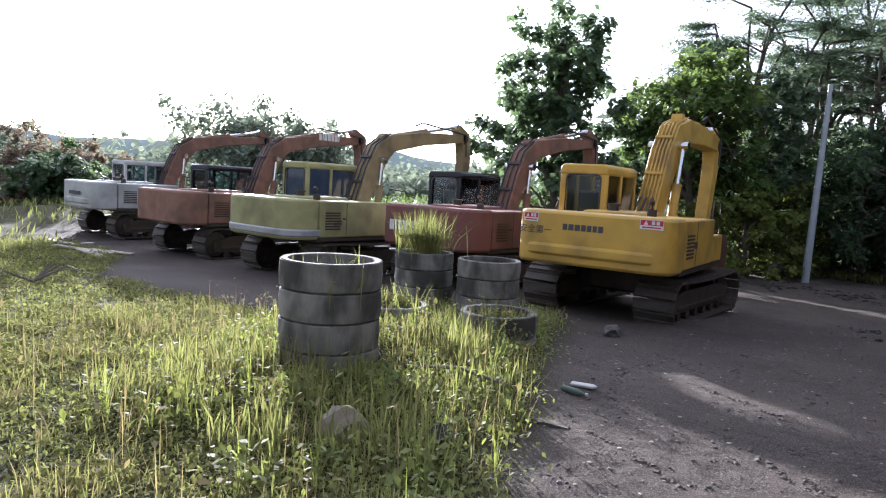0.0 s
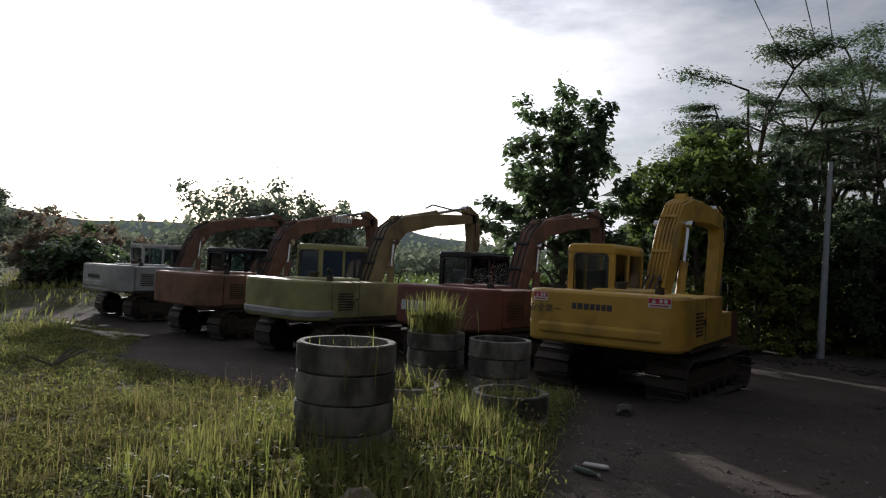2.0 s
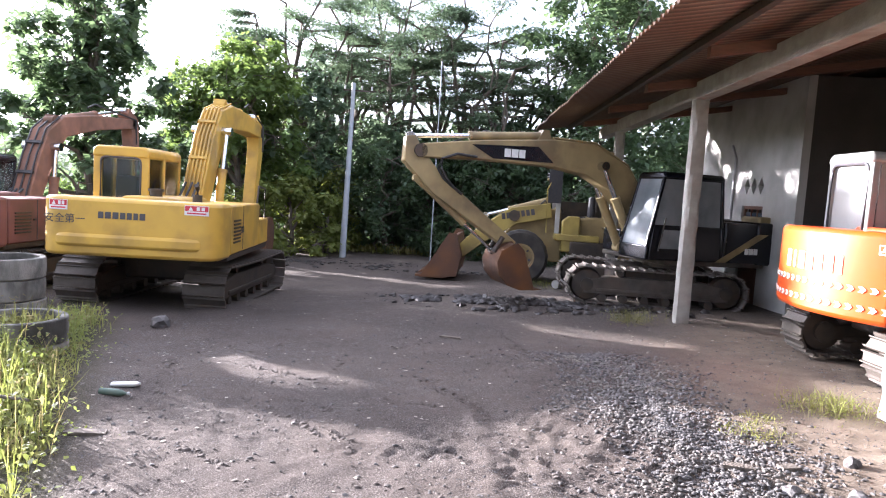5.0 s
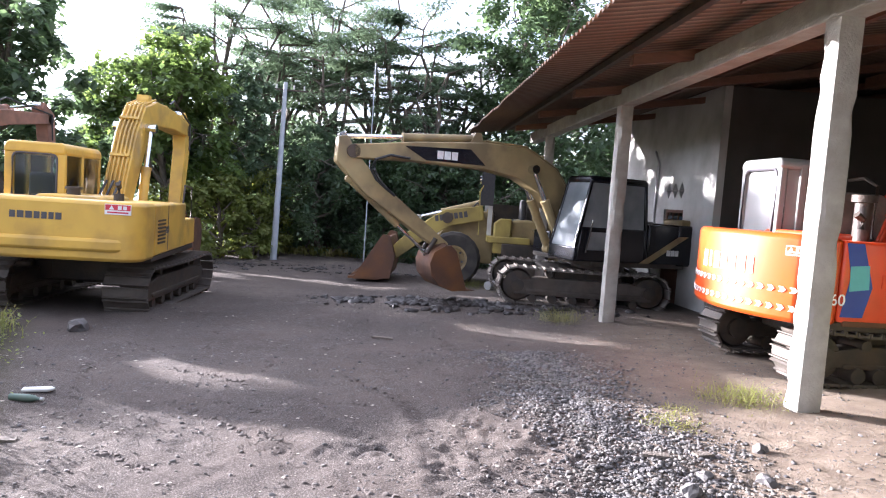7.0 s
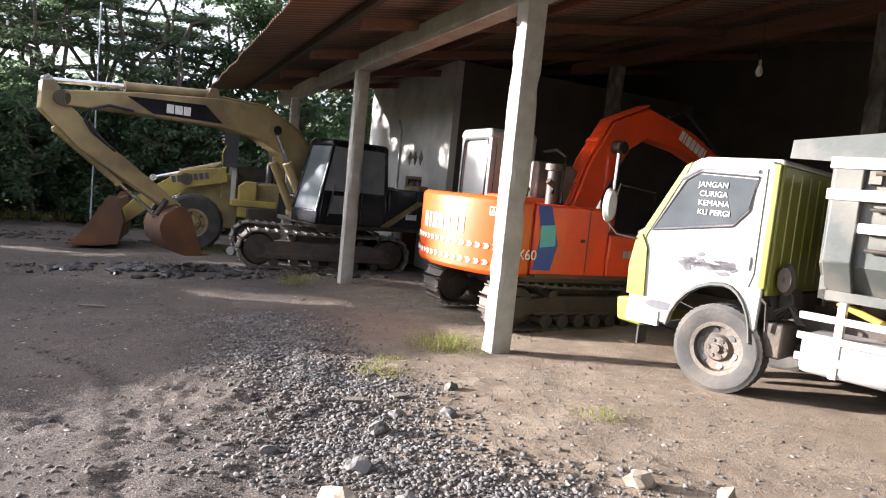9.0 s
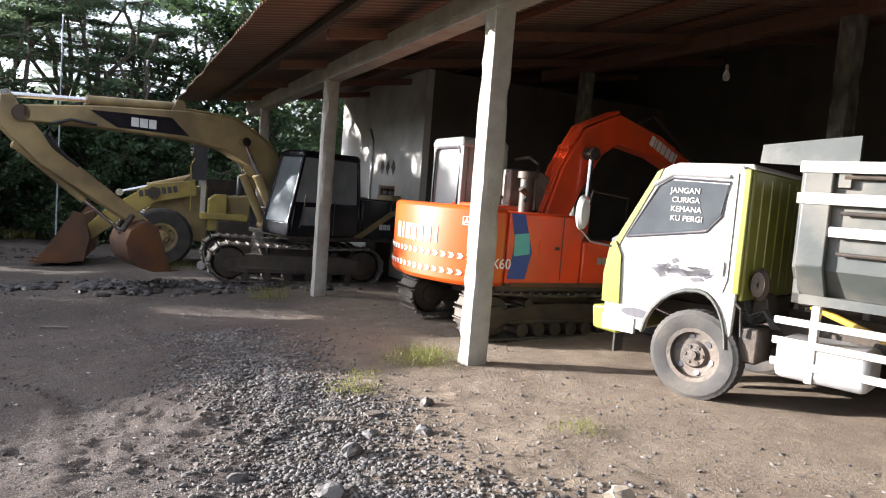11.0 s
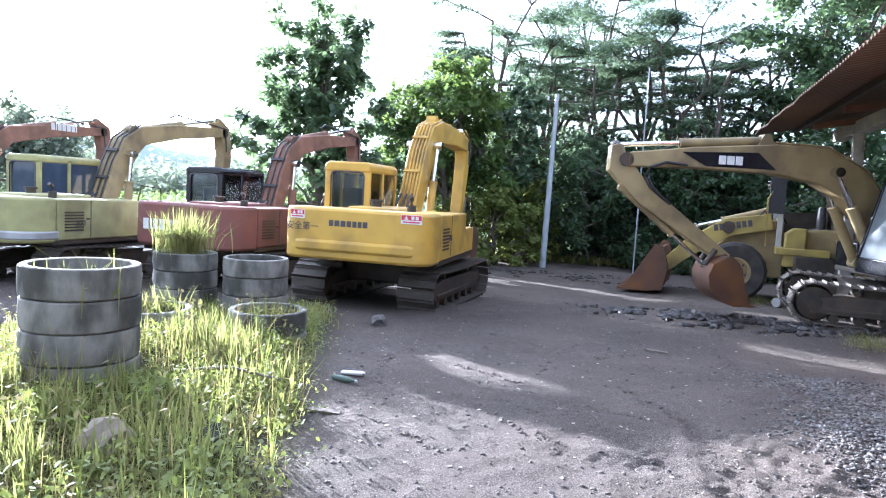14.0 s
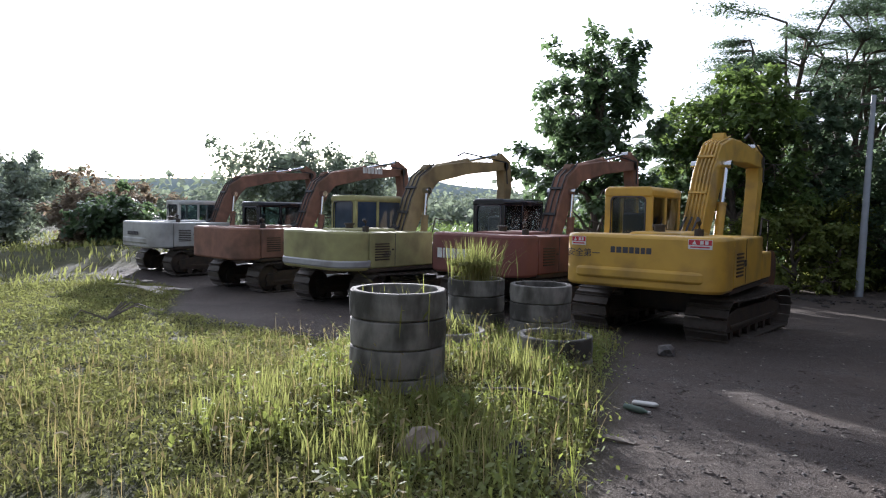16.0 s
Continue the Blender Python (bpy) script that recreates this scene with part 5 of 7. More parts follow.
def lorry():
    L = thing("tipper_lorry", on_ground(5.48, 4.5, 19) @ Matrix.Scale(0.965, 4), "white and lime green tipper lorry parked in the shed", "truck")
    # cab shell: side profile with a wheel arch
    arch = [(0.53 * math.cos(a), 0.42 + 0.53 * math.sin(a)) for a in np.linspace(math.radians(8), math.radians(172), 13)]
    prof = [(0.98, 0.52)] + [(p, max(q, 0.5)) for p, q in arch] + [(-0.60, 0.62), (-0.62, 1.0), (-0.62, 2.02), (-0.5, 2.1), (0.38, 2.1), (0.52, 2.04), (0.95, 1.30), (1.0, 1.0)]
    for sx in (-1, 1):
        zone = part("door_side", MB().prism(prof[:-4] + [(0.38, 2.1), (0.50, 2.04), (0.93, 1.30), (0.98, 1.0)], sx * 0.86 - 0.025, sx * 0.86 + 0.025, "x"), truck_white, L, "white painted cab side", bevel=0.012)
        x = sx * 0.889
        part("door_window", MB().prism([(0.78, 1.40), (-0.02, 1.52), (-0.24, 1.66), (-0.32, 1.93), (0.36, 1.95), (0.48, 1.88)], x - 0.008, x + 0.008, "x"), door_glass, zone)
        part("window_seal", MB().tube([(x, 0.80, 1.385), (x, -0.02, 1.50), (x, -0.26, 1.65), (x, -0.34, 1.95), (x, 0.37, 1.97), (x, 0.50, 1.89), (x, 0.80, 1.385)], 0.013, 6), dark_mark, zone)
        part("rain_deflector", MB().tube([(x, -0.33, 2.0), (x, 0.37, 2.01), (x, 0.55, 1.9)], 0.02, 6), silver, zone)
        part("door_seam", MB().tube([(x, -0.46, 2.03), (x, -0.46, 1.1), (x, -0.40, 0.98)], 0.006, 5), dark_mark, zone)
        part("door_handle", MB().box((x - 0.012, -0.40, 1.16), (x + 0.025, -0.16, 1.22)), silver, zone, "moulded grey door handle", bevel=0.01)
        part("handle_recess", MB().box((x - 0.012, -0.38, 1.125), (x + 0.004, -0.18, 1.25)), silver, zone)
        # dark grey strip stands for the shade in the gap round the tyre
        part("wheel_arch", MB().tube([(x, p * 1.02, 0.42 + (q - 0.42) * 1.03) for p, q in arch], 0.022, 7), body_grey, zone, "dark wheel arch lip")
        # ragged black splash of film on the door
        rng = random.Random(5)
        for i in range(26):
            cy, cz = rng.uniform(-0.12, 0.42), rng.gauss(1.12, 0.035)
            w, h = rng.uniform(0.04, 0.16), rng.uniform(0.008, 0.035)
            part("film_scrap", MB().prism([(cy - w, cz), (cy - w * 0.3, cz + h), (cy + w, cz + h * 0.3), (cy + w * 0.4, cz - h)], x - 0.004, x + 0.005 + 0.0002 * i, "x"), dark_mark, zone)
        for i in range(5):
            cz = 0.82 + i * 0.11
            part("film_stripe", MB().prism([(0.95, cz), (0.84, cz + 0.06), (0.93, cz + 0.05), (0.86, cz + 0.15), (0.96, cz + 0.09)], x - 0.004, x + 0.007, "x"), dark_mark, zone)
        part("corner_panel", MB().prism([(1.0, 0.72), (0.80, 0.72), (0.83, 1.2), (0.90, 1.33), (0.96, 1.31), (1.01, 1.0)], x - 0.02, x + 0.003, "x"), lime, zone, "lime green corner panel")
        part("pillar_trim", MB().prism([(0.985, 1.06), (0.93, 1.32), (0.53, 2.02), (0.47, 2.06), (0.50, 1.98), (0.86, 1.32), (0.91, 1.06)], x - 0.006, x + 0.004, "x"), lime, zone, "lime green windscreen pillar trim")
        for i in range(6):
            for j in range(2):
                if (i + j) % 2:
                    part("film_check", MB().box((x - 0.004, 0.82 + 0.07 * j, 0.76 + 0.07 * i), (x + 0.0065, 0.89 + 0.07 * j, 0.83 + 0.07 * i)), dark_mark, zone)
        part("name_film", MB().prism([(0.62 + 0.16 * math.cos(a), 0.66 + 0.045 * math.sin(a)) for a in np.linspace(0, 2 * math.pi, 14)[:-1]], x - 0.004, x + 0.006, "x"), dark_mark, zone)
        part("pillar_strip", MB().box((sx * 0.862 - 0.03, -0.66, 0.98), (sx * 0.862 + 0.034, -0.545, 2.07)), lime, L, "", bevel=0.01)
    x = -0.902
    for i, wd in enumerate(("JANGAN", "CURIGA", "KEMANA", "KU PERGI")):
        lettering(L, wd, 0.068, off_white, pose(x, 0.22 - 0.01 * i, 1.76 - 0.08 * i, 0, 0, -90), "window_lettering")
    part("front_panel", MB().prism([(0.92, 0.72), (1.0, 0.74), (1.02, 1.0), (0.97, 1.30), (0.92, 1.30)], -0.835, 0.835, "x"), lime, L, "lime green front panel", bevel=0.02)
    part("windscreen", MB().prism([(0.94, 1.30), (0.955, 1.30), (0.53, 2.03), (0.51, 2.03)], -0.82, 0.82, "x"), blue_glass, L)
    part("cab_roof", MB().prism([(-0.70, 2.05), (-0.66, 2.12), (0.36, 2.12), (0.52, 2.05)], -0.835, 0.835, "x"), truck_white, L, bevel=0.03)
    cb = part("cab_back", MB().box((-0.86, -0.70, 0.92), (0.86, -0.63, 2.07)), lime, L, "ribbed lime green rear wall of the cab", bevel=0.03)
    for i in range(7):
        part("rib", MB().cyl((-0.66 + i * 0.22, -0.70, 1.0), (-0.66 + i * 0.22, -0.70, 2.0), 0.02, n=8), lime, cb)
    part("cab_floor", MB().box((-0.83, -0.62, 0.94), (0.83, 0.92, 0.98)), dark_steel, L)
    part("driver_seat", MB().box((-0.7, -0.5, 0.98), (0.7, 0.1, 1.25)).box((-0.7, -0.62, 1.2), (0.7, -0.48, 1.8)), seat_cloth, L, bevel=0.04)
    b = part("bumper", MB().prism([(0.80, 0.42), (1.10, 0.44), (1.13, 0.66), (0.82, 0.70)], -0.88, 0.88, "x"), lime, L, "scuffed lime green bumper", bevel=0.025)
    part("bumper_end", MB().box((-0.9, 0.62, 0.46), (-0.86, 0.98, 0.6)), off_white, b)
    part("mud_flap", MB().box((-0.82, 0.86, 0.24), (-0.66, 0.88, 0.43)), rubber, b)
    for sx in (-1, 1):
        part("headlight", MB().box((sx * 0.66 - 0.14, 0.99, 0.80), (sx * 0.66 + 0.14, 1.025, 0.98)), mirror_mat, L, "clear headlight", bevel=0.02)
        mi = part("mirror_arm", MB().tube([(sx * 0.86, 0.84, 1.26), (sx * 0.98, 1.15, 1.30), (sx * 1.02, 1.26, 1.42), (sx * 1.02, 1.27, 1.72)], 0.012, 6), dark_steel, L)
        part("mirror", MB().lathe([(0.001, -0.05), (0.07, -0.045), (0.085, 0.0), (0.078, 0.02), (0.001, 0.02)], 18, "y", m=pose(sx * 1.02, 1.26, 1.58) @ Matrix.Diagonal((1, 1, 2.1, 1))), off_white, mi, "oval white-backed mirror")
        wheel(L, pose(sx * 0.79, 0, 0.385) @ (Matrix.Identity(4) if sx < 0 else Matrix.Rotation(math.pi, 4, "Z")), 0.385, 0.2, 0.22, track_steel)
        for k in (0, 1):
            wheel(L, pose(sx * (0.80 - 0.25 * k), -2.75, 0.4) @ (Matrix.Identity(4) if sx < 0 else Matrix.Rotation(math.pi, 4, "Z")), 0.4, 0.21, 0.22, dark_steel)
        part("mudguard", MB().prism([(-0.52, 0.35), (-0.47, 0.35), (-0.45, 0.75), (-0.55, 0.98), (-0.6, 0.95), (-0.52, 0.72)], sx * 0.76 - 0.12, sx * 0.76 + 0.12, "x"), rubber, L, "black rubber mudguard")
        part("chassis_rail", MB().box((sx * 0.36 - 0.04, -4.2, 0.58), (sx * 0.36 + 0.04, 0.85, 0.78)), dark_steel, L)
    part("engine", MB().box((-0.34, -0.75, 0.42), (0.34, 0.6, 0.92)).cyl((-0.6, -0.82, 0.85), (-0.35, -0.82, 0.85), 0.14), dark_steel, L, "", bevel=0.03)
    part("battery_box", MB().box((-0.82, -1.0, 0.40), (-0.45, -0.66, 0.70)), dark_steel, L, bevel=0.02)
    part("fuel_tank", MB().box((-0.86, -1.75, 0.36), (-0.42, -1.1, 0.68)), silver, L, bevel=0.05)
    part("rear_lamp_bracket", MB().tube([(-0.86, -0.6, 0.90), (-0.88, -0.72, 0.86), (-0.86, -0.74, 0.62)], 0.016, 6), dark_steel, L)
    for i in range(4):
        part("cable", MB().tube([(-0.78 + 0.05 * i, -0.64, 0.98), (-0.80 + 0.05 * i, -0.78, 0.80 - 0.04 * i), (-0.70 + 0.04 * i, -0.95, 0.86), (-0.62, -1.05, 0.7)], 0.012, 6), hose_rubber, L)
    part("fan_housing", MB().lathe([(0.02, -0.05), (0.11, -0.05), (0.15, 0.0), (0.13, 0.06), (0.03, 0.06)], 18, "x", m=pose(-0.72, -0.86, 1.08)), dark_steel, L)
    # steel tipping body: floor, ribbed side boards, head board
    by0, by1, bz0, bz1 = -1.16, -4.4, 0.98, 2.14
    bed = part("tipper_body", MB().box((-0.80, by1, bz0), (0.80, by0, bz0 + 0.08)).box((-0.80, by0 - 0.05, bz0), (0.80, by0, bz1)).box((-0.80, by1, bz0), (0.80, by1 + 0.05, bz1)), body_grey, L, "grey steel tipper body")
    for sx in (-1, 1):
        sb = part("side_board", MB().box((sx * 0.86 - 0.02, by1, bz0 + 0.3), (sx * 0.86 + 0.02, by0, bz1)).prism([(sx * 0.88, bz0 + 0.3), (sx * 0.84, bz0 + 0.3), (sx * 0.62, bz0 + 0.02), (sx * 0.66, bz0 + 0.02)], by1, by0, "y"), body_grey, bed)
        for i in range(5):
            y = by0 - 0.13 - i * 0.75
            part("rib", MB().prism([(sx * 0.885, bz1), (sx * 0.945, bz1 - 0.02), (sx * 0.945, bz0 + 0.32), (sx * 0.72, bz0 - 0.02), (sx * 0.64, bz0 - 0.02), (sx * 0.885, bz0 + 0.32)], y - 0.10, y + 0.10, "y"), body_grey, sb, bevel=0.012)
        for z, h in ((2.05, 0.09), (1.80, 0.09), (1.55, 0.08)):
            part("white_rail", MB().box((sx * 0.90 - 0.012, by1, z), (sx * 0.965, by0 - (0.0 if z > 1.7 else 0.24), z + h)), truck_white, sb, "white painted steel rail", bevel=0.01)
        for z in (1.42, 1.74, 2.02):
            part("hook_bar", MB().cyl((sx * 0.93, by0 - 0.3, z), (sx * 0.93, by0 - 0.75, z), 0.016, n=8), dark_steel, sb)
        for i in range(4):
            y = by0 - 0.2 - i * 0.78
            part("guard_post", MB().box((sx * 0.84 - 0.03, y - 0.03, 0.36), (sx * 0.84 + 0.03, y + 0.03, 0.98)), truck_white, bed, bevel=0.008)
        for z in (0.80, 0.63, 0.46):
            part("guard_rail", MB().box((sx * 0.88 - 0.012, by1 + 0.4, z), (sx * 0.88 + 0.02, by0 + 0.08, z + 0.06)), off_white, bed, "cream white side guard rail", bevel=0.008)
        part("yellow_strut", MB().cyl((sx * 0.6, by0 - 0.1, 0.95), (sx * 0.6, by0 - 0.9, 0.66), 0.03), yellow, bed)
    part("head_plate", MB().prism([(by0 + 0.36, bz1 - 0.02), (by0 + 0.34, bz1 + 0.13), (by0 - 0.38, bz1 + 0.20), (by0 - 0.38, bz1 - 0.06), (by0 - 0.10, bz1 - 0.04)], -0.94, -0.90, "x"), body_grey, L, "grey steel plate over the body's front corner")
    part("head_post", MB().box((-0.93, by0 - 0.34, bz1 - 0.2), (-0.87, by0 - 0.26, bz1 + 0.0)), body_grey, L)
    # lengths along the lorry, wheels excepted: a short cab close to its body
    done = set()
    for o in L.children_recursive:
        chain = o.name + (o.parent.name if o.parent else "")
        if o.type == "FONT":
            o.location.y -= 0.02
        if "wheel" in chain and "arch" not in chain or o.type != "MESH" or o.data.name in done:
            continue
        done.add(o.data.name)
        for v in o.data.vertices:
            y, z = v.co.y, v.co.z
            v.co.y = 0.9 * y if y > 0 else (0.5 * y if y > -1.05 else y + 0.46)
            v.co.z = z if z < 0.6 else 0.6 + (z - 0.6) * 0.94
    return L


lorry()


# ---- wheel loader ----
def loader():
    W = thing("wheel_loader", on_ground(2.75, 19.3, 86) @ Matrix.Scale(1.17, 4), "old yellow wheel loader with a rusty bucket on the ground", "wheel loader")
    part("rear_frame", MB().prism([(-2.2, 0.75), (-0.1, 0.7), (-0.1, 1.55), (-0.7, 1.62), (-2.1, 1.5), (-2.3, 1.2)], -0.75, 0.75, "x"), tan, W, bevel=0.04)
    part("front_frame", MB().prism([(0.05, 0.5), (1.5, 0.5), (1.5, 1.0), (0.9, 1.75), (0.1, 1.75)], -0.42, 0.42, "x"), tan, W, bevel=0.03)
    part("platform", MB().box((-1.0, -0.75, 1.05), (1.0, 0.25, 1.2)), faded_yellow, W, bevel=0.02)
    part("fuel_tank", MB().box((-1.05, -0.9, 0.55), (-0.75, -0.1, 1.05)), dark_steel, W, bevel=0.03)
    part("grille", MB().box((-0.77, -1.9, 0.95), (0.77, -1.3, 1.4)), dark_steel, W)
    for sx in (-1, 1):
        for y in (1.0, -1.45):
            w = wheel(W, pose(sx * 0.92, y, 0.62) @ (Matrix.Identity(4) if sx < 0 else Matrix.Rotation(math.pi, 4, "Z")), 0.62, 0.42, 0.3, tan, 20)
        part("lift_arm", MB().ribbon([(0.35, 1.72), (1.2, 1.55), (2.0, 1.0), (2.6, 0.45)], [0.34, 0.4, 0.36, 0.26], sx * 0.62 - 0.06, sx * 0.62 + 0.06), faded_yellow, W, bevel=0.015)
        cylinder(W, (sx * 0.45, 0.5, 0.9), (sx * 0.5, 1.7, 1.15), 0.07, 0.55, tan, Matrix.Identity(4), "lift_cylinder")
        part("fender", MB().prism([(-2.05, 1.35), (-0.85, 1.35), (-0.8, 1.42), (-2.1, 1.42)], sx * 0.9 - 0.22, sx * 0.9 + 0.22, "x"), tan, W)
        for y in (-0.85, 0.2):
            part("canopy_post", MB().box((sx * 0.66 - 0.05, y - 0.05, 1.2), (sx * 0.66 + 0.05, y + 0.05, 2.75)), off_white if y > 0 else tan, W)
    cylinder(W, (0, 0.4, 1.95), (0, 1.9, 1.5), 0.08, 0.6, tan, Matrix.Identity(4), "tilt_cylinder")
    word(W, [0.08] * 7, 0.14, dark_mark, pose(-0.686, 1.1, 1.52, 0, 0, -90) @ Matrix.Rotation(-0.2, 4, "Y"), 0.25, "maker_mark", "dark maker's mark in plain bars")
    part("canopy", MB().prism([(-1.05, 2.75), (0.45, 2.75), (0.4, 2.86), (-1.0, 2.9)], -0.85, 0.85, "x"), dark_steel, W, "dark canopy roof", bevel=0.03)
    part("cloth_flap", MB().box((-0.80, 0.15, 1.9), (-0.74, 0.45, 2.72)), seat_cloth, W, "hanging dark cloth")
    part("driver_seat", MB().box((-0.3, -0.6, 1.2), (0.3, -0.1, 1.6)).box((-0.3, -0.7, 1.5), (0.3, -0.58, 2.1)), seat_cloth, W, bevel=0.05)
    part("steering_wheel", MB().tube([(0.2 * math.cos(a), 0.12 + 0.1 * math.sin(a), 1.85 + 0.17 * math.sin(a)) for a in np.linspace(0, 2 * math.pi, 17)], 0.015, 6), dark_steel, W)
    part("console", MB().box((-0.25, 0.1, 1.2), (0.25, 0.22, 1.8)), faded_yellow, W, bevel=0.02)
    part("exhaust", MB().cyl((0.3, -1.5, 1.5), (0.3, -1.5, 2.3), 0.06), rust, W)
    prof = [(2.50, 1.0), (2.36, 0.55), (2.45, 0.1), (2.75, 0.0), (3.30, 0.0), (2.75, 0.06), (2.53, 0.16), (2.46, 0.55), (2.6, 0.98)]
    bu = part("bucket", MB().prism(prof, -1.1, 1.1, "x"), rust, W, "rusty wide loading bucket", bevel=0.01)
    for sx in (-1, 1):
        part("cheek", MB().prism([(2.48, 1.04), (2.36, 0.55), (2.45, 0.06), (3.30, 0.0), (3.2, 0.18), (2.66, 1.08)], sx * 1.1 - 0.02, sx * 1.1 + 0.02, "x"), rust, bu)
    for i in range(8):
        part("tooth", MB().box((-1.05 + i * 0.286, 3.2, 0.0), (-0.95 + i * 0.286, 3.42, 0.05)), rust, bu)
    # cab enclosure, engine housing and the clutter along its flank
    part("cab_panel", MB().box((-0.68, -0.86, 1.2), (0.68, -0.80, 2.1)).box((-0.68, -0.86, 2.62), (0.68, -0.80, 2.75)).box((0.64, -0.8, 1.2), (0.70, 0.2, 1.95)), dark_steel, W, "dark cab back panel")
    part("rear_hood", MB().prism([(-2.2, 1.5), (-0.95, 1.62), (-0.95, 2.0), (-1.2, 2.05), (-2.1, 1.92)], -0.5, 0.5, "x"), tan, W, "dusty yellow engine hood", bevel=0.05)
    for i in range(6):
        part("hood_slot", MB().box((-0.512, -2.0 + i * 0.16, 1.62), (-0.498, -1.92 + i * 0.16, 1.85)), dark_mark, W)
    part("side_tank", MB().prism([(-0.3, 0.8), (0.1, 0.8), (0.1, 1.5), (-0.05, 1.62), (-0.3, 1.62)], -0.95, -0.6, "x"), faded_yellow, W, "yellow side tank", bevel=0.03)
    part("step", MB().box((-0.98, -0.75, 0.5), (-0.72, -0.32, 0.54)).box((-0.98, -0.75, 0.82), (-0.74, -0.32, 0.86)).box((-0.98, -0.77, 0.5), (-0.94, -0.73, 1.1)).box((-0.98, -0.34, 0.5), (-0.94, -0.3, 1.1)), dark_steel, W, "dark steel mounting steps")
    for k in range(4):
        part("hose", MB().tube([(-0.3 + 0.1 * k, 0.25, 1.6), (-0.5, 0.5 + 0.08 * k, 1.95 - 0.1 * k), (-0.5, 0.95 + 0.06 * k, 1.5)], 0.022, 6), hose_rubber, W)
    part("switch_box", MB().box((-0.78, 0.30, 2.0), (-0.70, 0.44, 2.35)), off_white, W, "pale grey switch box", bevel=0.01)
    part("hand_rail", MB().tube([(-0.8, 0.45, 1.2), (-0.82, 0.48, 2.2), (-0.74, 0.3, 2.6)], 0.016, 6), faded_yellow, W)
    part("knuckle", MB().cyl((-0.72, 1.2, 1.55), (-0.54, 1.2, 1.55), 0.13, n=18), dark_steel, W)
    part("head_lamp", MB().cyl((-0.6, 0.42, 2.5), (-0.6, 0.5, 2.5), 0.09, n=16), chrome, W)


loader()


# ---- concrete rings ----
def ring(x, y, top, count, od=0.92, tilt=0.0, label="weathered grey concrete well ring stack among tall grass"):
    seg = 0.265
    base = ground_z(x, y) - 0.06
    count = max(count, int(math.ceil((top - base) / seg)))
    t = thing("concrete_ring_stack", pose(x, y, top - count * seg, tilt, 0, random.uniform(0, 360)), label, "concrete ring", "well rings")
    for i in range(count):
        r = od / 2 + random.uniform(-0.006, 0.006)
        mb = MB().lathe([(r - 0.075, 0.004), (r - 0.022, 0.004), (r - 0.004, 0.02), (r + 0.004, seg * 0.5), (r - 0.002, seg - 0.012), (r - 0.014, seg - 0.002), (r - 0.068, seg - 0.003), (r - 0.075, seg - 0.012)], 56, "z", True)
        q = 0.0035
        mb.v = [(a + q * noise.noise((a * 9, b * 9, c * 9 + i)), b + q * noise.noise((a * 9 + 7, b * 9, c * 9 + i)), c) for a, b, c in mb.v]
        part("ring", mb, concrete, t, m=pose(random.uniform(-0.008, 0.008), random.uniform(-0.008, 0.008), i * seg, 0, 0, random.uniform(0, 360)))
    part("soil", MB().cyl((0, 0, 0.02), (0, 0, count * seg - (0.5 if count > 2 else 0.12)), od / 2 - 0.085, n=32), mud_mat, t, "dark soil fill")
    return t


ring(-4.84, 4.56, 0.845, 3, label="tall grey concrete well ring stack with weeds inside")
ring(-7.05, 8.45, 0.50, 3, label="grey concrete well ring stack topped with tall grass")
ring(-5.80, 8.45, 0.52, 3, label="dark stained concrete well ring stack behind the weeds")
ring(-4.6, 6.98, 0.12, 1, label="low single concrete well ring filled with weeds")
ring(-5.72, 6.3, 0.12, 1, label="low sunken concrete well ring half hidden in grass")


# ---- stones, clods and litter ----
def pebbles(name, spots, mat, label, category, squash=0.65, kind="stuff", fine=False):
    """Many rough stones as one mesh; spots: (x, y, z, radius)."""
    p = (1 + 5 ** 0.5) / 2
    ico = [Vector(v).normalized() for v in ((-1, p, 0), (1, p, 0), (-1, -p, 0), (1, -p, 0), (0, -1, p), (0, 1, p), (0, -1, -p), (0, 1, -p), (p, 0, -1), (p, 0, 1), (-p, 0, -1), (-p, 0, 1))]
    fc = [(0, 11, 5), (0, 5, 1), (0, 1, 7), (0, 7, 10), (0, 10, 11), (1, 5, 9), (5, 11, 4), (11, 10, 2), (10, 7, 6), (7, 1, 8), (3, 9, 4), (3, 4, 2), (3, 2, 6), (3, 6, 8), (3, 8, 9), (4, 9, 5), (2, 4, 11), (6, 2, 10), (8, 6, 7), (9, 8, 1)]
    if fine:
        ico = [Vector(v) for v in ((1, 0, 0), (0, 1, 0), (-1, 0, 0), (0, -1, 0), (0, 0, 1), (0, 0, -1))]
        fc = [(0, 1, 4), (1, 2, 4), (2, 3, 4), (3, 0, 4), (1, 0, 5), (2, 1, 5), (3, 2, 5), (0, 3, 5)]
    rng = random.Random(11)
    vs, fs = [], []
    for x, y, z, r in spots:
        k, a = len(vs), rng.uniform(0, 6.28)
        c, s, e = math.cos(a), math.sin(a), rng.uniform(0.7, 1.35)
        for v in ico:
            j = r * rng.uniform(0.8, 1.2)
            u, w = v.x * j * e, v.y * j / e
            vs.append((x + u * c - w * s, y + u * s + w * c, z + v.z * j * squash))
        fs += [(q[0] + k, q[1] + k, q[2] + k) for q in fc]
    me = bpy.data.meshes.new(name)
    me.from_pydata(vs, [], fs)
    me.polygons.foreach_set("use_smooth", [True] * len(me.polygons))
    me.set_sharp_from_angle(angle=radians(50))
    me.materials.append(mat)
    return tagged(new(name, me), label, category, kind=kind)


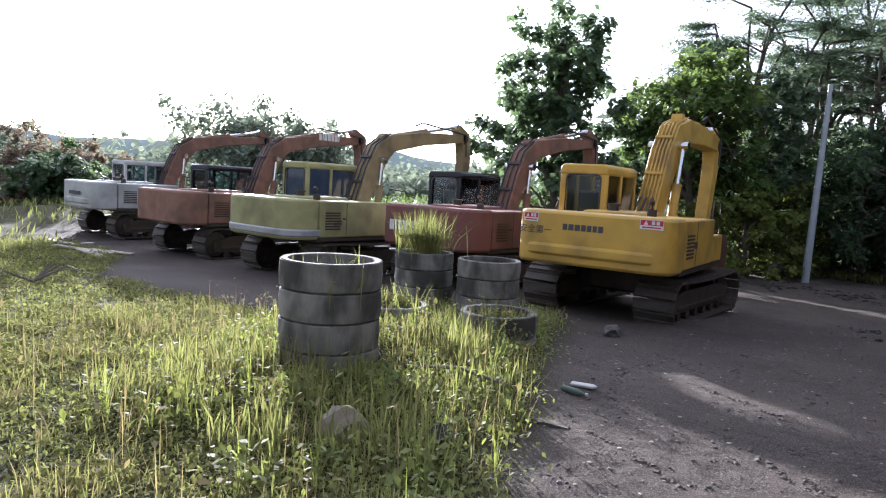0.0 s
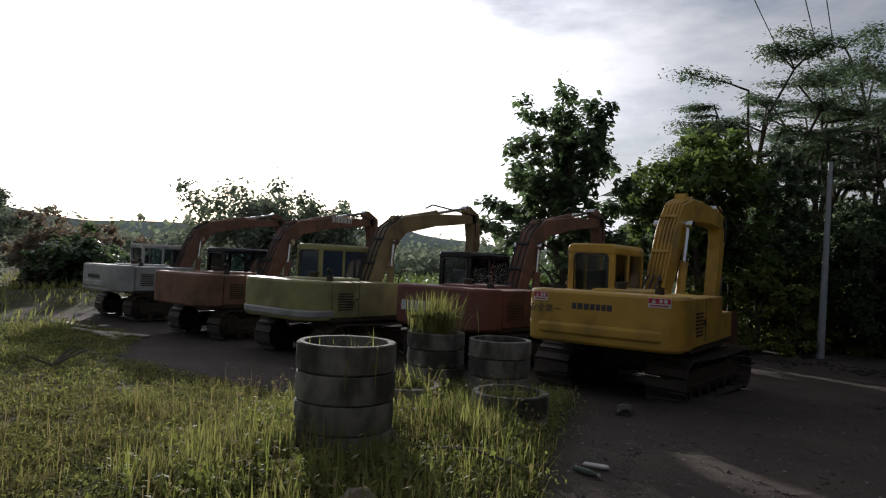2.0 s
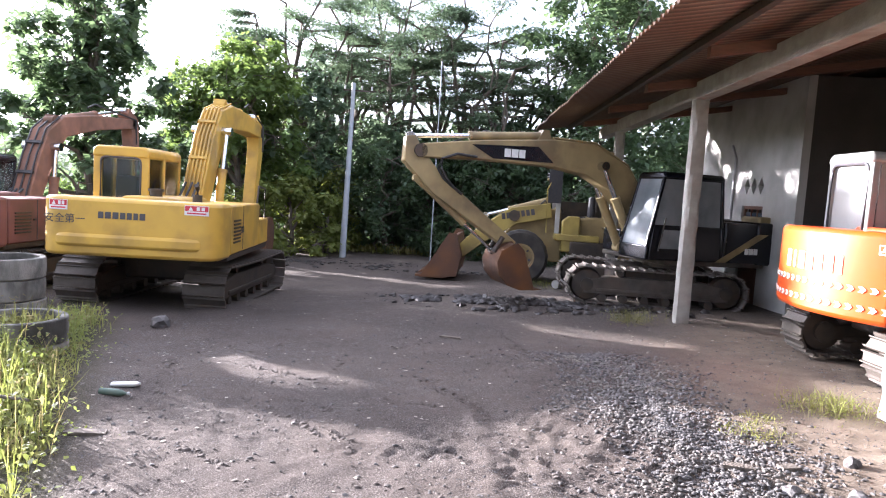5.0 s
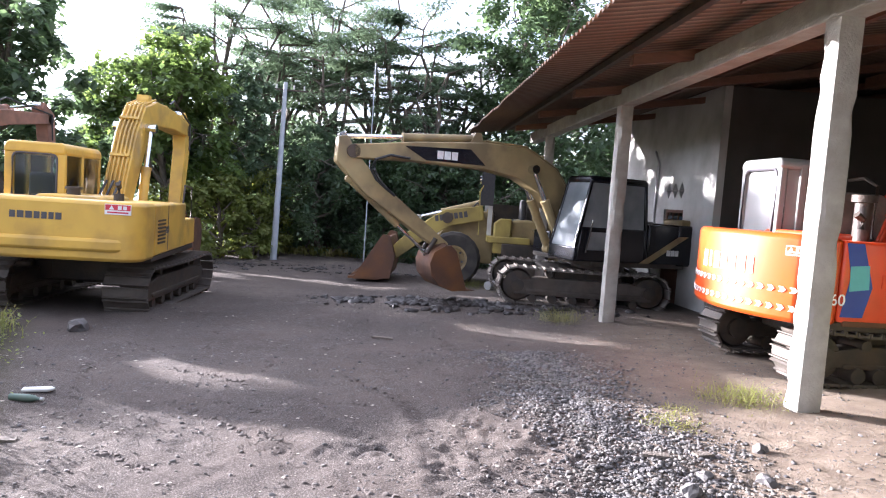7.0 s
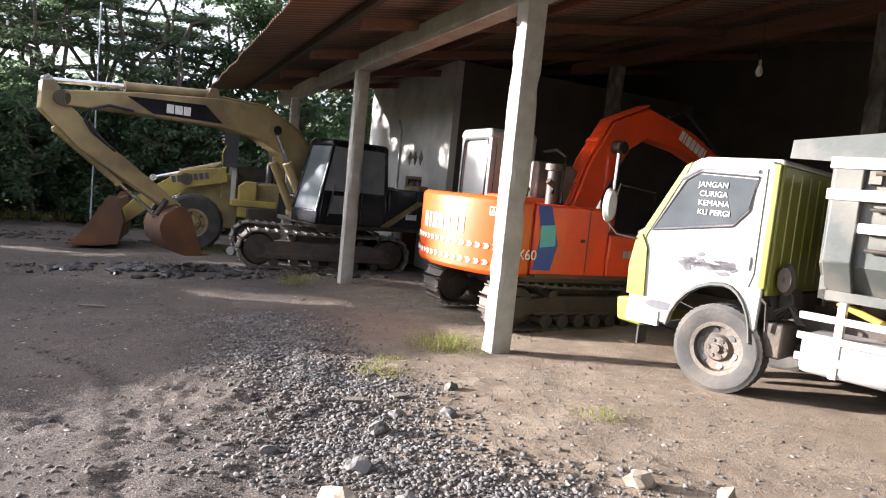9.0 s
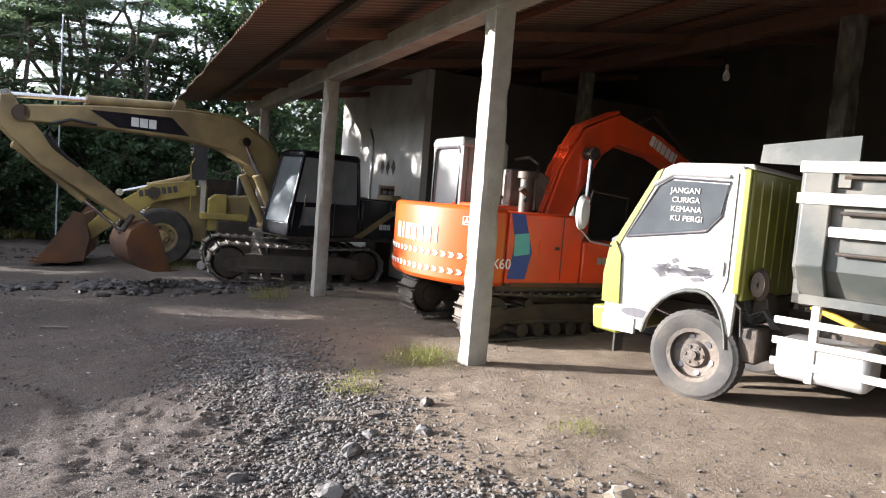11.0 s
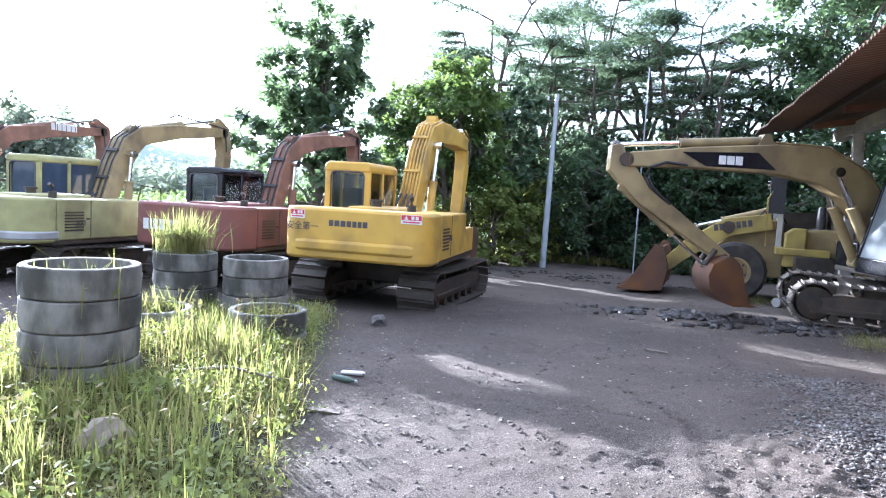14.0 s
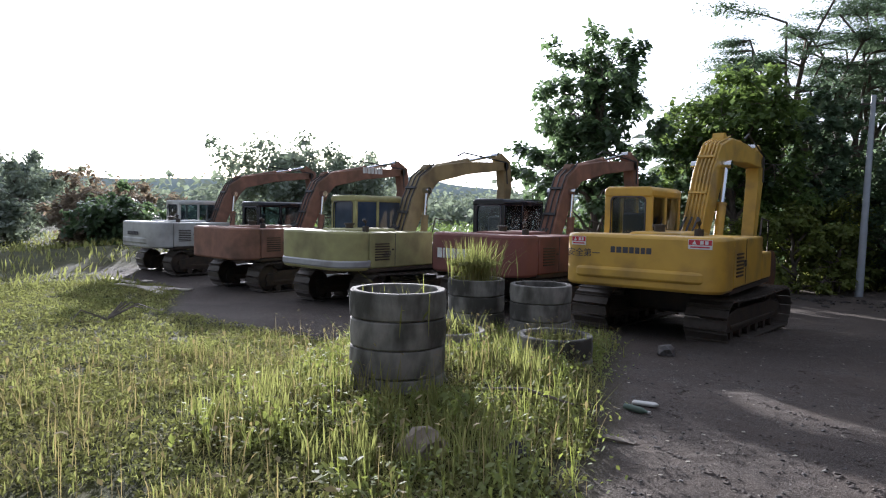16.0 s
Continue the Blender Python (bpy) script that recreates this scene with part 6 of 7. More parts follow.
rng = random.Random(3)
spots = []
for i in range(13000):
    s = rng.random()
    y = 1.9 + 6.6 * s ** 1.2
    x = 1.68 - 0.02 * (y - 3) + rng.gauss(0, 0.36) + 0.25 * noise.noise((y * 0.9, 1, 2)) + 0.5 * max(0, 3.4 - y)
    spots.append((x, y, ground_z(x, y) + 0.004, rng.choice((0.007, 0.009, 0.012, 0.015, 0.02))))
for i in range(3500):
    x, y = rng.uniform(-4.4, 4.5), 1.6 + 14 * rng.random() ** 1.6
    if grassy(x, y) < 0.4:
        spots.append((x, y, ground_z(x, y) + 0.002, rng.choice((0.006, 0.008, 0.010, 0.013, 0.018))))
pebbles("gravel", spots, stone_mat, "loose grey river gravel strewn over the yard", "gravel")
spots = []
for i in range(62000):
    x, y = rng.uniform(-4.4, 4.5), 1.6 + 11 * rng.random() ** 1.9
    if grassy(x, y) < 0.4 and noise.noise((x * 0.8, y * 0.8, 21)) > rng.uniform(-0.6, 0.25):
        spots.append((x, y, ground_z(x, y) + 0.001, rng.choice((0.003, 0.004, 0.0045, 0.006, 0.008))))
chip_mat = material("pale dry litter", (0.30, 0.27, 0.22), 0.9, 0, (0.17, 0.145, 0.115), 5, 0.8, bump=0.2, island=0.5)
chips = []
for i in range(1500):
    x, y = rng.uniform(-4.2, 4.5), 2.0 + 12 * rng.random() ** 1.4
    if grassy(x, y) < 0.4:
        chips.append((x, y, ground_z(x, y) + 0.004, rng.choice((0.006, 0.008, 0.01, 0.013, 0.02))))
pebbles("litter_flakes", chips, chip_mat, "pale flakes of dry leaf and chippings on the yard", "litter", 0.25, fine=True)
pebbles("grit", spots, stone_mat, "fine grey grit trodden into the yard", "grit", fine=True)
spots = []
for cx, cy, sx, sy, n in ((0.9, 13.5, 0.75, 0.2, 1500), (1.9, 12.75, 0.6, 0.13, 1300), (2.7, 12.9, 0.5, 0.3, 350), (0.2, 13.9, 0.8, 0.22, 400), (1.3, 13.1, 1.3, 0.6, 400)):
    for i in range(n):
        x, y = rng.gauss(cx, sx), rng.gauss(cy, sy)
        if noise.noise((x * 1.7, y * 2.2, 4)) > -0.05:
            spots.append((x, y, ground_z(x, y) + 0.01, rng.choice((0.012, 0.018, 0.025, 0.03, 0.035, 0.045, 0.06, 0.075, 0.10))))
for i in range(700):
    x, y = rng.uniform(-6.5, 1.5), 21.5 + rng.gauss(0, 0.7)
    if noise.noise((x * 0.9, y * 1.4, 9)) > 0.0:
        spots.append((x, y, ground_z(x, y) + 0.01, rng.choice((0.02, 0.03, 0.045, 0.07))))
pebbles("mud_clods", spots, mud_mat, "dark wet mud clods churned up on the yard", "mud")
# crumbs of earth pressed up in rows by tyres and tracks
spots = []
for k in range(26):
    x0, y0, turn, n = rng.uniform(-3.0, 1.4), rng.uniform(2.6, 8.5), rng.gauss(0.5, 0.35), rng.randint(25, 70)
    long = rng.uniform(0.4, 1.5)
    for i in range(n):
        u = rng.uniform(0, long)
        x, y = x0 - math.sin(turn) * u + rng.gauss(0, 0.03), y0 + math.cos(turn) * u + rng.gauss(0, 0.03)
        if grassy(x, y) < 0.4:
            spots.append((x, y, ground_z(x, y) - 0.002, rng.choice((0.007, 0.01, 0.013, 0.018, 0.024))))
pebbles("earth_crumbs", spots, earth_mat, "crumbs of dry earth thrown up by tyres", "earth")


def boulder(name, x, y, sx, sy, sz, mat, label, seed, category="rock", group=""):
    b = bmesh.new()
    bmesh.ops.create_icosphere(b, subdivisions=2, radius=1)
    for v in b.verts:
        p = v.co.copy()
        k = 1 + 0.5 * noise.noise(p * 1.3 + Vector((seed * 3.7, 0, 0))) + 0.22 * noise.noise(p * 4 + Vector((0, seed, 0)))
        v.co = Vector((p.x * sx, p.y * sy, p.z * sz)) * k
    me = bpy.data.meshes.new(name)
    b.to_mesh(me)
    b.free()
    me.polygons.foreach_set("use_smooth", [True] * len(me.polygons))
    me.set_sharp_from_angle(angle=radians(12))
    me.materials.append(mat)
    ob = new(name, me)
    ob.matrix_world = pose(x, y, ground_z(x, y) + sz * 0.45, 0, 0, seed * 40)
    return tagged(ob, label, category, group)


boulder("rock", -3.44, 3.46, 0.17, 0.13, 0.13, rock_mat, "pale brown rock lying in the grass", 1)
boulder("rock", -2.86, 3.75, 0.14, 0.11, 0.11, mud_mat, "dark grey rock at the edge of the grass", 2)
boulder("rock", 1.19, 3.10, 0.13, 0.09, 0.07, rock_mat, "pale buff stone lying on the gravel", 3)
boulder("rock", 2.76, 2.88, 0.08, 0.06, 0.06, rock_mat, "small buff stone on the sandy floor", 4)
boulder("rock", 3.1, 2.62, 0.07, 0.05, 0.05, rock_mat, "small brown stone on the sandy floor", 5)
boulder("rock", 2.25, 2.62, 0.09, 0.06, 0.05, rock_mat, "small pale stone on the sandy floor", 6)
boulder("rock", -4.15, 9.2, 0.16, 0.13, 0.11, stone_mat, "grey stone beside the excavator track", 7)
for k, (x, y, s) in enumerate(((1.7, 4.05, 0.08), (1.95, 4.4, 0.07), (2.3, 4.3, 0.06), (1.4, 3.5, 0.08), (1.0, 3.9, 0.06), (2.6, 4.9, 0.07), (1.5, 3.05, 0.07))):
    boulder("rock", x, y, s, s * 0.75, s * 0.6, stone_mat, "grey cobble lying on the gravel", 10 + k)

sl = solid("plastic_scrap", MB().prism([(-0.11, -0.045), (0.09, -0.05), (0.13, 0.0), (0.09, 0.05), (-0.11, 0.04)], 0, 0.025, "z"), off_white, on_ground(-2.93, 5.9, 15, 0.01), "flat white plastic scrap on the earth", "litter", bevel=0.008)
gb = thing("crushed_bottle", on_ground(-2.9, 5.66, -5, 0.03), "crushed green plastic bottle on the earth", "litter")
part("body", MB().lathe([(0.005, -0.12), (0.028, -0.115), (0.03, 0.03), (0.024, 0.07), (0.012, 0.1), (0.011, 0.125)], 14, "x"), dark_green, gb)
part("cap", MB().cyl((0.122, 0, 0), (0.145, 0, 0), 0.014), off_white, gb)
for x, y, r, l in ((-2.6, 4.75, 8, 0.28), (1.75, 4.7, -8, 0.2), (2.1, 4.75, 20, 0.14), (-0.2, 9.3, -10, 0.3), (-12.3, 4.5, 30, 0.8)):
    solid("wood_scrap", MB().prism([(-l / 2, -0.03), (l / 2, -0.045), (l * 0.45, 0.03), (-l * 0.4, 0.045)], 0, 0.02, "z"), bark, on_ground(x, y, r, 0.006), "splintered piece of scrap wood on the ground", "wood scrap", "wood scraps")
for x, y, a, l in ((-19.2, 8.3, 12, 2.4), (-17.9, 8.0, -6, 1.8), (-21.5, 8.6, 4, 2.0), (-18.4, 8.7, 20, 1.5)):
    solid("loose_plank", MB().box((-l / 2, -0.11, 0), (l / 2, 0.11, 0.035)), timber_pale, on_ground(x, y, a, 0.03), "pale weathered plank lying on the mud", "plank", "loose planks", bevel=0.006)
fb = thing("fallen_branch", on_ground(-12.3, 4.7), "dry fallen branch lying on the grass", "branch")
for k in range(7):
    a = rng.uniform(0, 6.28)
    part("twig", MB().tube([(0, 0, 0.05), (0.5 * math.cos(a), 0.5 * math.sin(a), 0.22 + 0.1 * rng.random()), (1.0 * math.cos(a + 0.2), 0.9 * math.sin(a + 0.2), 0.12)], [0.02, 0.012, 0.005], 5), bark, fb)
br = MB().tube([(-0.35, 0, 0.16), (0.0, 0.05, 0.2), (0.45, 0.02, 0.15)], [0.012, 0.016, 0.01], 6)
solid("fallen_branch", br, bark, on_ground(-3.5, 4.75, 10), "bleached stick caught in the grass", "branch")
ts = thing("tyre_stack", on_ground(6.9, 6.7), "stack of three worn black tyres in the shed", "tyre stack")
for dx, z, rx in ((0, 0.13, 0), (0.03, 0.36, 3), (-0.02, 0.59, -4)):
    ty = part("tyre", MB().lathe(tyre_profile(0.4, 0.23, 0.24), 32, "x", True), rubber, ts, m=pose(dx, dx, z, rx, 90, 20))
    q = tread_ring(0.4, 0.23, 22)
    part("tread", q, rubber, ty)
pc = MB().tube([(0, 0, 0.12), (0.4, 0.5, 0.14), (1.0, 0.55, 0.16), (1.5, 0.1, 0.3), (1.7, -0.2, 0.55)], 0.11, 12)
solid("large_hose", pc, silver, on_ground(2.3, 16.9), "thick grey hose lying beside the tracks", "hose")
cr_ = thing("crate", on_ground(3.9, 17.9), "green plastic crate standing by the loader", "crate")
for lo, hi in (((-0.3, -0.2, 0.0), (0.3, 0.2, 0.04)), ((-0.3, -0.2, 0.04), (-0.27, 0.2, 0.5)), ((0.27, -0.2, 0.04), (0.3, 0.2, 0.5)), ((-0.27, -0.2, 0.04), (0.27, -0.17, 0.5)), ((-0.27, 0.17, 0.04), (0.27, 0.2, 0.5))):
    part("panel", MB().box(lo, hi), dark_green, cr_)


# ---- pole and wires ----
def utility_pole():
    x, y = -4.35, 24.0
    p = thing("utility_pole", pose(x, y, ground_z(x, y) - 0.2, 0, 1.0, 0), "grey leaning steel utility pole with a short crossarm", "pole")
    part("shaft", MB().tube([(0, 0, 0), (0, 0, 3.0), (0, 0, 6.4)], [0.12, 0.10, 0.07], 14), pole_grey, p)
    part("crossarm", MB().box((-0.35, -0.03, 6.12), (0.75, 0.03, 6.17)), dark_steel, p)
    for dx in (-0.3, 0.3, 0.65):
        part("insulator", MB().cyl((dx, 0, 6.18), (dx, 0, 6.32), 0.03), off_white, p)
    thin = thing("thin_mast", on_ground(-1.2, 24.5), "thin pale metal mast standing before the trees", "mast")
    part("shaft", MB().tube([(0, 0, 0), (0, 0, 7.2)], [0.025, 0.018], 8), pole_grey, thin)
    for x0, x1 in ((-7.2, -3.1), (-5.9, -1.6), (-5.35, -1.0)):
        pts = [(x0 + (x1 - x0) * s / 9, 30.5 - s * 3.6, 10.7 - 0.7 * math.sin(math.pi * s / 9)) for s in range(10)]
        solid("overhead_wire", MB().tube(pts, 0.016, 5), hose_rubber, pose(0, 0, 0), "black overhead wire crossing the yard", "wire", "overhead wires")


utility_pole()


# ---- trees ----
def limb(mb, a, b, r0, r1, rg, bend=0.12, steps=4):
    a, b = Vector(a), Vector(b)
    l = (b - a).length
    pts = [a.lerp(b, i / steps) + (Vector((rg.gauss(0, 1), rg.gauss(0, 1), rg.gauss(0, 0.5))) * bend * l * 0.3 if 0 < i < steps else Vector()) for i in range(steps + 1)]
    mb.tube(pts, [r0 + (r1 - r0) * i / steps for i in range(steps + 1)], 7)
    return pts


def broad_tree(x, y, height, radius, leaf_mat, seed, count, size, low=0.15, label="tall broad-leaved tree with dark ragged foliage", lobes=16, cone=0.6, name="tree", tight=1.0):
    rg, rn = random.Random(seed), np.random.RandomState(seed)
    t = thing(name, on_ground(x, y, 0, -0.1), label, "tree")
    wood = MB()
    trunk = limb(wood, (0, 0, 0), (rg.uniform(-0.3, 0.3), rg.uniform(-0.3, 0.3), height * 0.86), radius * 0.055 + 0.05, 0.03, rg, 0.05, 7)
    pts = []
    for i in range(lobes):
        f = low + (1 - low) * (i + rg.random()) / lobes
        z = height * f
        reach = radius * (1 - cone * max(0, (f - 0.35) / 0.65)) * rg.uniform(0.45, 1.05)
        a = i * 2.4 + rg.uniform(-0.4, 0.4)
        c = Vector((reach * math.cos(a), reach * math.sin(a), z + rg.uniform(0, 0.5)))
        base = trunk[min(int(f * 0.85 * len(trunk)), len(trunk) - 1)]
        limb(wood, base, c, 0.05 + 0.01 * radius, 0.015, rg, 0.2)
        n = int(count / lobes * rg.uniform(0.6, 1.4))
        # each lobe is a group of smaller sprays with gaps between
        for k in range(7):
            s = Vector((rg.gauss(0, 0.42), rg.gauss(0, 0.42), rg.gauss(0, 0.36))) * radius * 0.6
            limb(wood, c, c + s, 0.018, 0.006, rg, 0.2, 2)
            q = rn.normal(0, 1, (n // 7, 3)) * np.array([0.085, 0.085, 0.075]) * radius * tight + np.array(c + s)
            pts.append(q)
    q = rn.normal(0, 1, (count // lobes, 3)) * np.array([0.09, 0.09, 0.2]) * radius + np.array([trunk[-1].x, trunk[-1].y, height * 0.94])
    pts.append(q)
    part("trunk", wood, bark, t)
    part("crown", leaf_mesh("crown", leaves(np.concatenate(pts), size, rn, 0.1, slim=0.75), leaf_mat), leaf_mat, t, "uneven crown of many leaves")
    return t


def layered_tree(x, y, height, spread, seed, count, lean=(0, 0), label="tall feathery tree with flat layered foliage"):
    rg, rn = random.Random(seed), np.random.RandomState(seed)
    t = thing("tree", on_ground(x, y, 0, -0.1), label, "tree")
    wood = MB()
    fork = Vector((lean[0] * 0.4, lean[1] * 0.4, height * rg.uniform(0.38, 0.5)))
    limb(wood, (0, 0, 0), fork, 0.17, 0.12, rg, 0.06, 5)
    pts = []
    arms = 5
    per = count // (arms * 8)
    for i in range(arms):
        a = 2 * math.pi * (i + rg.random() * 0.7) / arms
        top = Vector((lean[0] + math.cos(a) * spread * rg.uniform(0.25, 0.5), lean[1] + math.sin(a) * spread * rg.uniform(0.25, 0.5), height * rg.uniform(0.78, 1.0)))
        arm = limb(wood, fork + Vector((0, 0, rg.uniform(-1.0, 0.6))), top, 0.11, 0.04, rg, 0.12, 5)
        for k in range(8):
            b = arm[rg.randint(2, 5)]
            a2 = a + rg.uniform(-1.5, 1.5)
            e = b + Vector((math.cos(a2), math.sin(a2), 0.18)) * spread * rg.uniform(0.2, 0.55)
            limb(wood, b, e, 0.045, 0.012, rg, 0.12, 3)
            for u in (0.55, 0.8, 1.0):
                c = b.lerp(e, u)
                q = rn.normal(0, 1, (per // 3, 3)) * np.array([0.066, 0.066, 0.012]) * spread + np.array(c)
                q[:, 2] -= 0.10 * ((q[:, 0] - c.x) ** 2 + (q[:, 1] - c.y) ** 2)
                pts.append(q)
    part("trunk", wood, bark, t)
    part("crown", leaf_mesh("crown", leaves(np.concatenate(pts), 0.17, rn, 0.6, slim=0.45), leaf_fine), leaf_fine, t, "flat feathery leaf layers")


teak = broad_tree(-12.3, 21.6, 7.7, 2.75, leaf_dark, 21, 13000, 0.25, tight=0.72, label="tall dark teak tree with big ragged leaves", lobes=22, cone=0.72, low=0.22)
# its bare leader carries one last tuft of leaves
part("leader", MB().tube([(0, 0, 6.2), (-0.1, 0, 7.6), (-0.32, 0.05, 8.9), (-0.38, 0.05, 9.3)], [0.05, 0.03, 0.018, 0.012], 6), bark, teak)
rn_ = np.random.RandomState(5)
part("tuft", leaf_mesh("tuft", leaves(np.concatenate([rn_.normal(0, 1, (46, 3)) * np.array([0.14, 0.14, 0.2]) + np.array([-0.38, 0.05, 9.25]), rn_.normal(0, 1, (26, 3)) * np.array([0.14, 0.14, 0.1]) + np.array([-1.5, -0.3, 5.7])]), 0.24, rn_, 0.1, slim=0.75), leaf_dark), leaf_dark, teak)
broad_tree(-8.4, 24.2, 6.5, 2.5, leaf_bright, 22, 14000, 0.21, tight=0.8, label="rounded tree with dense bright green leaves", lobes=22, cone=0.35, low=0.48)
broad_tree(-9.9, 25.5, 5.8, 2.2, leaf_dark, 28, 8500, 0.24, tight=0.8, label="dark bushy tree between its neighbours", lobes=18, cone=0.4, low=0.38)
broad_tree(-6.5, 26.2, 6.6, 1.7, leaf_fine, 29, 5200, 0.2, label="slim leafy tree beside the pole", lobes=14, cone=0.4, low=0.5, tight=0.8)
broad_tree(6.2, 29.5, 12.4, 3.6, leaf_dark, 24, 19000, 0.27, label="tall dense broad-leaved tree behind the shed", lobes=28, cone=0.4, low=0.1)
broad_tree(10.5, 33.0, 11.0, 4.0, leaf_dark, 27, 12000, 0.32, label="dense dark tree behind the shed roof", lobes=20, cone=0.4)
layered_tree(-8.6, 31.0, 11.6, 5.6, 31, 22000, (1.0, 0))
layered_tree(-4.6, 33.5, 12.9, 6.0, 32, 22000, (0.6, 0))
layered_tree(-1.4, 31.5, 11.6, 5.6, 33, 21000, (-0.5, 0))
layered_tree(2.0, 33.0, 11.0, 5.4, 34, 19000, (0.4, 0))
layered_tree(-6.4, 36.5, 12.6, 6.0, 35, 16000, (0.3, 0))
for k, (x, y, h, s) in enumerate(((-7.6, 28.6, 9.6, 3.4), (-5.6, 30.4, 10.4, 3.6), (-2.8, 29.2, 9.4, 3.2), (-0.2, 30.0, 9.8, 3.4), (3.4, 30.6, 9.0, 3.2), (0.9, 28.8, 8.2, 2.8))):
    layered_tree(x, y, h, s, 70 + k, 5200, (random.uniform(-0.8, 0.8), 0), "slender young tree with thin flat sprays of leaves")
for k, (x, y, h, r) in enumerate(((-6.6, 28.2, 4.4, 1.9), (-3.0, 28.4, 4.9, 2.0), (-0.7, 27.8, 4.5, 1.9), (1.6, 28.6, 4.9, 2.1), (4.0, 28.8, 4.8, 2.1), (-4.9, 31.5, 5.3, 2.3), (0.4, 32.0, 5.3, 2.4))):
    broad_tree(x, y, h, r, (leaf_dark, leaf_fine)[k % 2], 120 + k, 9500, 0.21, 0.06, "dense dark understorey tree hung with leaves", 20, 0.35, tight=0.9)
shrubs = [(-7.3, 22.6, 2.0, 1.1, 2), (-6.2, 24.0, 2.3, 1.1, 2), (-5.3, 24.8, 1.8, 0.9, 2), (-5.6, 26.6, 2.6, 1.5, 2), (-6.9, 25.6, 2.2, 1.3, 2), (-3.2, 27.0, 4.4, 1.9, 0), (-1.6, 28.0, 4.8, 2.0, 0), (0.2, 27.4, 4.0, 1.9, 0), (2.2, 28.0, 4.6, 2.0, 0), (4.0, 27.0, 4.2, 2.0, 0),
          (-4.6, 29.0, 5.0, 2.0, 0), (-2.6, 30.0, 5.4, 2.2, 0), (1.2, 30.2, 5.2, 2.2, 0), (6.5, 26.0, 3.6, 1.9, 0), (-12.6, 26.0, 2.2, 1.6, 1), (-15.5, 27.5, 2.2, 1.8, 1), (8.5, 27.5, 4.5, 2.2, 0), (-0.6, 26.0, 1.6, 1.2, 0), (2.6, 25.6, 1.5, 1.2, 0)]
for k, (x, y, h, r, bright) in enumerate(shrubs):
    h, r = h * (1.15 if bright == 2 else 0.85), r * 0.9
    broad_tree(x, y, h, r, (leaf_dark, leaf_bright, leaf_lime)[bright], 50 + k, 5200, 0.16, 0.05, "leafy young shrub catching the light" if bright else "dense dark shrub under the trees", 12, 0.25, "shrub")
for k, (x, y, h, r, mt) in enumerate(((-37.5, 25.5, 5.4, 4.2, leaf_far), (-34.0, 27.5, 4.8, 3.2, leaf_far), (-37.0, 15.0, 2.3, 2.0, leaf_dark), (-42.0, 15.5, 2.6, 2.4, leaf_flare), (-45.0, 18.0, 2.8, 2.6, leaf_flare), (-48.0, 11.0, 3.2, 2.6, leaf_far), (-54.0, 14.0, 5.0, 3.0, leaf_far))):
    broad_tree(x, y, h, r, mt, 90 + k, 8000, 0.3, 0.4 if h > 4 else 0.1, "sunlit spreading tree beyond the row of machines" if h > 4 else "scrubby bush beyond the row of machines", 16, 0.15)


def far_woods():
    rn = np.random.RandomState(7)
    pts = []
    for k in range(260):
        a = math.radians(rn.uniform(20, 92))
        d = rn.uniform(85, 150)
        h = rn.uniform(4, 8)
        c = np.array([-math.sin(a) * d, math.cos(a) * d, -1.5])
        q = rn.normal(0, 1, (150, 3)) * np.array([2.2, 2.2, h * 0.22]) + c + np.array([0, 0, h * 0.5])
        pts.append(q)
    for k in range(80):
        a = math.radians(rn.uniform(-25, 20))
        d = rn.uniform(48, 75)
        q = rn.normal(0, 1, (160, 3)) * np.array([2.2, 2.2, 2.2]) + np.array([-math.sin(a) * d, math.cos(a) * d, 3.0])
        pts.append(q)
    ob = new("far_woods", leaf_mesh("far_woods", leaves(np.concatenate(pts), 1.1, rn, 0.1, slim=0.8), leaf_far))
    tagged(ob, "hazy woods on the far side of the fields", "woods", kind="stuff")
    pts = []
    for k in range(420):
        a = math.radians(rn.uniform(22, 66))
        d = rn.uniform(33, 80)
        x, y = -math.sin(a) * d, math.cos(a) * d
        pts.append(rn.normal(0, 1, (40, 3)) * np.array([0.8, 0.8, 0.35]) + np.array([x, y, ground_z(x, y) + 0.4]))
    ob = new("field_crop", leaf_mesh("field_crop", leaves(np.concatenate(pts), 0.5, rn, 0.0, slim=0.4), leaf_bright))
    tagged(ob, "pale green field crop behind the machines", "crop", kind="stuff")
    vs, fs = [], []
    n = 90
    for i in range(n + 1):
        a = math.radians(-40 + 160 * i / n)
        d = 420
        h = 16 + 16 * noise.noise((i * 0.09, 2, 0)) + 6 * noise.noise((i * 0.35, 5, 0)) + 14 * math.exp(-((i - 72) / 16) ** 2)
        x, y = -math.sin(a) * d, math.cos(a) * d
        vs += [(x, y, -4), (x * 1.06, y * 1.06, h * 0.6), (x * 1.15, y * 1.15, h)]
    for i in range(n):
        for j in range(2):
            fs.append((i * 3 + j, i * 3 + 3 + j, i * 3 + 4 + j, i * 3 + 1 + j))
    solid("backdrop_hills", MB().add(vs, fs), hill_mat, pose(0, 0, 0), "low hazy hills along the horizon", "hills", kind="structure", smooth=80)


far_woods()


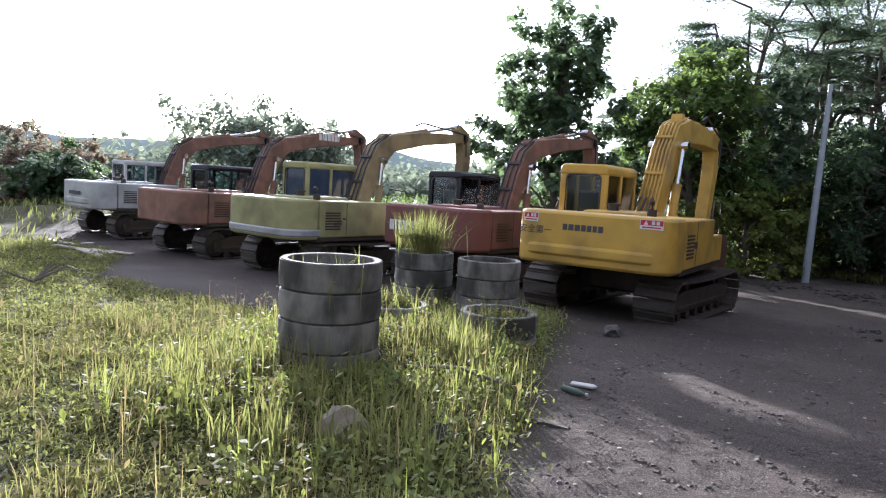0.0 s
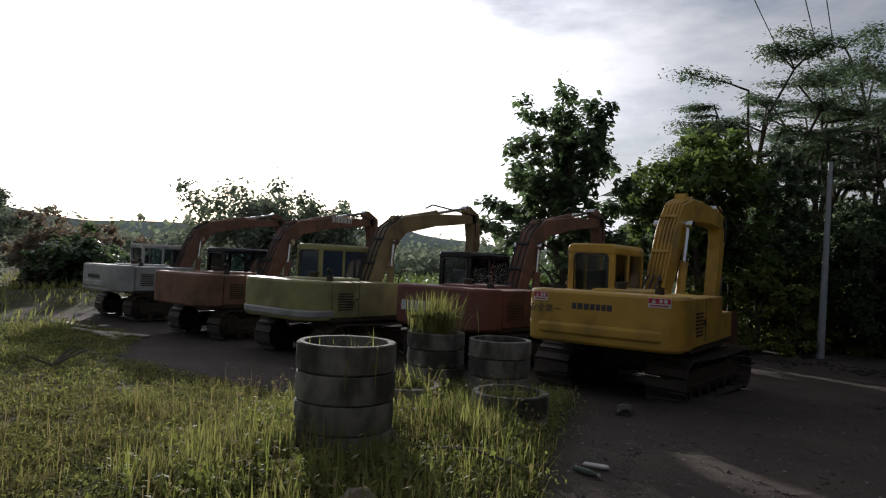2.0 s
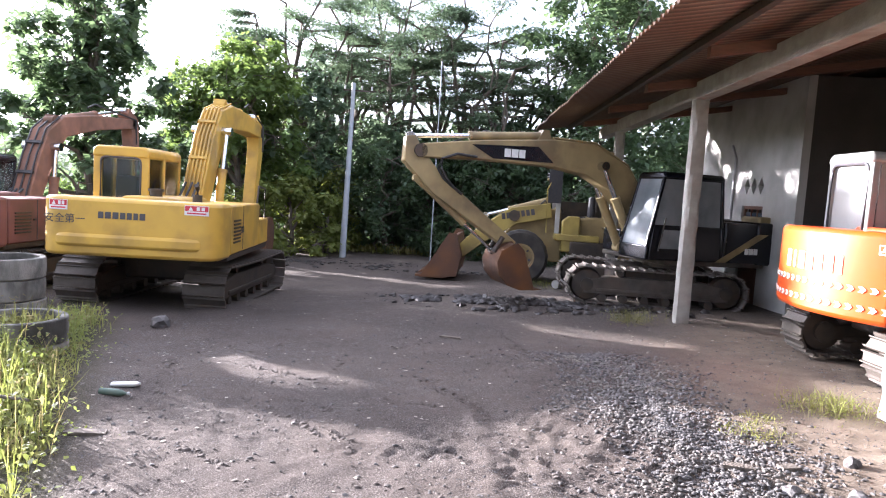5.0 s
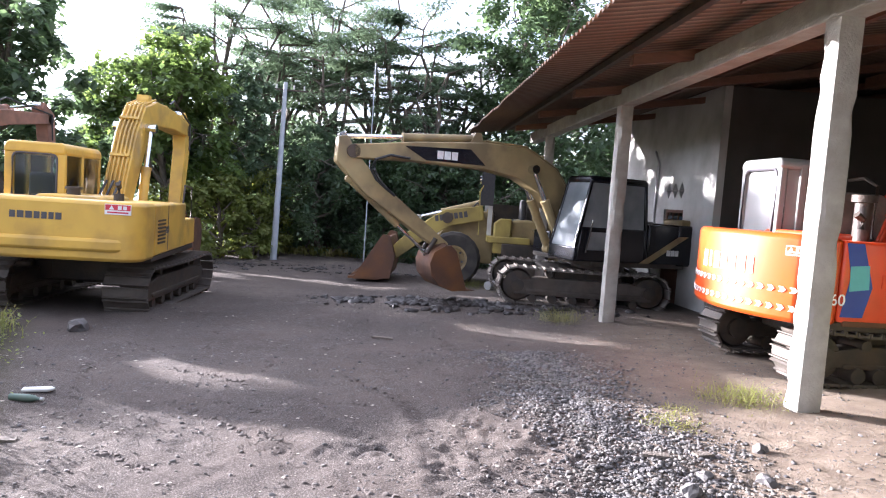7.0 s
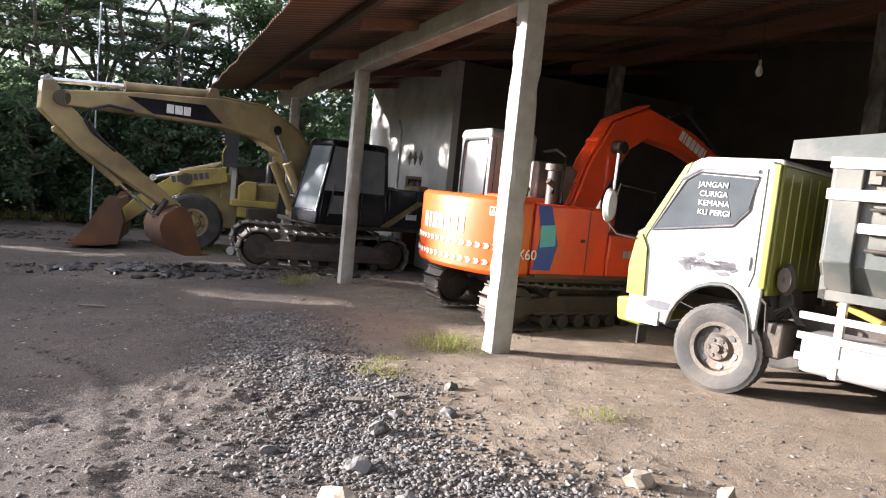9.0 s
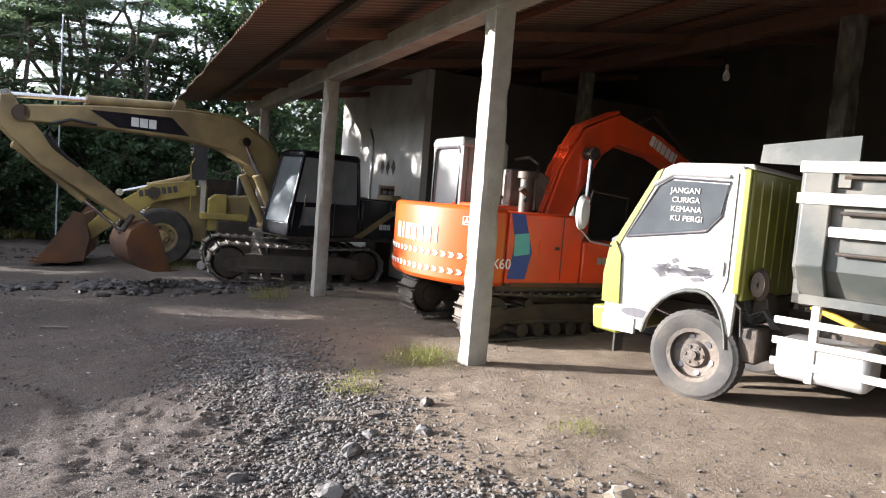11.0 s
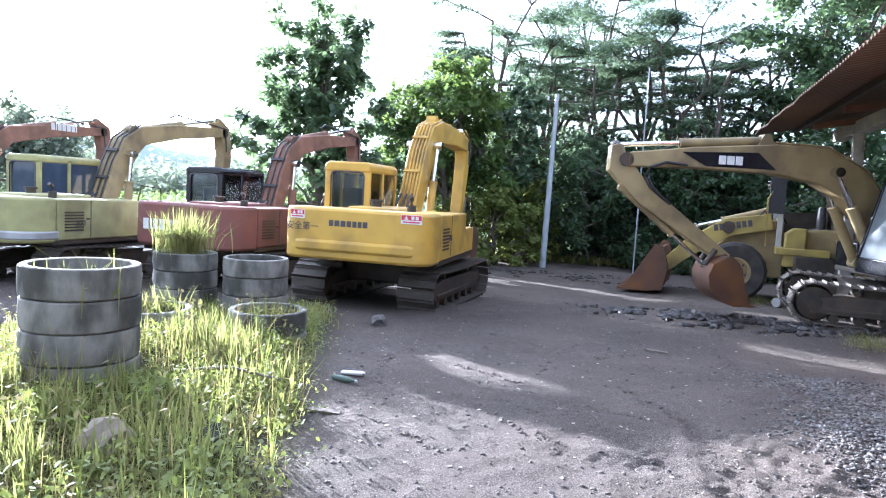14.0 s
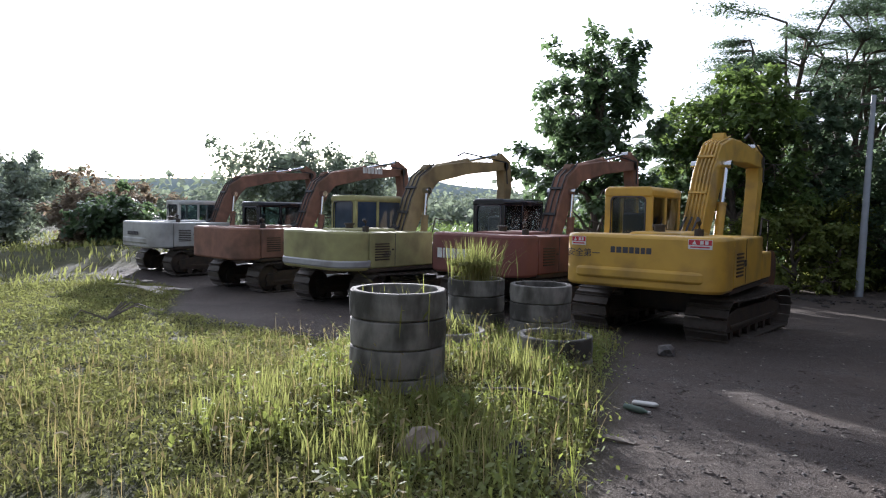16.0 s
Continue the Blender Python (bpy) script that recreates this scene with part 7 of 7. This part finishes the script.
# ---- grass and weeds ----
def blades(n, place, h, width, rn, lean=0.45):
    """Tapering blades; place(k) gives the roots as an array (n, 3)."""
    base = place
    a = rn.uniform(0, 2 * np.pi, n)
    hh = h * rn.uniform(0.45, 1.3, n)
    le = np.abs(rn.normal(0, lean, n)) * hh
    d = np.stack([np.cos(a), np.sin(a), np.zeros(n)], 1)
    s = np.stack([-np.sin(a), np.cos(a), np.zeros(n)], 1) * (width * rn.uniform(0.6, 1.4, n) / 2)[:, None]
    mid = base + d * (le * 0.35)[:, None] + np.array([0, 0, 1.0]) * (hh * 0.55)[:, None]
    tip = base + d * le[:, None] + np.array([0, 0, 1.0]) * hh[:, None]
    return np.stack([base - s * 0.5, mid - s, tip, mid + s], 1)


def scatter(n, x0, x1, y0, y1, rg, keep=0.45, power=1.0, clump=0.0):
    pts = []
    while len(pts) < n:
        x, y = rg.uniform(x0, x1), y0 + (y1 - y0) * rg.random() ** power
        if grassy(x, y) * (0.68 + 0.5 * noise.noise((x * 0.8, y * 0.8, 9)) + 0.45 * noise.noise((x * 2.7, y * 2.7, 29))) > keep * rg.uniform(0.6, 1.2) and not ring_at(x, y):
            if clump and noise.noise((x * 1.3, y * 1.3, 17)) < clump * rg.random():
                continue
            pts.append((x, y, ground_z(x, y) - 0.01))
    return np.array(pts)


RINGS = ((-4.84, 4.56), (-7.05, 8.45), (-5.80, 8.45), (-4.6, 6.98), (-5.72, 6.3))


def ring_at(x, y):
    return any((x - a) ** 2 + (y - b) ** 2 < 0.27 for a, b in RINGS)


def build_grass():
    rg, rn = random.Random(4), np.random.RandomState(4)
    def low(n, x0, x1, y0, y1, top, size, clump=0.0):
        p = scatter(n, x0, x1, y0, y1, rg, clump=clump)
        p[:, 2] += rn.uniform(0.01, 1.0, n) ** 1.4 * top * np.array([0.55 + 0.9 * abs(noise.noise((a * 1.1, b * 1.1, 31))) for a, b in p[:, :2]]) * 1.3
        return leaves(p, size, rn, 0.25, slim=0.6)

    q = [blades(17000, scatter(17000, -9.5, -1.6, 0.8, 7.5, rg), 0.085, 0.009, rn, 1.0),
         blades(2600, scatter(2600, -9.5, -1.6, 0.8, 7.5, rg, clump=0.6), 0.17, 0.009, rn, 0.6),
         blades(14000, scatter(14000, -24, -6, 0.0, 10, rg), 0.10, 0.018, rn, 1.0),
         blades(9000, scatter(9000, -60, -20, 0.0, 40, rg), 0.35, 0.06, rn, 0.7),
         low(62000, -8.5, -1.6, 0.8, 7.5, 0.10, 0.04), low(52000, -22, -6, 0.3, 9.5, 0.12, 0.065)]
    tagged(new("meadow_grass", leaf_mesh("meadow_grass", np.concatenate(q), grass_mat)), "short sunlit meadow grass with low weeds", "grass", kind="stuff")
    # tall tufts on the mound by the rings
    roots = []
    for k in range(135):
        y = rg.uniform(2.6, 9.0)
        x = rg.uniform(max(-7.4, -4.0 - 0.52 * (y - 3.0) - 1.3), -2.35 - 0.47 * (y - 3.4))
        if ring_at(x, y):
            continue
        r = rg.uniform(0.05, 0.16)
        p = np.stack([rn.normal(x, r, 46), rn.normal(y, r, 46), np.zeros(46)], 1)
        p[:, 2] = [ground_z(a, b) - 0.01 for a, b in p[:, :2]]
        roots.append((p, rg.uniform(0.16, 0.36)))
    q = [blades(46, p, h, 0.012, rn, 0.4) for p, h in roots]
    tagged(new("tall_grass", leaf_mesh("tall_grass", np.concatenate(q), grass_mat)), "tall bright grass tufts round the concrete rings", "grass", kind="stuff")
    # bushy broad-leaved weeds among the tufts
    q = []
    for k in range(230):
        y = rg.uniform(2.4, 9.2)
        x = rg.uniform(max(-7.6, -4.0 - 0.52 * (y - 3.0) - 1.4), -2.2 - 0.47 * (y - 3.4))
        if ring_at(x, y):
            continue
        n, rad, hh = 70, rg.uniform(0.07, 0.16), rg.uniform(0.12, 0.34)
        p = np.stack([rn.normal(x, rad, n), rn.normal(y, rad, n), ground_z(x, y) + rn.uniform(0.02, 1, n) * hh], 1)
        q.append(leaves(p, rg.uniform(0.035, 0.06), rn, 0.2, slim=0.6))
        st = np.repeat([[x, y, ground_z(x, y)]], 7, 0)
        q.append(blades(7, st, hh * 1.3, 0.006, rn, 0.35))
    tagged(new("weed_growth", leaf_mesh("weed_growth", np.concatenate(q), leaf_lime)), "bushy green weeds growing between the rings", "weed", kind="stuff")
    # grass growing out of the rings
    for (x, y), z, n, h in (((-7.05, 8.45), 0.40, 420, 0.62), ((-4.84, 4.56), 0.45, 60, 0.42), ((-4.6, 6.98), -0.1, 120, 0.3), ((-5.72, 6.3), 0.0, 90, 0.3)):
        p = np.stack([rn.normal(x, 0.17, n), rn.normal(y, 0.17, n), np.full(n, z)], 1)
        g = np.concatenate([blades(n, p, h, 0.016, rn, 0.45), leaves(p + np.array([0, 0, h * 0.6]), 0.09, rn, 0.2)])
        ob = new("ring_grass", leaf_mesh("ring_grass", g, grass_mat))
        tagged(ob, "bright grass tuft growing inside a concrete ring", "grass", "ring grass", kind="stuff")
    # dry stalks with seed heads
    p = scatter(700, -8, -2.2, 1.2, 8.5, rg)
    st = blades(700, p, 0.42, 0.006, rn, 0.35)
    heads = leaves(st[:, 2] - np.array([0, 0, 0.01]), 0.055, rn, 0.2, slim=0.45)
    p2 = scatter(5000, -9, -1.7, 1.0, 9, rg, clump=0.4)
    tagged(new("dry_stalks", leaf_mesh("dry_stalks", np.concatenate([st, heads, blades(5000, p2, 0.13, 0.006, rn, 1.1)]), straw_mat)), "dry straw coloured stalks with seed heads", "grass", kind="stuff")
    # weeds on the yard
    for x, y, n, h, r in ((3.15, 6.2, 330, 0.2, 0.17), (2.75, 11.3, 260, 0.28, 0.2), (2.2, 5.5, 90, 0.1, 0.12), (3.3, 3.9, 60, 0.12, 0.1), (2.0, 17.2, 200, 0.25, 0.4), (2.45, 5.9, 50, 0.08, 0.1), (-8.0, 4.2, 160, 0.3, 0.15), (-8.2, 3.9, 140, 0.22, 0.2)):
        p = np.stack([rn.normal(x, r, n), rn.normal(y, r, n), np.zeros(n)], 1)
        p[:, 2] = [ground_z(a, b) - 0.01 for a, b in p[:, :2]]
        up = np.zeros((3 * n, 3))
        up[:, :2], up[:, 2] = rn.normal(0, r * 0.35, (3 * n, 2)), rn.uniform(0.05, 0.75, 3 * n) * h
        g = np.concatenate([blades(n // 2, p[:n // 2], h * 0.9, 0.006, rn, 0.9), leaves(np.repeat(p, 3, 0) + up, 0.024, rn, 0.2, slim=0.5)])
        tagged(new("weed_clump", leaf_mesh("weed_clump", g, grass_mat)), "low weed clump growing on the bare earth", "weed", "yard weeds", kind="stuff")
    # verge before the trees
    p = np.array([(x, y, ground_z(x, y)) for x, y in ((rg.uniform(-16, 8), rg.uniform(24.5, 28.5)) for _ in range(9000)) if grassy(x, y) > 0.3 or y > 25.5 + 0.1 * (x + 8)])
    tagged(new("verge_grass", leaf_mesh("verge_grass", blades(len(p), p, 0.3, 0.05, rn, 0.6), grass_mat)), "bright grass verge along the foot of the trees", "grass", kind="stuff")


build_grass()
